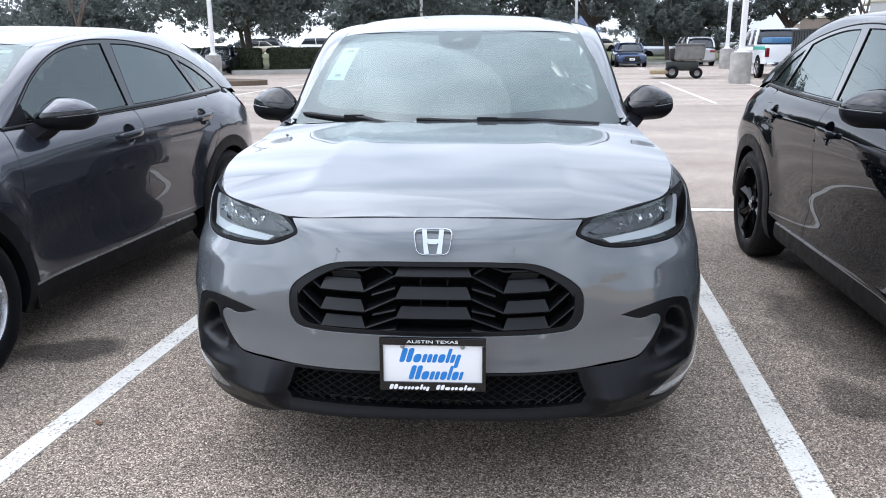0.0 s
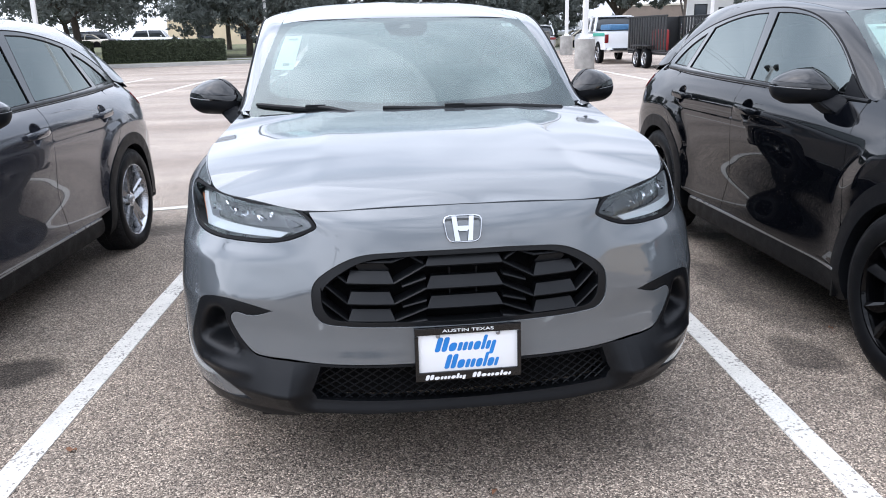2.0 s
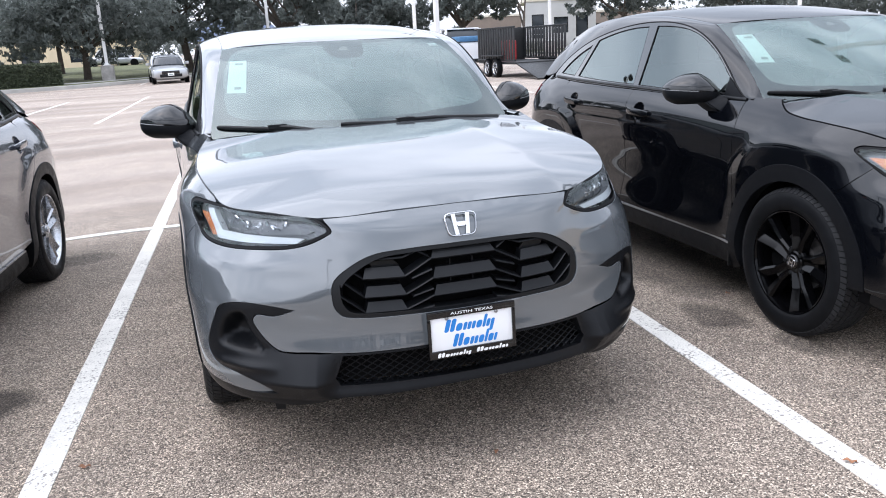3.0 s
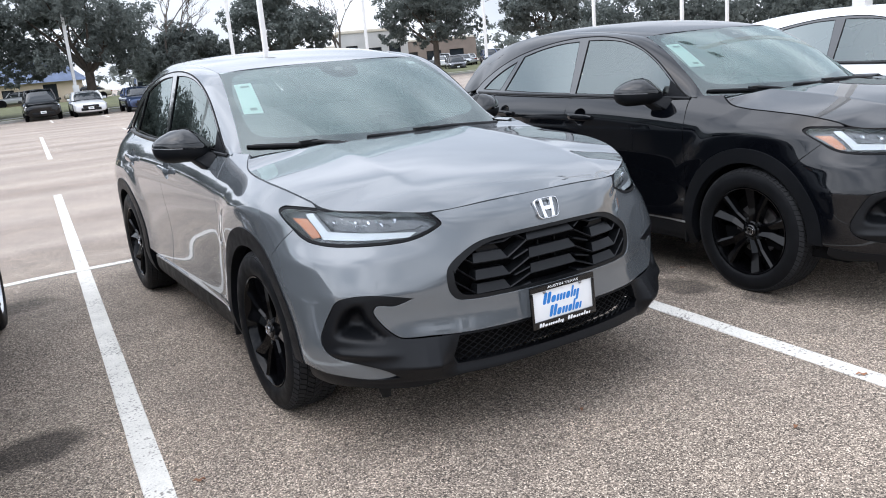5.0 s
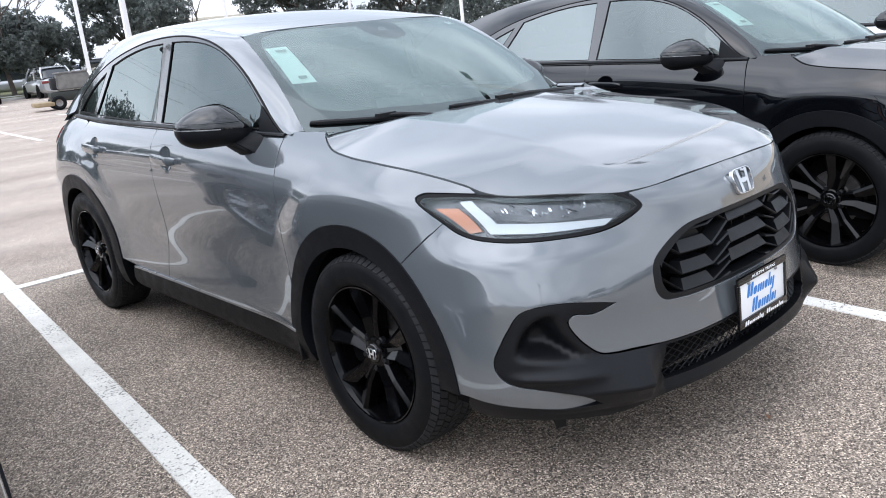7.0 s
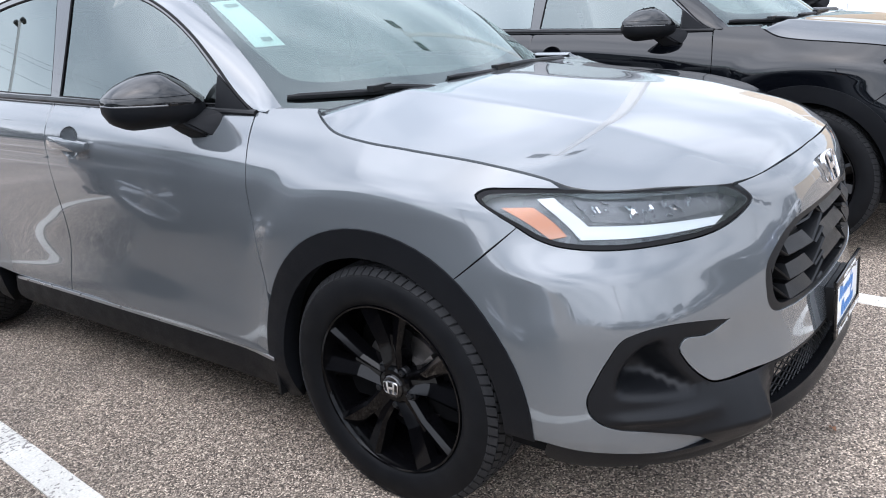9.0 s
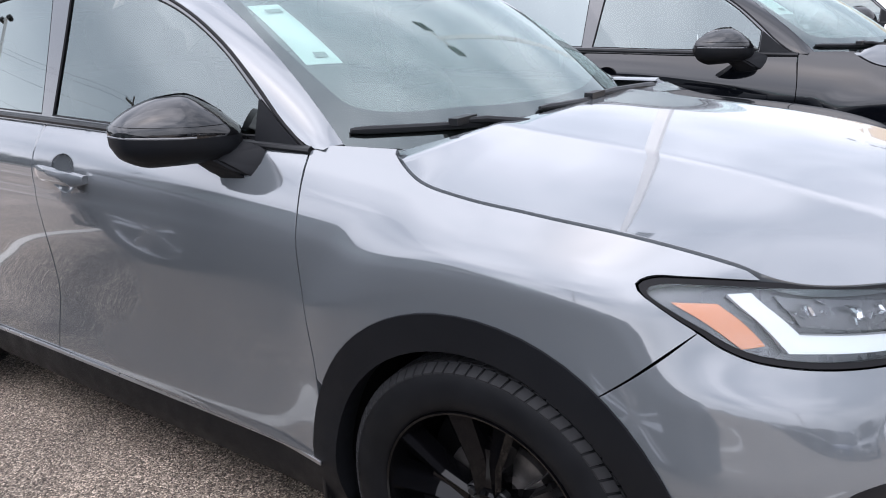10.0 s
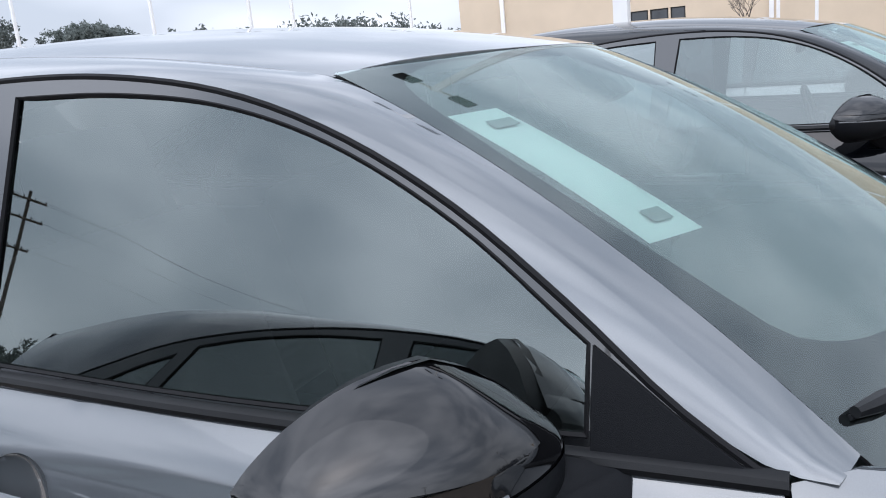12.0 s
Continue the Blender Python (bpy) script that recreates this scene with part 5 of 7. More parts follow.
def restyled(car, name, m, label, swap, by_name=None):
    """Another car of the same make: its parts take other paint."""
    made = copy_thing(car, m)
    made.name = name
    tagged(made, label)
    for o in made.children_recursive:
        if o.type != "MESH":
            continue
        mats = [s for s in o.data.materials]
        base = o.name.split(".")[0]
        newm = [(by_name or {}).get(base) or swap.get(x.name, x) for x in mats]
        if newm != mats:
            o.data = o.data.copy()
            for i, x in enumerate(newm):
                o.data.materials[i] = x
    return made


car_grey = make_crossover("crossover", pose(0, 0, 0), M["grey_paint"], "grey metallic compact crossover with black trim and black wheels", M["wheel_black"])
# the black car's film stands in for sky glare on its windscreen
car_black = restyled(car_grey, "crossover", pose(2.611, -.453, 0, 0, 0, -1.98), "glossy black compact crossover with black wheels and water spots", {M["grey_paint"].name: M["black_paint"], M["film"].name: M["glare_film"]})
for o in car_black.children:
    if o.name.startswith("wheel") and o.type == "EMPTY":
        o.matrix_basis = o.matrix_basis @ Matrix.Rotation(radians(-13), 4, "X")
restyled(car_grey, "crossover", pose(5.45, -.55, 0, 0, 0, -2.6), "white compact crossover with black wheels", {M["grey_paint"].name: M["white_paint"]})
make_crossover("crossover", pose(-3.00, .0, -.036, 0, 0, -5.8), M["dark_paint"], "dark grey compact crossover with silver alloy wheels", M["alloy"], 1, False)
# ---- the lot ----
def rise(x, y):
    """The lot is level under the row and falls a little towards the west."""
    t = np.clip((-1.3 - x) / 1.4, 0, 1)
    return -.043 * t * t * (3 - 2 * t)


def asphalt():
    m = bpy.data.materials.new("weathered_asphalt")
    m.use_nodes = True
    t = m.node_tree
    b = t.nodes["Principled BSDF"]
    b.inputs["Roughness"].default_value = .82
    b.inputs["Specular IOR Level"].default_value = .35
    co = t.nodes.new("ShaderNodeTexCoord")

    def tex(kind, scale, **kw):
        n = t.nodes.new(kind)
        n.inputs["Scale"].default_value = scale
        for k, v in kw.items():
            n.inputs[k].default_value = v
        t.links.new(co.outputs["Object"], n.inputs["Vector"])
        return n

    def ramp(src, stops):
        r = t.nodes.new("ShaderNodeValToRGB")
        while len(r.color_ramp.elements) < len(stops):
            r.color_ramp.elements.new(.5)
        for e, (p, c) in zip(r.color_ramp.elements, stops):
            e.position, e.color = p, (*c, 1)
        t.links.new(src, r.inputs["Fac"])
        return r.outputs["Color"]

    def mix(kind, fac, a, bb):
        n = t.nodes.new("ShaderNodeMix")
        n.data_type, n.blend_type = "RGBA", kind
        if hasattr(fac, "default_value"):
            t.links.new(fac, n.inputs["Factor"])
        else:
            n.inputs["Factor"].default_value = fac
        for s, k in ((a, "A"), (bb, "B")):
            t.links.new(s, n.inputs[k])
        return n.outputs["Result"]
    stones = tex("ShaderNodeTexVoronoi", 205.0)
    sep = t.nodes.new("ShaderNodeSeparateColor")
    t.links.new(stones.outputs["Color"], sep.inputs["Color"])
    chips = ramp(sep.outputs["Red"], [(0.0, (.045, .041, .037)), (.25, (.128, .115, .104)), (.55, (.250, .223, .198)), (.8, (.37, .336, .298)), (1.0, (.74, .69, .62))])
    fine = ramp(tex("ShaderNodeTexNoise", 420.0, Detail=3.0).outputs["Fac"], [(.3, (.62, .62, .62)), (.7, (1.3, 1.3, 1.3))])
    broad = ramp(tex("ShaderNodeTexNoise", .55, Detail=6.0, Roughness=.6).outputs["Fac"], [(.3, (.86, .775, .70)), (.5, (1.08, .985, .89)), (.72, (1.28, 1.16, 1.03))])
    streak = ramp(tex("ShaderNodeTexNoise", 3.1, Detail=5.0).outputs["Fac"], [(.35, (.88, .88, .88)), (.65, (1.10, 1.09, 1.08))])
    col = mix("MULTIPLY", 1.0, chips, fine)
    col = mix("MULTIPLY", 1.0, col, broad)
    col = mix("MULTIPLY", 1.0, col, streak)
    # older, paler paving from the heads of the bays on, partly painted-in sky sheen
    sx = t.nodes.new("ShaderNodeSeparateXYZ")
    t.links.new(co.outputs["Object"], sx.inputs["Vector"])
    wob = t.nodes.new("ShaderNodeMath")
    wob.operation = "MULTIPLY_ADD"
    wob.inputs[1].default_value = 2.5
    t.links.new(tex("ShaderNodeTexNoise", .8, Detail=4.0).outputs["Fac"], wob.inputs[0])
    t.links.new(sx.outputs["Y"], wob.inputs[2])
    pale_mask = t.nodes.new("ShaderNodeMapRange")
    pale_mask.inputs["From Min"].default_value, pale_mask.inputs["From Max"].default_value = 5.4, 7.6
    t.links.new(wob.outputs["Value"], pale_mask.inputs["Value"])
    pale = t.nodes.new("ShaderNodeVectorMath")
    pale.operation = "MULTIPLY_ADD"
    pale.inputs[1].default_value, pale.inputs[2].default_value = (.62, .60, .58), (.185, .168, .155)
    t.links.new(col, pale.inputs[0])
    worn = t.nodes.new("ShaderNodeMapping")
    worn.inputs["Scale"].default_value = (.10, .75, 1)
    t.links.new(co.outputs["Object"], worn.inputs["Vector"])
    wn = t.nodes.new("ShaderNodeTexNoise")
    wn.inputs["Scale"].default_value, wn.inputs["Detail"].default_value = 1.0, 6.0
    t.links.new(worn.outputs["Vector"], wn.inputs["Vector"])
    lane = mix("MULTIPLY", 1.0, pale.outputs["Vector"], ramp(wn.outputs["Fac"], [(.32, (.80, .765, .74)), (.5, (1.02, 1.0, .985)), (.68, (1.22, 1.20, 1.18))]))
    col = mix("MIX", pale_mask.outputs["Result"], col, lane)
    # oil and damp stains with ragged edges, and fainter dark patches under the cars
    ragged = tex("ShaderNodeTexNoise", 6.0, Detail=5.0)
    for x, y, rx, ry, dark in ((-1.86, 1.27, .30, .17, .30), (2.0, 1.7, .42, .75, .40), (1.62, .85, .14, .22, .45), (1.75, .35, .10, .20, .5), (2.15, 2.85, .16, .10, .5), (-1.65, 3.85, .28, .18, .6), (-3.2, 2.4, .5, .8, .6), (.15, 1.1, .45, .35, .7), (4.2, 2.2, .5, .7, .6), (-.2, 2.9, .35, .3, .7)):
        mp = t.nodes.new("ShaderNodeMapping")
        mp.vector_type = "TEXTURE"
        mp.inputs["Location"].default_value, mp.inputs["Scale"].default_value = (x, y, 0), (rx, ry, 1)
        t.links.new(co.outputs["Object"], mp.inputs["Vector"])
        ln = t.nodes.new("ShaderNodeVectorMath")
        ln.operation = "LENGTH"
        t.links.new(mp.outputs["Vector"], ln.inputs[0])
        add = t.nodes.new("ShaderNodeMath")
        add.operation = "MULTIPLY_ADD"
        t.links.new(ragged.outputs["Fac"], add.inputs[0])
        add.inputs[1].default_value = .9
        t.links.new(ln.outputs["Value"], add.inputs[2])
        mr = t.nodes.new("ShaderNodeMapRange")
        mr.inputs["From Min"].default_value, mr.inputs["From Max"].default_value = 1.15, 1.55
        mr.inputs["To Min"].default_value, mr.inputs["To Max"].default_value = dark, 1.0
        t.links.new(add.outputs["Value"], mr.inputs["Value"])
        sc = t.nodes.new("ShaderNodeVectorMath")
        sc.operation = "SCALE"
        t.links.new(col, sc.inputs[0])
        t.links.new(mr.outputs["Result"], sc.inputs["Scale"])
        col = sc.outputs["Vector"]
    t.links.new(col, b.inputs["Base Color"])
    bp = t.nodes.new("ShaderNodeBump")
    bp.inputs["Strength"].default_value, bp.inputs["Distance"].default_value = .8, .005
    t.links.new(stones.outputs["Distance"], bp.inputs["Height"])
    bp.invert = True
    t.links.new(bp.outputs["Normal"], b.inputs["Normal"])
    return m


def line_paint():
    """White road paint, worn through to the stones here and there."""
    m = material("worn_white_line", (.68, .655, .60), .75, grain=.12, grain_scale=160, blotch=.10, blotch_scale=5, bump=.5, bump_scale=130, bump_size=.003)
    t = m.node_tree
    b = t.nodes["Principled BSDF"]
    src = b.inputs["Base Color"].links[0].from_socket
    co = t.nodes.new("ShaderNodeTexCoord")
    n = t.nodes.new("ShaderNodeTexNoise")
    n.inputs["Scale"].default_value, n.inputs["Detail"].default_value = 75, 4
    n2 = t.nodes.new("ShaderNodeTexNoise")
    n2.inputs["Scale"].default_value = 3.5
    add = t.nodes.new("ShaderNodeMath")
    add.operation = "MULTIPLY_ADD"
    add.inputs[1].default_value = .45
    for q in (n, n2):
        t.links.new(co.outputs["Object"], q.inputs["Vector"])
    t.links.new(n2.outputs["Fac"], add.inputs[0])
    t.links.new(n.outputs["Fac"], add.inputs[2])
    mr = t.nodes.new("ShaderNodeMapRange")
    mr.inputs["From Min"].default_value, mr.inputs["From Max"].default_value = .80, .90
    t.links.new(add.outputs["Value"], mr.inputs["Value"])
    mx = t.nodes.new("ShaderNodeMix")
    mx.data_type = "RGBA"
    mx.inputs["B"].default_value = (.24, .22, .20, 1)
    t.links.new(mr.outputs["Result"], mx.inputs["Factor"])
    t.links.new(src, mx.inputs["A"])
    t.links.new(mx.outputs["Result"], b.inputs["Base Color"])
    return m


def ground_sheet():
    xs = np.concatenate([np.linspace(-900, -30, 12), np.linspace(-25, -6, 8), np.linspace(-5, 5, 61), np.linspace(6, 25, 8), np.linspace(30, 900, 12)])
    ys = np.concatenate([np.linspace(-900, -30, 10), np.linspace(-20, 60, 41), np.linspace(80, 900, 10)])
    X, Y = np.meshgrid(xs, ys, indexing="ij")
    Z = rise(X, Y)
    n, m = X.shape
    v = np.stack([X, Y, Z], -1).reshape(-1, 3)
    f = [(i * m + j, (i + 1) * m + j, (i + 1) * m + j + 1, i * m + j + 1) for i in range(n - 1) for j in range(m - 1)]
    return obj("ground", mesh_of("ground", v, f), None, "", asphalt())


tagged(ground_sheet(), "weathered grey asphalt lot with coarse pale stones and oil stains", "ground", kind="structure")
LOT = pose(0, 0, 0, 0, 0, -4.5)
WHITE = line_paint()


def line(x0, y0, x1, y1, width=.105, lift=.004):
    """A painted line from one place of the lot to another."""
    n = max(int(math.hypot(x1 - x0, y1 - y0) / .25), 2)
    d = Vector((x1 - x0, y1 - y0)).normalized()
    s = Vector((-d.y, d.x)) * width / 2
    bm = bmesh.new()
    rng = random.Random(int(abs(x0 * 100 + y0 * 10)))
    rows = []
    for i in range(n + 1):
        t = i / n
        c = Vector((x0 + (x1 - x0) * t, y0 + (y1 - y0) * t))
        row = []
        for k in (-1, -.97, .97, 1):
            p = c + s * k * (1 + rng.uniform(-.03, .03))
            z = float(rise(p.x, p.y)) + (lift if abs(k) < 1 else -.002)
            row.append(bm.verts.new((p.x, p.y, z)))
        rows.append(row)
    for a, b in zip(rows[:-1], rows[1:]):
        for k in range(3):
            bm.faces.new((a[k], a[k + 1], b[k + 1], b[k]))
    ob = part("parking_line", bm, WHITE, None)
    return tagged(ob, "worn white painted parking line on asphalt", "marking", "parking lines", "structure")


def lot(x, y):
    p = LOT @ Vector((x, y, 0))
    return p.x, p.y


def lot_line(x0, y0, x1, y1, **k):
    line(*lot(x0, y0), *lot(x1, y1), **k)


for k in range(-6, 9):
    x = -1.50 + 2.69 * k
    lot_line(x, -1.5, x, 10.2)
line(-9, 4.82, 14, 4.36, .10, .007)
for k in range(-5, 8):
    x = -1.40 + 2.69 * k
    lot_line(x, 17.4, x, 28.4)
for k in range(-4, 7):
    lot_line(-.6 + 2.69 * k, 42.5, -.6 + 2.69 * k, 47.5)

# ---- planting, kerbs and far ground ----
concrete = material("pale_concrete", (.42, .41, .385), .85, grain=.10, grain_scale=120, blotch=.14, blotch_scale=1.5, bump=.3, bump_scale=160)
stained = material("stained_concrete", (.30, .285, .265), .85, grain=.12, grain_scale=90, blotch=.28, blotch_scale=2.6, bump=.3, bump_scale=140)
grass_mat = material("winter_grass", (.10, .105, .045), .95, grain=.35, grain_scale=40, blotch=.3, blotch_scale=.5, bump=.6, bump_scale=60, bump_size=.02)
soil = material("bare_soil_mulch", (.115, .085, .06), .95, grain=.35, grain_scale=35, blotch=.3, blotch_scale=.9, bump=.6, bump_scale=50, bump_size=.02)
bark = material("tree_bark", (.075, .062, .05), .95, grain=.3, grain_scale=30, blotch=.3, blotch_scale=3, bump=.7, bump_scale=25, bump_size=.02)


def foliage(name, color, through, **k):
    """Leaves that let part of the light through."""
    m = material(name, color, .8, spec=.3, **k)
    t = m.node_tree
    b, out = t.nodes["Principled BSDF"], t.nodes["Material Output"]
    trl, mix = t.nodes.new("ShaderNodeBsdfTranslucent"), t.nodes.new("ShaderNodeMixShader")
    t.links.new(b.inputs["Base Color"].links[0].from_socket, trl.inputs["Color"])
    mix.inputs["Fac"].default_value = through
    t.links.new(b.outputs["BSDF"], mix.inputs[1])
    t.links.new(trl.outputs["BSDF"], mix.inputs[2])
    t.links.new(mix.outputs["Shader"], out.inputs["Surface"])
    return m


leaf_dark = foliage("dark_evergreen_leaves", (.175, .196, .182), .64, per_island=.22, blotch=.25, blotch_scale=.5)
leaf_olive = foliage("dull_green_leaves", (.180, .200, .186), .64, per_island=.22, blotch=.25, blotch_scale=.6)
twig_mat = material("bare_twigs", (.13, .11, .095), .95, blotch=.2)
pole_paint = material("white_pole_paint", (.76, .76, .75), .5, blotch=.06, blotch_scale=2, rough_var=.1)
hedge_mat = material("hedge_leaves", (.050, .062, .032), .8, per_island=.5, blotch=.2)
dry_leaf = material("dry_leaf", (.26, .12, .06), .8, per_object=.3, blotch=.2, blotch_scale=40)


def strip_block(name, pts, width, z0, z1, mat, label, category):
    """A kerb or bed: a bevelled strip along a line of places."""
    bm = bmesh.new()
    rows = []
    P = [Vector(p) for p in pts]
    for i, p in enumerate(P):
        d = (P[min(i + 1, len(P) - 1)] - P[max(i - 1, 0)]).normalized()
        s = Vector((-d.y, d.x)) * width / 2
        rows.append([bm.verts.new((p.x + s.x * k, p.y + s.y * k, z)) for k, z in ((-1, z0), (-1, z1 - .02), (-1 + .04 / width, z1), (1 - .04 / width, z1), (1, z1 - .02), (1, z0))])
    for a, b in zip(rows[:-1], rows[1:]):
        for k in range(5):
            bm.faces.new((a[k], a[k + 1], b[k + 1], b[k]))
    bm.faces.new(rows[0])
    bm.faces.new(rows[-1])
    return tagged(part(name, bm, mat, None), label, category, kind="structure")


LEFT_KERB = [(-75, 37.5), (-40, 38.5), (-16, 39.6), (-6, 42.6), (2, 50.4), (12, 52.4), (30, 55.5), (60, 61)]
strip_block("kerb", LEFT_KERB, .16, -.1, .15, concrete, "pale concrete kerb at the edge of the lot", "kerb")
lawn = bmesh.new()
fr, bk = [], []
for x, y in LEFT_KERB:
    fr.append(lawn.verts.new((x, y + .05, .13)))
    bk.append(lawn.verts.new((x * 1.6, y + 45, .6)))
for i in range(len(fr) - 1):
    lawn.faces.new((fr[i], fr[i + 1], bk[i + 1], bk[i]))
tagged(part("lawn", lawn, grass_mat, None), "dull winter lawn behind the kerb", "grass", kind="structure")
strip_block("pavement", [(x, y + 3.2) for x, y in LEFT_KERB], 1.4, 0, .17, concrete, "pale concrete footpath beyond the kerb", "pavement")
# an island bed inside the lot
bm = bmesh.new()
isl = curve_through([(-19.5, 27.5), (-9.6, 27.2), (-8.6, 28.2), (-9.8, 29.3), (-19.5, 29.6)], .4)
top = [bm.verts.new((x, y, .14)) for x, y in isl]
botv = [bm.verts.new((x, y, -.05)) for x, y in isl]
bm.faces.new(top)
for i in range(len(top)):
    bm.faces.new((top[i], top[(i + 1) % len(top)], botv[(i + 1) % len(top)], botv[i]))
tagged(part("planting_island", bm, soil, None), "kerbed island of bare soil and mulch", "island", kind="structure")


def leaf_cloud(lobes, count, size, rng, hang=.0):
    """Many small bent leaf sprays over and inside a cluster of lobes."""
    g = np.random.RandomState(rng.randrange(10 ** 6))
    tot = sum(r ** 2 for *_, r in lobes)
    V = []
    for cx, cy, cz, r in lobes:
        n = int(count * r * r / tot)
        d = g.normal(size=(n, 3))
        d /= np.linalg.norm(d, axis=1)[:, None] + 1e-9
        # leaves gather in tufts, with gaps between them
        tufts = max(n // 22, 1)
        td = g.normal(size=(tufts, 3))
        td /= np.linalg.norm(td, axis=1)[:, None]
        tr = r * (.25 + .80 * g.random_sample(tufts) ** .55)
        pick = g.randint(0, tufts, n)
        p = np.array((cx, cy, cz)) + td[pick] * tr[pick][:, None] * (1, 1, .74) + g.normal(size=(n, 3)) * r * .085 * (1, 1, .8)
        nn = d + td[pick] * .5 + (0, 0, .3)
        nn /= np.linalg.norm(nn, axis=1)[:, None]
        a = np.cross(nn, g.normal(size=(n, 3)))
        a /= np.linalg.norm(a, axis=1)[:, None] + 1e-9
        b = np.cross(nn, a)
        s = (size * g.uniform(.5, 1.3, n))[:, None]
        V.append(np.stack([p - a * s, p - b * s * .45 + nn * s * .12, p + a * s, p + b * s * .45 + nn * s * .12], 1).reshape(-1, 3))
    V = np.concatenate(V)
    k = np.arange(0, len(V), 4)[:, None]
    F = np.concatenate([k + (0, 1, 2), k + (0, 2, 3)], 1).reshape(-1, 3)
    return V, F


def make_tree(x, y, height, spread, seed, mat, low_crown=.28, label="dark evergreen oak with a broad low crown", count=2600, size=.24):
    rng = random.Random(seed)
    tree = thing("tree", pose(x, y, .1, 0, 0, rng.uniform(0, 360)), label, "tree", "trees round the lot")
    bm = bmesh.new()
    h0 = height * low_crown
    lean = Vector((rng.uniform(-.3, .3), rng.uniform(-.3, .3), 0))
    r0 = .05 * height * .75
    top = Vector((lean.x, lean.y, h0 * 1.05))
    add_tube(bm, [(0, 0, -.2), (0, 0, .1), tuple(top * .5), tuple(top)], [r0 * 1.35, r0, r0 * .82, r0 * .75], 9)
    lobes = []
    n = 7
    for k in range(n):
        a = 2 * math.pi * k / n + rng.uniform(-.3, .3)
        reach = spread * rng.uniform(.5, .8)
        zt = height * (rng.uniform(.48, .72) if low_crown < .3 else rng.uniform(.60, .80))
        end = Vector((math.cos(a) * reach, math.sin(a) * reach, zt))
        mid = top.lerp(end, .45) + Vector((0, 0, -.05 * height + rng.uniform(0, .08) * height))
        add_tube(bm, [tuple(top * .92), tuple(mid), tuple(end)], [r0 * .5, r0 * .3, r0 * .08], 6)
        for j in range(2):
            e2 = mid + Vector((rng.uniform(-1, 1), rng.uniform(-1, 1), rng.uniform(.2, 1))) * spread * .4
            add_tube(bm, [tuple(mid), tuple(e2)], [r0 * .2, r0 * .05], 5)
        lobes.append((end.x, end.y, end.z, spread * rng.uniform(.34, .48)))
        lobes.append((end.x * 1.12, end.y * 1.12, h0 * 1.15 + rng.uniform(0, .14) * height, spread * rng.uniform(.22, .34)))
    for k in range(5):
        a = rng.uniform(0, 6.28)
        lobes.append((math.cos(a) * spread * .3, math.sin(a) * spread * .3, height * rng.uniform(.68, .86), spread * rng.uniform(.3, .45)))
    part("trunk", bm, bark, tree, "rough grey-brown trunk and limbs", 60)
    v, f = leaf_cloud(lobes, count, size, rng)
    obj("crown", mesh_of("crown", v, f, False), tree, "uneven crown of small dark leaves", mat)
    return tree


def make_bare_tree(x, y, height, seed):
    rng = random.Random(seed)
    tree = thing("bare_tree", pose(x, y, .1), "leafless winter tree with thin branches", "tree", "bare trees")
    bm = bmesh.new()

    def grow(p, d, L, r, depth):
        q = p + d * L
        add_tube(bm, [tuple(p), tuple((p + q) / 2 + Vector((rng.uniform(-1, 1), rng.uniform(-1, 1), 0)) * L * .06), tuple(q)], [r, r * .8, r * .6], 5 if depth > 2 else 3)
        if depth == 0:
            return
        for _ in range(3 if depth > 1 else 4):
            e = (d + Vector((rng.uniform(-1, 1), rng.uniform(-1, 1), rng.uniform(-.25, .5))) * .62).normalized()
            grow(p.lerp(q, rng.uniform(.6, 1)), e, L * rng.uniform(.55, .78), r * .55, depth - 1)
    grow(Vector((0, 0, -.1)), Vector((0, 0, 1)), height * .32, height * .016, 5)
    part("trunk", bm, twig_mat, tree, "grey-brown trunk and bare branches", 60)
    return tree


for i, (x, y, h, s, mt) in enumerate((
        (-14.2, 44.5, 6.4, 6.0, leaf_dark), (-25.5, 46, 5.0, 5.0, leaf_dark), (-36, 48, 5.5, 5.5, leaf_dark), (-5.8, 50.5, 6.6, 5.0, leaf_olive), (.3, 56, 8.2, 4.5, leaf_dark),
        (6.5, 53.5, 9.6, 4.7, leaf_dark), (14.2, 58, 5.4, 3.5, leaf_olive), (20.9, 58, 9, 4.1, leaf_dark), (33.9, 55.5, 8.2, 4.3, leaf_dark),
        (41.6, 50.5, 7.4, 3.6, leaf_dark), (-9, 66, 6, 5.5, leaf_dark), (-20, 62, 6, 5.5, leaf_olive))):
    make_tree(x, y, h, s, 11 + i, mt, .42 if i in (0, 10, 11) else .33 if i in (8, 9) else .26, "dark evergreen oak with a broad low crown" if mt is leaf_dark else "dull green tree with an uneven crown", 26000 if i < 10 else 14000, .15)
for i, (x, y, h) in enumerate(((-22, 40, 9), (-26.5, 52, 10), (12.4, 57, 11), (25.4, 56, 10), (62, 66, 9), (65, 72, 10), (54.5, 6.5, 6.5), (55, -3, 6.5))):
    make_bare_tree(x, y, h, 70 + i)

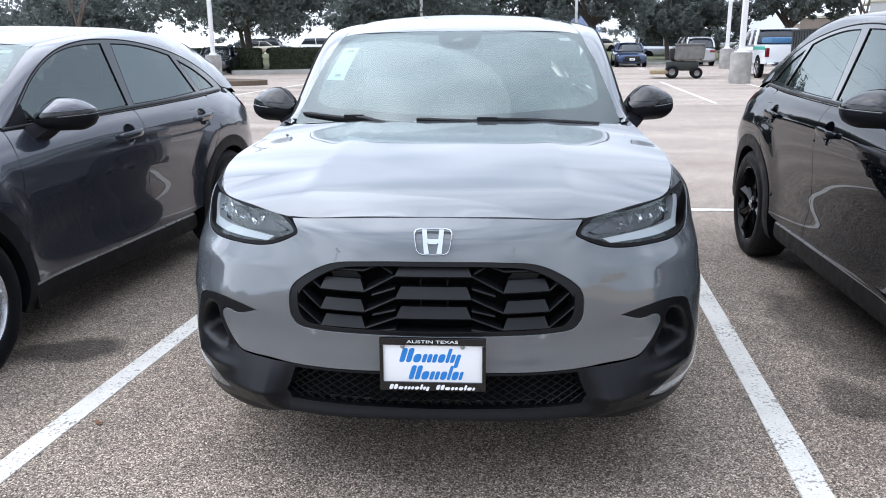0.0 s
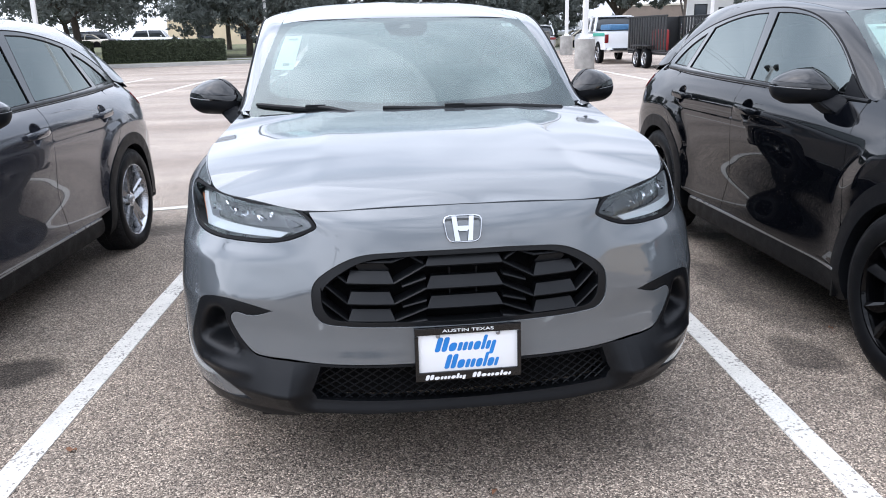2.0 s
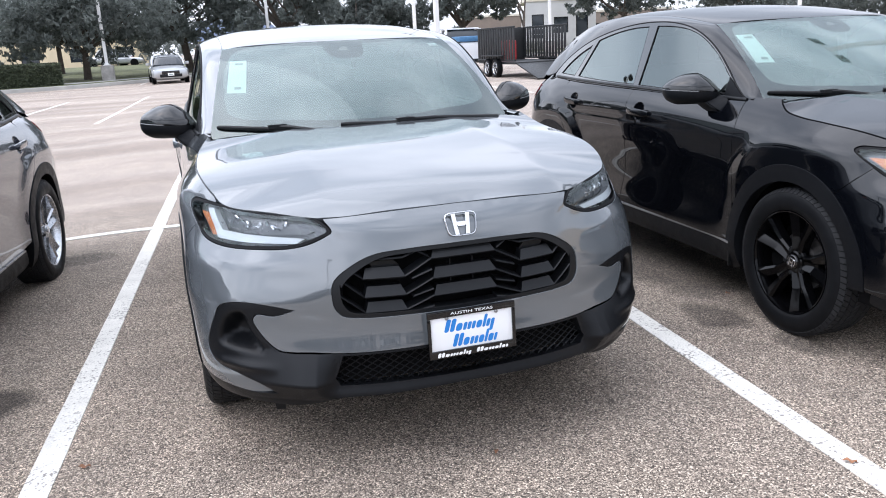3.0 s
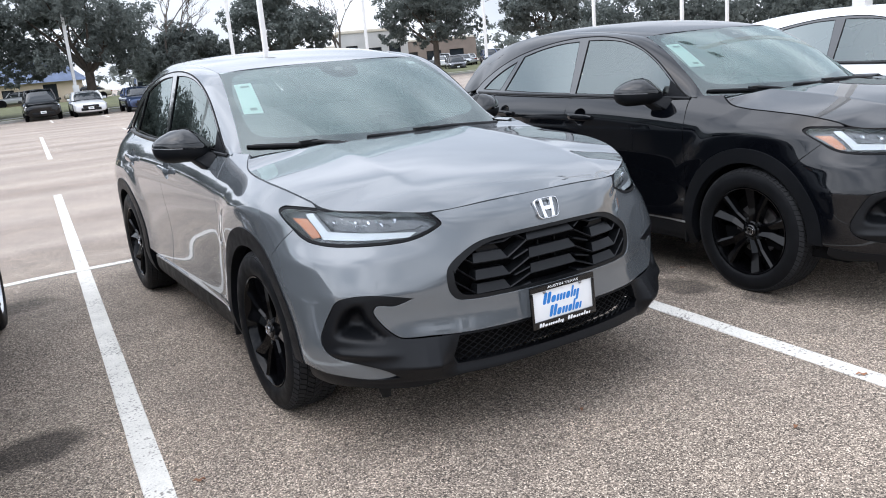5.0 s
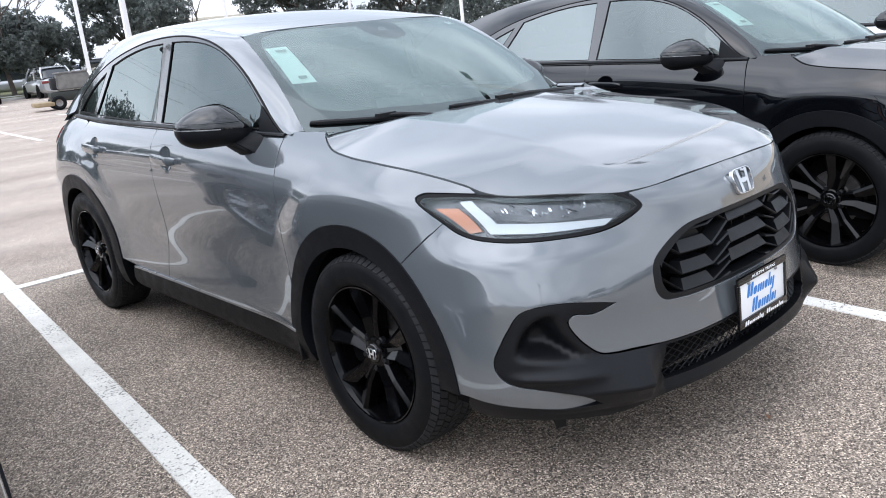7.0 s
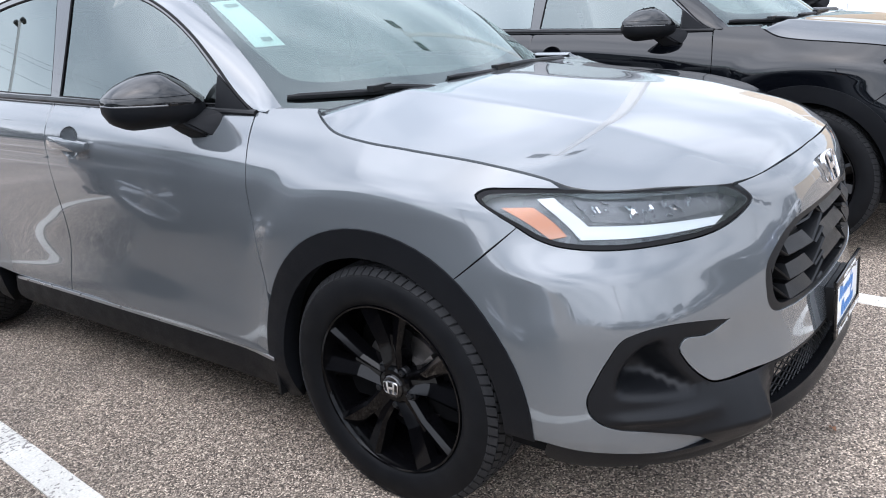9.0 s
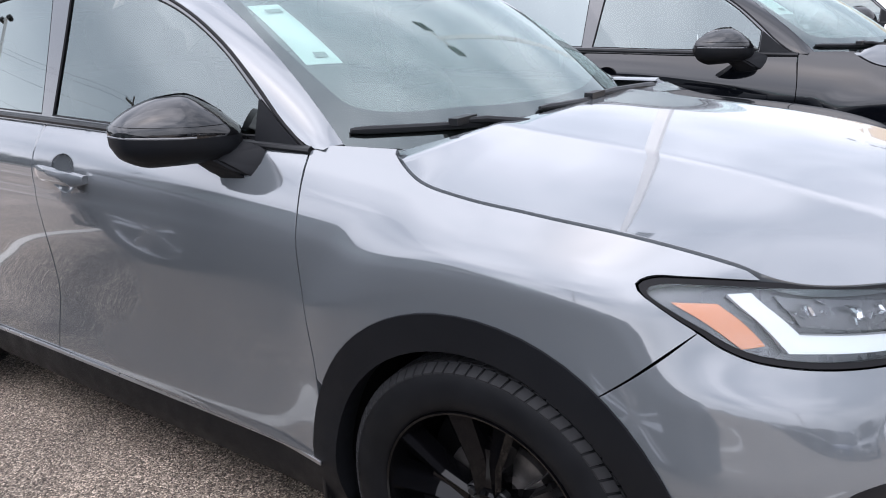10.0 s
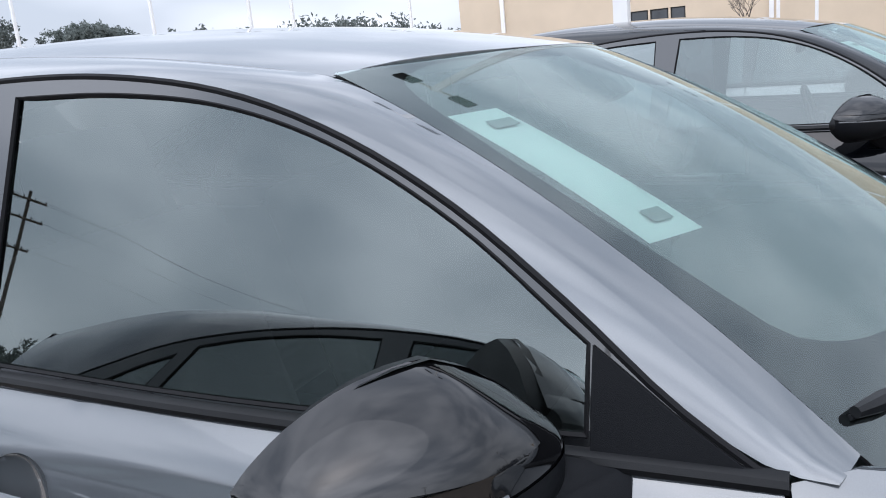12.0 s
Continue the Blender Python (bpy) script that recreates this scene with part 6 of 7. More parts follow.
# far belt of trees all round
rngb = random.Random(5)
lobes = []
for k in range(150):
    a = 2 * math.pi * k / 150 + rngb.uniform(-.01, .01)
    R = rngb.uniform(120, 165)
    if 60 < math.degrees(a) % 360 < 110 and rngb.random() < .35:
        continue
    h = rngb.uniform(3, 7) * (.45 if 334 < math.degrees(a) % 360 < 354 else 1)
    lobes.append((R * math.sin(a), R * math.cos(a), h * .55, h))
v, f = leaf_cloud(lobes, 70000, .5, rngb)
tagged(obj("far_trees", mesh_of("far_trees", v, f, False), None, "", leaf_olive), "distant belt of dull green trees", "trees", kind="stuff")
rngc = random.Random(8)
lobes = [(58 + k * 3.2 + rngc.uniform(-1, 1), 62 - k * 2.4 + rngc.uniform(-2, 2), rngc.uniform(3, 4.6), rngc.uniform(3.4, 5.0)) for k in range(9)]
v, f = leaf_cloud(lobes, 30000, .28, rngc)
tagged(obj("tree_belt", mesh_of("tree_belt", v, f, False), None, "", leaf_dark), "dense belt of dark trees beside the far building", "trees", kind="stuff")


def make_hedge(x0, y0, x1, y1, h, w, seed):
    rng = random.Random(seed)
    L = math.hypot(x1 - x0, y1 - y0)
    ang = math.degrees(math.atan2(y1 - y0, x1 - x0))
    hedge = thing("hedge", pose(x0, y0, .1, 0, 0, ang), "clipped dark green box hedge", "hedge", "hedges")
    part("core", box(L / 2, 0, h * .48, L - .1, w - .15, h * .92, .08), hedge_mat, hedge)
    v, f = [], []
    for _ in range(int(900 * L)):
        side = rng.random()
        x = rng.uniform(0, L)
        if side < .45:
            p = Vector((x, -w / 2 + rng.uniform(-.05, .05), rng.uniform(0, h)))
        elif side < .85:
            p = Vector((x, rng.uniform(-w / 2, w / 2), h + rng.uniform(-.05, .05)))
        else:
            p = Vector((rng.choice((0, L)) + rng.uniform(-.05, .05), rng.uniform(-w / 2, w / 2), rng.uniform(0, h)))
        a = Vector((rng.uniform(-1, 1), rng.uniform(-1, 1), rng.uniform(-1, 1))).normalized() * .07
        b = a.orthogonal().normalized() * .04
        k = len(v)
        v += [p - a, p + b, p + a, p - b]
        f.append((k, k + 1, k + 2, k + 3))
    obj("foliage", mesh_of("foliage", v, f, False), hedge, "small hedge leaves", hedge_mat)


make_hedge(-27, 42.2, -13.2, 42.8, 1.15, 1.1, 3)
make_hedge(-12.6, 42.9, -6.6, 44.6, 1.15, 1.1, 4)


# ---- light poles ----
def make_light_pole(x, y, height=8.6, base=1.05, turn=0.0, thick=.085, box_on=False):
    pole = thing("light_pole", pose(x, y, float(rise(x, y)), 0, 0, turn), "white parking-lot light pole on a round concrete base", "light pole", "parking-lot light poles")
    bm = bmesh.new()
    add_lathe(bm, [(.36, -.1), (.36, base - .05), (.34, base), (.001, base)], 24, pose(0, 0, 0, 0, -90, 0))
    part("base", bm, stained, pole, "stained grey concrete base", 40)
    bm = bmesh.new()
    add_box(bm, 0, 0, base + .015, .42, .42, .03, .006)
    add_box(bm, 0, 0, base + .06, .26, .26, .08, .02)
    part("foot_plate", bm, pole_paint, pole)
    bm = bmesh.new()
    add_box(bm, 0, 0, (height + base) / 2, thick * 2, thick * 2, height - base, .015)
    part("mast", bm, pole_paint, pole, "square white mast")
    bm = bmesh.new()
    add_box(bm, 0, 0, height - .06, .06, 1.0, .06, .01)
    part("arm", bm, pole_paint, pole)
    for s in (-1, 1):
        bm = bmesh.new()
        add_hull(bm, [(sx * .17, s * (.62 + sy * .24), height - .05 + z) for sx in (-1, 1) for sy in (-1, 1) for z in (-.05, .02)] + [(sx * .11, s * (.62 + sy * .17), height + .04) for sx in (-1, 1) for sy in (-1, 1)])
        part("lamp_head", bm, M["trim"], pole, "dark flat lamp head", 30)
    if box_on:
        part("junction_box", box(0, -.14, base + .55, .34, .18, .42, .02), pole_paint, pole, "white junction box")
    return pole


for x, y, bx in ((8.0, 3.6, False), (8.6, 26.5, False), (12.6, 42.8, False), (-4.4, 47.2, False), (-12.9, 34.5, False), (5.2, 50.8, True), (23.4, 47.4, False), (33, 47, False), (36, 38.6, False), (37, 32, False), (-19.5, 3.2, False), (-18, -22, False), (9, -22, False), (40.5, 31.5, False), (44.6, 4.0, False), (45, 2.2, False), (47, 26.7, False)):
    make_light_pole(x, y, 8.2 if (x, y) == (8.0, 3.6) else 9.2, turn=0, box_on=bx)


# ---- power line over the road to the north-west ----
wood = material("weathered_pole_timber", (.11, .09, .072), .9, grain=.25, grain_scale=30, blotch=.2, blotch_scale=2, bump=.4, bump_scale=40, bump_size=.01)


def make_utility_pole(x, y, turn):
    pole = thing("utility_pole", pose(x, y, 0, 0, 0, turn), "weathered timber utility pole with three cross arms", "utility pole", "utility poles")
    bm = bmesh.new()
    add_tube(bm, [(0, 0, -.3), (0, 0, 6), (0, 0, 15.5)], [.20, .17, .12], 10)
    part("shaft", bm, wood, pole)
    for z, w in ((14.9, 2.6), (13.6, 2.6), (11.6, 1.6)):
        arm = part("cross_arm", box(0, -.16, z, w, .11, .13, .01), wood, pole)
        for u in (-.46, -.16, .16, .46):
            bm = bmesh.new()
            add_lathe(bm, [(.02, 0), (.06, .03), (.035, .07), (.06, .11), (.03, .16), (.001, .17)], 10, Matrix.Translation((u * w, -.16, z + .06)) @ pose(0, 0, 0, 0, -90, 0))
            part("insulator", bm, M["lamp_grey"], arm)
    return pole


POLES = ((-35.2, 51.4), (-68.0, 36.0), (4.0, 104.0))
for x, y in POLES:
    make_utility_pole(x, y, 25)
bm = bmesh.new()
for a, b in ((POLES[1], POLES[0]), (POLES[0], POLES[2])):
    for z in (15.1, 13.8, 11.8):
        for off in ((-1.1, 1.1) if z > 14 else (0.0,)):
            pts = []
            for k in range(17):
                t = k / 16
                pts.append((a[0] + (b[0] - a[0]) * t + off * .9, a[1] + (b[1] - a[1]) * t + off * .4, z - 4 * .7 * t * (1 - t)))
            add_tube(bm, pts, .007, 4)
cables = part("power_lines", bm, M["trim"], None)
tagged(cables, "slack black power lines between timber poles", "cable", kind="stuff")


# ---- far building ----
stucco = material("beige_stucco", (.58, .48, .36), .9, grain=.06, grain_scale=60, blotch=.06, blotch_scale=.4, bump=.2, bump_scale=80)
stucco_light = material("light_stucco", (.66, .60, .50), .9, grain=.05, grain_scale=60, blotch=.05, blotch_scale=.5)
pane_dark = material("dark_window_pane", (.02, .025, .03), .06, coat=.5, blotch=.1)
brick_red = material("weathered_roof", (.10, .13, .20), .8, blotch=.2, blotch_scale=1)


def make_building(name, x, y, turn, length, depth, height, wall, label, windows=(), pilasters=(), roof_mat=None):
    """A plain commercial building; its front runs along local x."""
    b = thing(name, pose(x, y, 0, 0, 0, turn), label, "building")
    bm = bmesh.new()
    outline = np.array([(0, 0), (length, 0), (length, height), (0, height)], float)
    holes = [np.array([(wx, wz), (wx + ww, wz), (wx + ww, wz + wh), (wx, wz + wh)], float) for wx, wz, ww, wh in windows]
    loop = curve_through([(*q, 1) for q in outline], 6.0)
    v2, f2 = fill(loop, 6.0, holes)
    vs = [bm.verts.new((p[0], 0, p[1])) for p in v2]
    for t in f2.tolist():
        bm.faces.new([vs[i] for i in t])
    bmesh.ops.recalc_face_normals(bm, faces=bm.faces)
    bmesh.ops.solidify(bm, geom=bm.faces[:], thickness=.25)
    add_box(bm, length / 2, depth / 2 + .3, height / 2 - .3, length - .6, depth - .3, height - .6)
    part("wall", bm, wall, b, "smooth plastered wall")
    bm = bmesh.new()
    if roof_mat is None:
        add_box(bm, length / 2, depth / 2, height + .05, length + .2, depth + .2, .25, .03)
        part("parapet", bm, stucco_light, b)
    else:
        add_hull(bm, [(-.5, -.6, height), (length + .5, -.6, height), (-.5, depth + .6, height), (length + .5, depth + .6, height), (1, depth / 2, height + depth * .28), (length - 1, depth / 2, height + depth * .28)])
        part("roof", bm, roof_mat, b, "low hipped roof", 20)
    for wx, wz, ww, wh in windows:
        bm = bmesh.new()
        for cx, cz, sx, sz in ((wx + .04, wz + wh / 2, .08, wh), (wx + ww - .04, wz + wh / 2, .08, wh), (wx + ww / 2, wz + .04, ww, .08), (wx + ww / 2, wz + wh - .04, ww, .08)):
            add_box(bm, cx, .10, cz, sx, .10, sz)
        w = part("window", bm, M["trim"], b, "dark framed window")
        part("pane", box(wx + ww / 2, .12, wz + wh / 2, ww - .1, .02, wh - .1), pane_dark, w)
    for px in pilasters:
        part("downpipe", box(px, -.12, height / 2, .3, .2, height, .02), pole_paint, b, "white vertical pipe")
    return b


make_building("commercial_building", 57.0, 27.6, -90, 75, 30, 8.5, stucco, "beige stucco commercial building with dark windows", [(13.2, 2.1, 1.25, 1.75), (14.6, 2.1, 1.25, 1.75), (16.0, 2.1, 1.0, 1.75), (30, 2.1, 1.25, 1.75), (31.4, 2.1, 1.25, 1.75), (45, 2.1, 1.25, 1.75), (46.4, 2.1, 1.25, 1.75)], (3.6, 22.5, 40, 55))
make_building("blue_roofed_building", 2.0, 88, 4, 9, 8, 2.6, stucco, "small tan building with a blue hipped roof", [(1.4, .9, 1.1, 1.2), (5.2, .3, 1.3, 2.1)], (), brick_red)
make_building("low_brick_building", 34, 92, -12, 26, 10, 4.0, material("brown_brick", (.24, .19, .155), .9, grain=.15, grain_scale=25, blotch=.1, blotch_scale=.8), "long low building behind the trees", [(3 + 3.2 * k, 1.0, 2.0, 1.6) for k in range(7)])
make_building("yellow_warehouse", -24, 118, 3, 20, 14, 3.8, material("yellow_stucco", (.58, .50, .34), .9, blotch=.08, blotch_scale=.5), "long low yellow-tan warehouse far behind the lawn", [(4 + 6 * k, 1.0, 2.2, 1.8) for k in range(3)])
office = make_building("office_building", 30, 66, -20, 6.4, 9, 4.5, material("white_board_wall", (.55, .54, .52), .9, blotch=.1, blotch_scale=.5), "small white raised office with dark doorways and a railed stair", [(.6, 1.2, 1.1, 2.1), (2.6, 1.6, 1.3, 1.4), (4.6, 1.2, 1.1, 2.1)])
part("landing", box(1.6, -1.0, 1.05, 3.4, 1.6, .12, .01), pole_paint, office, "white landing")
for k in range(6):
    part("stair_step", box(-.35 - .28 * k, -1.0, .90 - .17 * k, .30, 1.5, .05), pole_paint, office)
for k in range(10):
    zk = 1.05 if k > 4 else 1.05 - .17 * (5 - k) * 1.1
    part("rail_post", box(-1.75 + .5 * k, -1.8, zk + .5, .05, .05, 1.0), pole_paint, office)
for z0 in (.98, .5):
    bm = bmesh.new()
    add_tube(bm, [(-1.75, -1.8, .12 + z0), (.5, -1.8, 1.05 + z0), (3.1, -1.8, 1.05 + z0)], .03, 6)
    part("hand_rail", bm, pole_paint, office)


# ---- parked vehicles farther off ----
def loft(bm, sections):
    """Skins rounded rings set one behind another."""
    rings = []
    for pts in sections:
        rings.append([bm.verts.new(p) for p in pts])
    n = len(rings[0])
    for a, b in zip(rings[:-1], rings[1:]):
        for k in range(n):
            bm.faces.new((a[k], a[(k + 1) % n], b[(k + 1) % n], b[k]))
    bm.faces.new(rings[0])
    bm.faces.new(rings[-1])


def hoop(y, w, z0, z1, e=4.5, n=24, dy=0.0):
    pts = []
    for k in range(n):
        t = 2 * math.pi * k / n
        c, s = math.cos(t), math.sin(t)
        q = (abs(c) ** e + abs(s) ** e) ** (-1 / e)
        pts.append((w * c * q, y, (z0 + z1) / 2 + (z1 - z0) / 2 * s * q))
    return pts


def far_wheel(car, x, y, r, rim_mat):
    w = new("wheel")
    w.parent = car
    w.matrix_local = Matrix.Translation((x, y, r)) @ (pose(0, 0, 0) if x > 0 else pose(0, 0, 0, 0, 0, 180))
    bm = bmesh.new()
    add_lathe(bm, [(r * .66, .09), (r * .80, .11), (r * .95, .10), (r, .06), (r, -.06), (r * .95, -.1), (r * .6, -.1)], 28)
    part("tyre", bm, M["tyre"], w)
    bm = bmesh.new()
    add_lathe(bm, [(r * .68, .085), (r * .66, .10), (r * .60, .06)], 28)
    for k in range(5):
        add_box(bm, 0, 0, 0, .03, r * .12, r * .6, .004, Matrix.Rotation(2 * math.pi * k / 5, 4, "X") @ Matrix.Translation((.075, 0, r * .33)), 1)
    add_lathe(bm, [(r * .16, .06), (r * .15, .095), (.001, .1)], 16)
    part("rim", bm, rim_mat, w)
    bm = bmesh.new()
    add_lathe(bm, [(.001, .02), (r * .64, .02), (r * .64, -.02)], 20)
    part("hub", bm, M["dark"], w)


def make_far_car(m, coat, label, kind="sedan", name="sedan"):
    """A parked car seen from afar, nose at y = 0."""
    spec = dict(sedan=(4.6, .90, 1.42, .92, 1.28, 3.95, 1.75, 3.25, .33), suv=(4.8, .95, 1.75, 1.06, 1.22, 4.65, 1.75, 4.25, .37), van=(5.6, .98, 2.2, 1.15, .75, 5.5, 1.5, 5.35, .36))[kind]
    L, W, H, belt, y_ws, y_end, y_r0, y_r1, wr = spec
    car = thing(name, m, label, "car", "cars parked farther off")
    bm = bmesh.new()
    hood_z = belt - .06
    loft(bm, [hoop(.0, W * .78, .30, hood_z - .22), hoop(.06, W * .90, .24, hood_z - .14), hoop(.35, W, .20, hood_z - .05), hoop(y_ws, W, .20, hood_z + .04), hoop(L * .5, W * 1.01, .20, belt), hoop(y_end - .1, W, .22, belt + .03), hoop(L - .12, W * .95, .26, belt + .01), hoop(L, W * .84, .36, belt - .08)])
    part("body", bm, coat, car, "painted body")
    bm = bmesh.new()
    loft(bm, [hoop(y_ws, W * .86, belt - .15, belt + .02, 6), hoop((y_ws + y_r0) / 2, W * .80, belt - .15, (belt + H) / 2 + .06, 5), hoop(y_r0, W * .70, belt - .15, H - .03, 5), hoop((y_r0 + y_r1) / 2, W * .71, belt - .15, H - .01, 5), hoop(y_r1, W * .69, belt - .15, H - .06, 5), hoop(y_end, W * .80, belt - .15, belt + .06, 6)])
    part("glasshouse", bm, pane_dark, car, "dark glass")
    bm = bmesh.new()
    rows = []
    for y, z in ((y_r0 - .12, H - .09), (y_r0 + .05, H - .015), ((y_r0 + y_r1) / 2, H + .012), (y_r1, H - .03), (y_r1 + .15, H - .10)):
        rows.append([bm.verts.new((W * u * .69, y, z - .05 * abs(u) ** 3)) for u in np.linspace(-1, 1, 9)])
    for a, b in zip(rows[:-1], rows[1:]):
        for k in range(8):
            bm.faces.new((a[k], a[k + 1], b[k + 1], b[k]))
    bmesh.ops.solidify(bm, geom=bm.faces[:], thickness=.03)
    part("roof", bm, coat, car)
    for s in (-1, 1):
        for q0, q1 in (((s * W * .88, y_ws, belt), (s * W * .70, y_r0 - .05, H - .05)), ((s * W * .84, (y_r0 + y_r1) / 2 - .05, belt), (s * W * .71, (y_r0 + y_r1) / 2 + .05, H - .03)), ((s * W * .84, y_end, belt + .03), (s * W * .69, y_r1, H - .06))):
            bm = bmesh.new()
            add_tube(bm, [q0, tuple((Vector(q0) + Vector(q1)) / 2 + Vector((s * .04, 0, .02))), q1], .05, 6)
            part("pillar", bm, coat, car)
        for y in (.86, L - .95):
            far_wheel(car, s * (W - .10), y, wr, M["alloy"])
        bm = bmesh.new()
        add_hull(bm, [(s * W * a, y, z) for a, y, z in ((.55, .03, hood_z - .30), (.92, .16, hood_z - .27), (.97, .42, hood_z - .16), (.60, .06, hood_z - .20), (.9, .24, hood_z - .15))])
        part("headlight", bm, M["lamp_silver"], car, "clear headlight")
        part("tail_lamp", box(s * W * .74, L - .03, belt - .18, W * .38, .12, .16, .03), M["tail_red"], car, "red tail lamp")
        bm = bmesh.new()
        add_box(bm, s * (W + .08), y_ws + .45, belt + .06, .20, .10, .14, .04)
        part("door_mirror", bm, coat, car)
        for y in (.86, L - .95):
            # flat dark disc in place of the shaded hollow round the wheel
            bm = bmesh.new()
            add_lathe(bm, [(wr + .06, .012), (wr + .05, .02), (.001, .02)], 24, Matrix.Translation((s * (W - .015), y, wr)) @ (pose(0, 0, 0) if s > 0 else pose(0, 0, 0, 0, 0, 180)))
            part("wheel_arch", bm, M["dark"], car)
    part("grille", box(0, .01, hood_z - .30, W * .95, .06, .16, .02), M["gloss_black"], car, "dark grille")
    part("lower_intake", box(0, .02, .40, W * 1.2, .08, .16, .03), M["trim"], car)
    part("plate", box(0, -.02, .46, .3, .02, .14, .004), M["white"], car, "white plate")
    part("number_bar", box(0, -.032, .46, .2, .004, .05), M["print_grey"], car)
    return car


for x, y, rot, coat, lb, kd, nm in ((2.9, 47.6, -3, "black_paint", "dark sport utility vehicle parked nose-in at the kerb", "suv", "suv"), (5.35, 47.2, -3, "white_paint", "white sedan with a dark grille", "sedan", "sedan"), (8.15, 46.4, -3, "blue_paint", "blue metallic sedan parked at the kerb", "sedan", "sedan"),
                              (12.6, 52.5, 178, "silver_paint", "silver sport utility vehicle seen from behind", "suv", "suv"), (-1.0, 40.6, 4, "silver_paint", "silver sedan on the far side of the lot", "sedan", "sedan"), (-14.8, 39.2, 5, "dark_paint", "dark car by the hedge", "sedan", "sedan"),
                              (20.5, 56.5, 95, "beige_paint", "beige sedan beyond the lawn", "sedan", "sedan"), (17.5, 68, 90, "silver_paint", "grey delivery van beyond the trees", "van", "van"), (27, 70, 90, "white_paint", "white delivery van beyond the trees", "van", "van"),
                              (42.5, 70.5, -25, "black_paint", "black sedan in the far lot", "sedan", "sedan"), (46.5, 71.5, -25, "dark_paint", "dark grey sport utility vehicle in the far lot", "suv", "suv")):
    make_far_car(pose(x, y, 0, 0, 0, rot), M[coat], lb, kd, nm)
# unseen row across the aisle, added to darken the front bumper's reflections
for k in range(11):
    c = ("white_paint", "black_paint", "silver_paint", "dark_paint", "blue_paint")[(k * 3) % 5]
    make_far_car(pose(-14.5 + 2.72 * k, -11.5 + .08 * k, 0, 0, 0, 176), M[c], c.split("_")[0] + " car parked across the aisle", "suv" if k % 3 else "sedan", "parked_car")
rngd = random.Random(21)
shades = ["black_paint", "silver_paint", "white_paint", "dark_paint", "silver_paint", "blue_paint", "beige_paint"]
for k in range(26):
    x = 30 + k * 2.9 - (k // 13) * 36
    y = (84 if k < 13 else 93) - .55 * (x - 30)
    c = rngd.choice(shades)
    make_far_car(pose(x + 6, y + 6, .4, 0, 0, -28 + rngd.choice((0, 180))), M[c], c.split("_")[0] + " car in the distant lot", rngd.choice(("sedan", "suv")), "parked_car")
for k in range(14):
    c = rngd.choice(shades)
    make_far_car(pose(-42 + k * 6.4 + rngd.uniform(-.5, .5), 88 + rngd.uniform(-1, 1), .5, 0, 0, rngd.choice((90, -90))), M[c], c.split("_")[0] + " car on the road behind the lawn", rngd.choice(("sedan", "suv")), "parked_car")


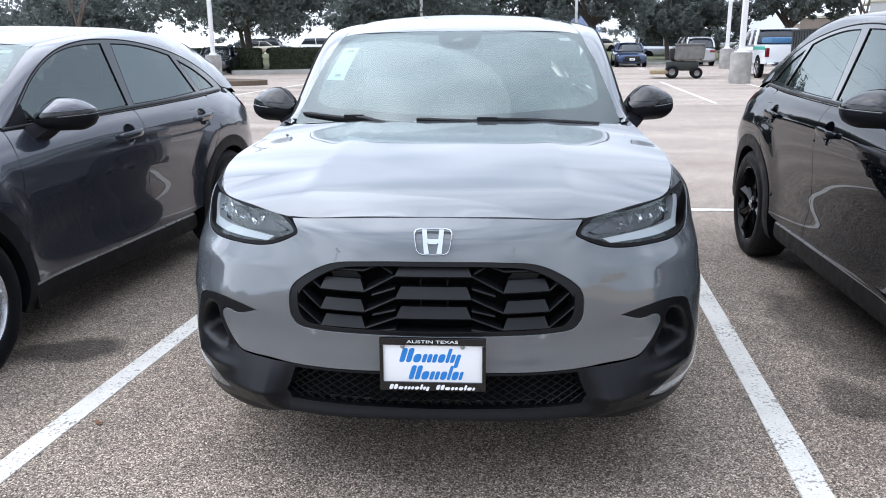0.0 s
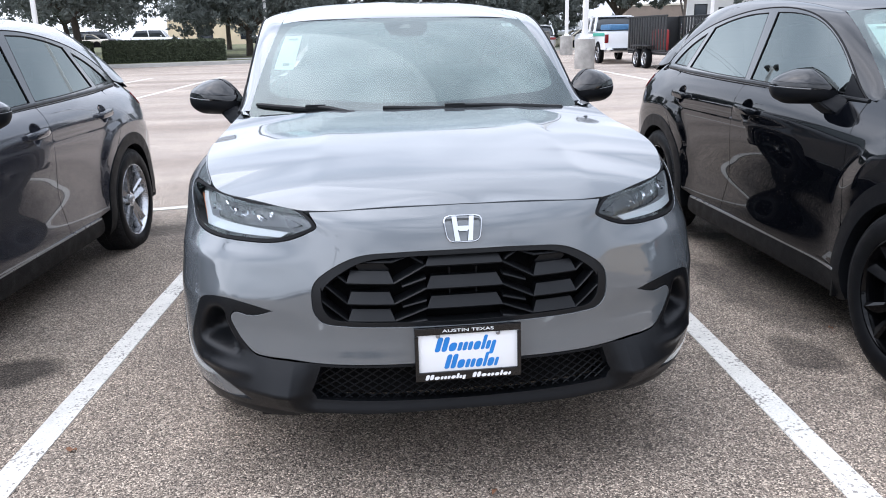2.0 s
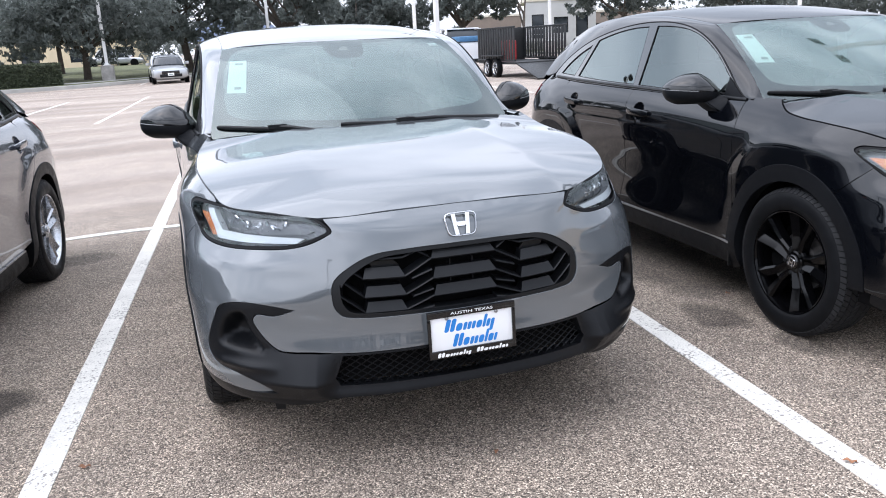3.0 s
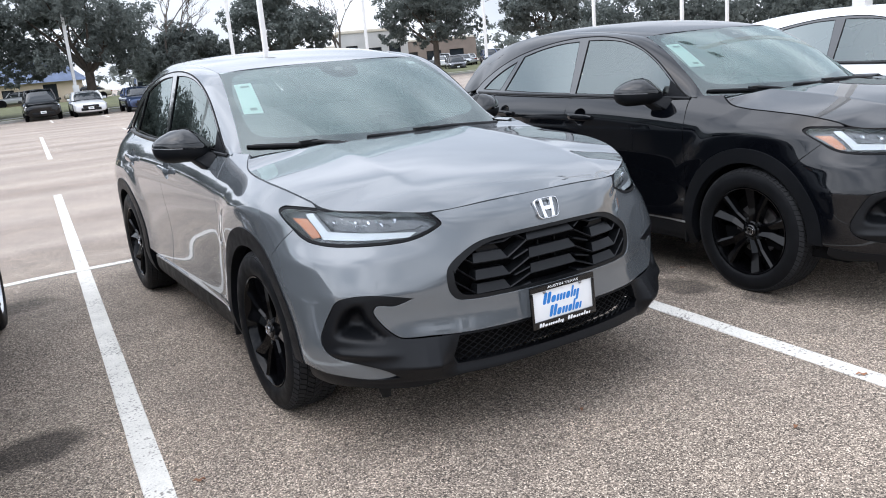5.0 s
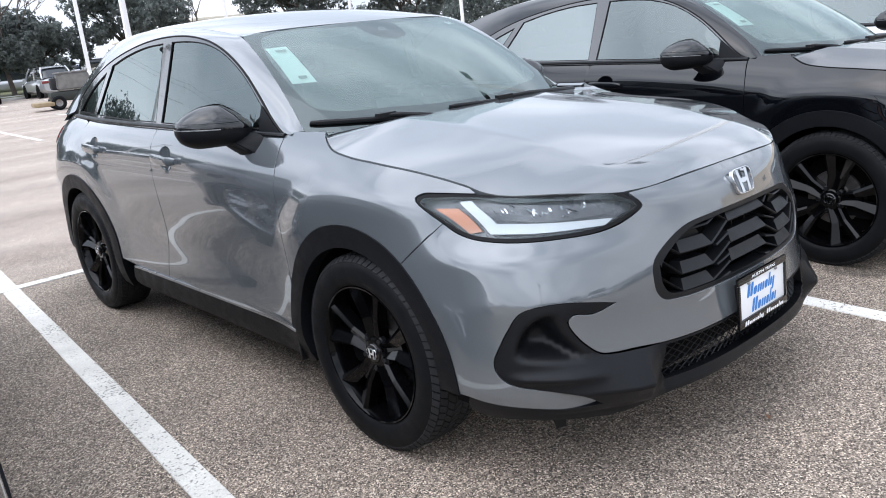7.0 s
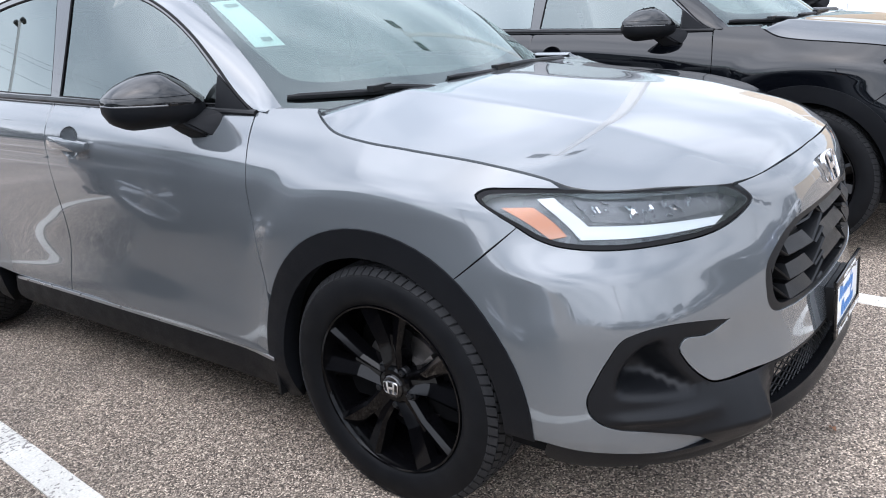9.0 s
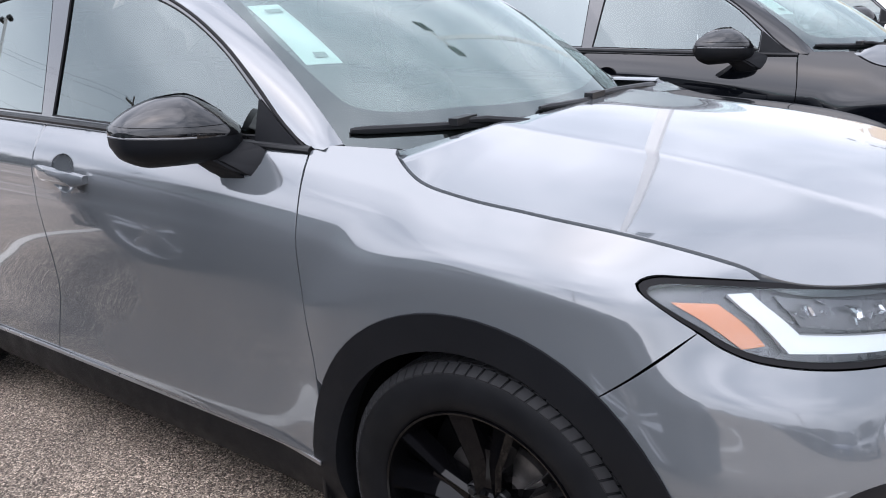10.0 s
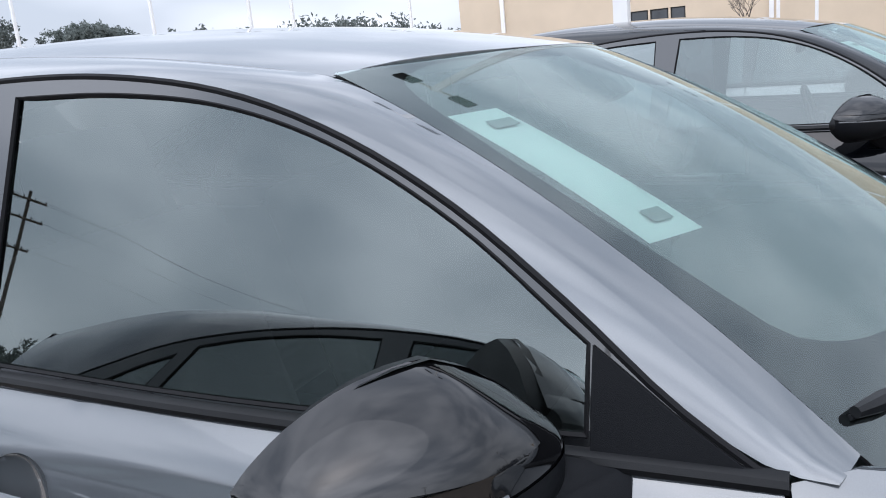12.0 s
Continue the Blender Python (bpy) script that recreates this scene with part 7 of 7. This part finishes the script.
def make_pickup(m):
    """A white work pickup with a green stripe on its bed."""
    car = thing("pickup_truck", m, "white work pickup with a green stripe", "truck", "")
    W = 1.0
    bm = bmesh.new()
    loft(bm, [hoop(0, W * .9, .45, 1.12, 6), hoop(.12, W * .97, .42, 1.22, 6), hoop(1.3, W, .42, 1.28, 6), hoop(1.45, W, .42, 1.25, 6), hoop(3.55, W, .42, 1.25, 6)])
    part("cab_body", bm, M["white_paint"], car, "white painted cab")
    bm = bmesh.new()
    loft(bm, [hoop(1.25, W * .9, 1.1, 1.28, 6), hoop(1.7, W * .84, 1.1, 1.72, 5), hoop(2.05, W * .78, 1.1, 1.88, 5), hoop(3.35, W * .78, 1.1, 1.88, 5), hoop(3.55, W * .82, 1.1, 1.6, 6), hoop(3.6, W * .84, 1.1, 1.3, 6)])
    part("cab_glass", bm, pane_dark, car, "dark cab glass")
    bm = bmesh.new()
    add_box(bm, 0, 2.7, 1.90, W * 1.5, 1.5, .06, .03)
    part("cab_roof", bm, M["white_paint"], car)
    for s in (-1, 1):
        for y0, y1 in ((1.3, 2.0), (2.62, 2.68), (3.55, 3.45)):
            bm = bmesh.new()
            add_tube(bm, [(s * W * .88, y0, 1.25), (s * W * .77, y1, 1.88)], .06, 6)
            part("cab_pillar", bm, M["white_paint"], car)
    bm = bmesh.new()
    for s in (-1, 1):
        add_box(bm, s * .94, 4.7, .92, .10, 2.05, .72, .03)
    add_box(bm, 0, 5.72, .92, 1.9, .08, .70, .02)
    add_box(bm, 0, 4.7, .66, 1.85, 2.05, .08)
    add_box(bm, 0, 3.72, .95, 1.9, .06, .7)
    part("bed", bm, M["white_paint"], car, "white pickup bed")
    stripe = material("green_stripe", (.05, .36, .27), .4, blotch=.05)
    for s in (-1, 1):
        part("stripe", box(s * .993, 4.7, 1.16, .012, 1.9, .13, .003), stripe, car, "teal green stripe")
        part("tail_lamp", box(s * .93, 5.755, 1.0, .16, .04, .34, .01), M["tail_red"], car, "red tail lamp")
        bm = bmesh.new()
        add_lathe(bm, [(.10, 0), (.10, .006), (.001, .006)], 20, Matrix.Translation((s * .998, 2.2, .92)) @ (pose(0, 0, 0) if s > 0 else pose(0, 0, 0, 0, 0, 180)))
        part("door_emblem", bm, stripe, car, "round green door emblem")
        for y in (.95, 4.65):
            far_wheel(car, s * .92, y, .40, M["alloy"])
            # the arch's shaded hollow, drawn as a flat dark disc
            bm = bmesh.new()
            add_lathe(bm, [(.48, .012), (.47, .02), (.001, .02)], 24, Matrix.Translation((s * .985, y, .42)) @ (pose(0, 0, 0) if s > 0 else pose(0, 0, 0, 0, 0, 180)))
            part("wheel_arch", bm, M["dark"], car)
        part("headlight", box(s * .75, .02, .98, .36, .08, .22, .02), M["lamp_silver"], car)
    part("rear_bumper", box(0, 5.82, .55, 1.9, .16, .18, .03), M["chrome"], car, "chrome rear bumper")
    blue_tarp = material("blue_tarp", (.06, .16, .30), .5, blotch=.2, blotch_scale=6)
    bm = box(0, 4.8, 1.45, 1.5, 1.6, .22, .06)
    part("load", bm, blue_tarp, car, "blue covered load")
    return car


make_pickup(pose(11.8, 35.3, 0, 0, 0, 176))


def make_trailer(m):
    t = thing("utility_trailer", m, "black landscaping trailer with slatted sides and lowered ramp", "trailer")
    black = material("black_trailer_paint", (.014, .015, .016), .5, blotch=.2, blotch_scale=4, rough_var=.1)
    part("deck", box(0, 1.9, .52, 2.0, 3.8, .08, .01), black, t)
    for s in (-1, 1):
        for z in (.62, 1.78):
            part("rail", box(s * 1.0, 1.9, z, .06, 3.8, .06, .01), black, t)
        for k in range(15):
            part("slat", box(s * 1.0, .1 + k * .257, 1.19, .03, .16, 1.15, .006), black, t)
        for y in (1.5, 2.35):
            far_wheel(t, s * 1.13, y, .34, M["alloy"])
        part("mudguard", box(s * 1.13, 1.92, .78, .26, 1.8, .04, .015), black, t)
    part("front_wall", box(0, 0, 1.17, 2.0, .05, 1.24, .01), black, t)
    bm = box(0, .95, 0, 1.9, 1.9, .05, .01)
    bmesh.ops.transform(bm, matrix=Matrix.Translation((0, 3.8, .5)) @ pose(0, 0, 0, -14, 0, 0), verts=bm.verts)
    part("ramp", bm, black, t, "lowered black mesh ramp")
    bm = bmesh.new()
    add_tube(bm, [(0, 0, .5), (0, -1.2, .5)], .05, 6)
    part("drawbar", bm, black, t)
    red = material("red_machine_paint", (.35, .03, .03), .45, blotch=.15, blotch_scale=6)
    m2 = box(.35, 1.6, .95, .45, .6, .75, .08)
    part("red_machine", m2, red, t, "red garden machine")
    return t


make_trailer(pose(11.75, 27.9, 0, 0, 0, 179))


def make_mower(m):
    g = thing("riding_mower", m, "riding mower with a large grey grass-catcher box", "mower")
    grey_box = material("grey_catcher_fabric", (.17, .165, .155), .85, blotch=.2, blotch_scale=5, bump=.3, bump_scale=60)
    olive = material("dark_green_machine", (.016, .019, .015), .5, blotch=.2, blotch_scale=5)
    tan = material("tan_deck", (.28, .21, .12), .6, blotch=.2, blotch_scale=6)
    bm = bmesh.new()
    add_hull(bm, [(x, y, z) for x, y, z in ((-.40, .05, .70), (.75, .05, .70), (-.36, .95, .70), (.75, .95, .70), (-.36, .0, 1.30), (.80, .0, 1.30), (-.30, .95, 1.30), (.78, .95, 1.30))])
    bmesh.ops.bevel(bm, geom=bm.edges[:], offset=.05, segments=2, affect="EDGES")
    part("catcher_box", bm, grey_box, g, "weathered grey grass-catcher box")
    part("catcher_lid", box(.20, .48, 1.33, 1.12, .95, .05, .02), grey_box, g)
    part("chassis", box(-.05, .5, .48, 1.25, .8, .36, .08), olive, g, "dark green chassis")
    part("seat", box(-.35, .5, .95, .45, .45, .45, .1), M["interior"], g, "black seat")
    part("cutting_deck", box(-.95, .5, .25, .7, 1.3, .16, .05), tan, g, "tan cutting deck")
    for x, y, r in ((.5, -.05, .22), (.5, 1.05, .22), (-.45, -.05, .26), (-.45, 1.05, .26)):
        w = new("wheel")
        w.parent = g
        w.matrix_local = Matrix.Translation((x, y, r)) @ pose(0, 0, 0, 0, 0, 90 if y > .5 else -90)
        bm = bmesh.new()
        add_lathe(bm, [(.1, .07), (r * .8, .09), (r, .06), (r, -.06), (r * .8, -.09), (.1, -.07)], 24)
        part("tyre", bm, M["tyre"], w)
        bm = bmesh.new()
        add_lathe(bm, [(r * .5, .085), (.001, .06)], 16)
        part("rim", bm, M["rust"], w)
    return g


make_mower(pose(7.6, 30.6, 0, 0, 0, -10))

# ---- leaves on the asphalt ----
for i, (x, y) in enumerate(((-1.325, .50), (1.135, -.52), (.08, .01), (.55, -.62), (-.9, -1.2), (1.9, 1.1))):
    rng = random.Random(40 + i)
    bm = bmesh.new()
    n = 10
    L = .024 if i < 2 else .016
    mid = [bm.verts.new((L * (2 * k / n - 1), 0, .004 + .006 * math.sin(3 * k / n))) for k in range(n + 1)]
    for s in (-1, 1):
        edge = [bm.verts.new((L * (2 * k / n - 1), s * .45 * L * math.sin(math.pi * k / n) ** .8 * (1 + .2 * math.sin(k * 2.1)), .009 + .004 * math.sin(k + i))) for k in range(1, n)]
        full = [mid[0], *edge, mid[-1]]
        for k in range(n):
            vs = [mid[k], mid[k + 1], full[k + 1], full[k]]
            vs = list(dict.fromkeys(vs))
            if len(vs) > 2:
                bm.faces.new(vs)
    ob = part("fallen_leaf", bm, dry_leaf, None, "", 60)
    ob.matrix_world = pose(x, y, float(rise(x, y)) + .002, 0, 0, rng.uniform(0, 360))
    tagged(ob, "small curled brown leaf on the asphalt", "leaf", "fallen leaves")
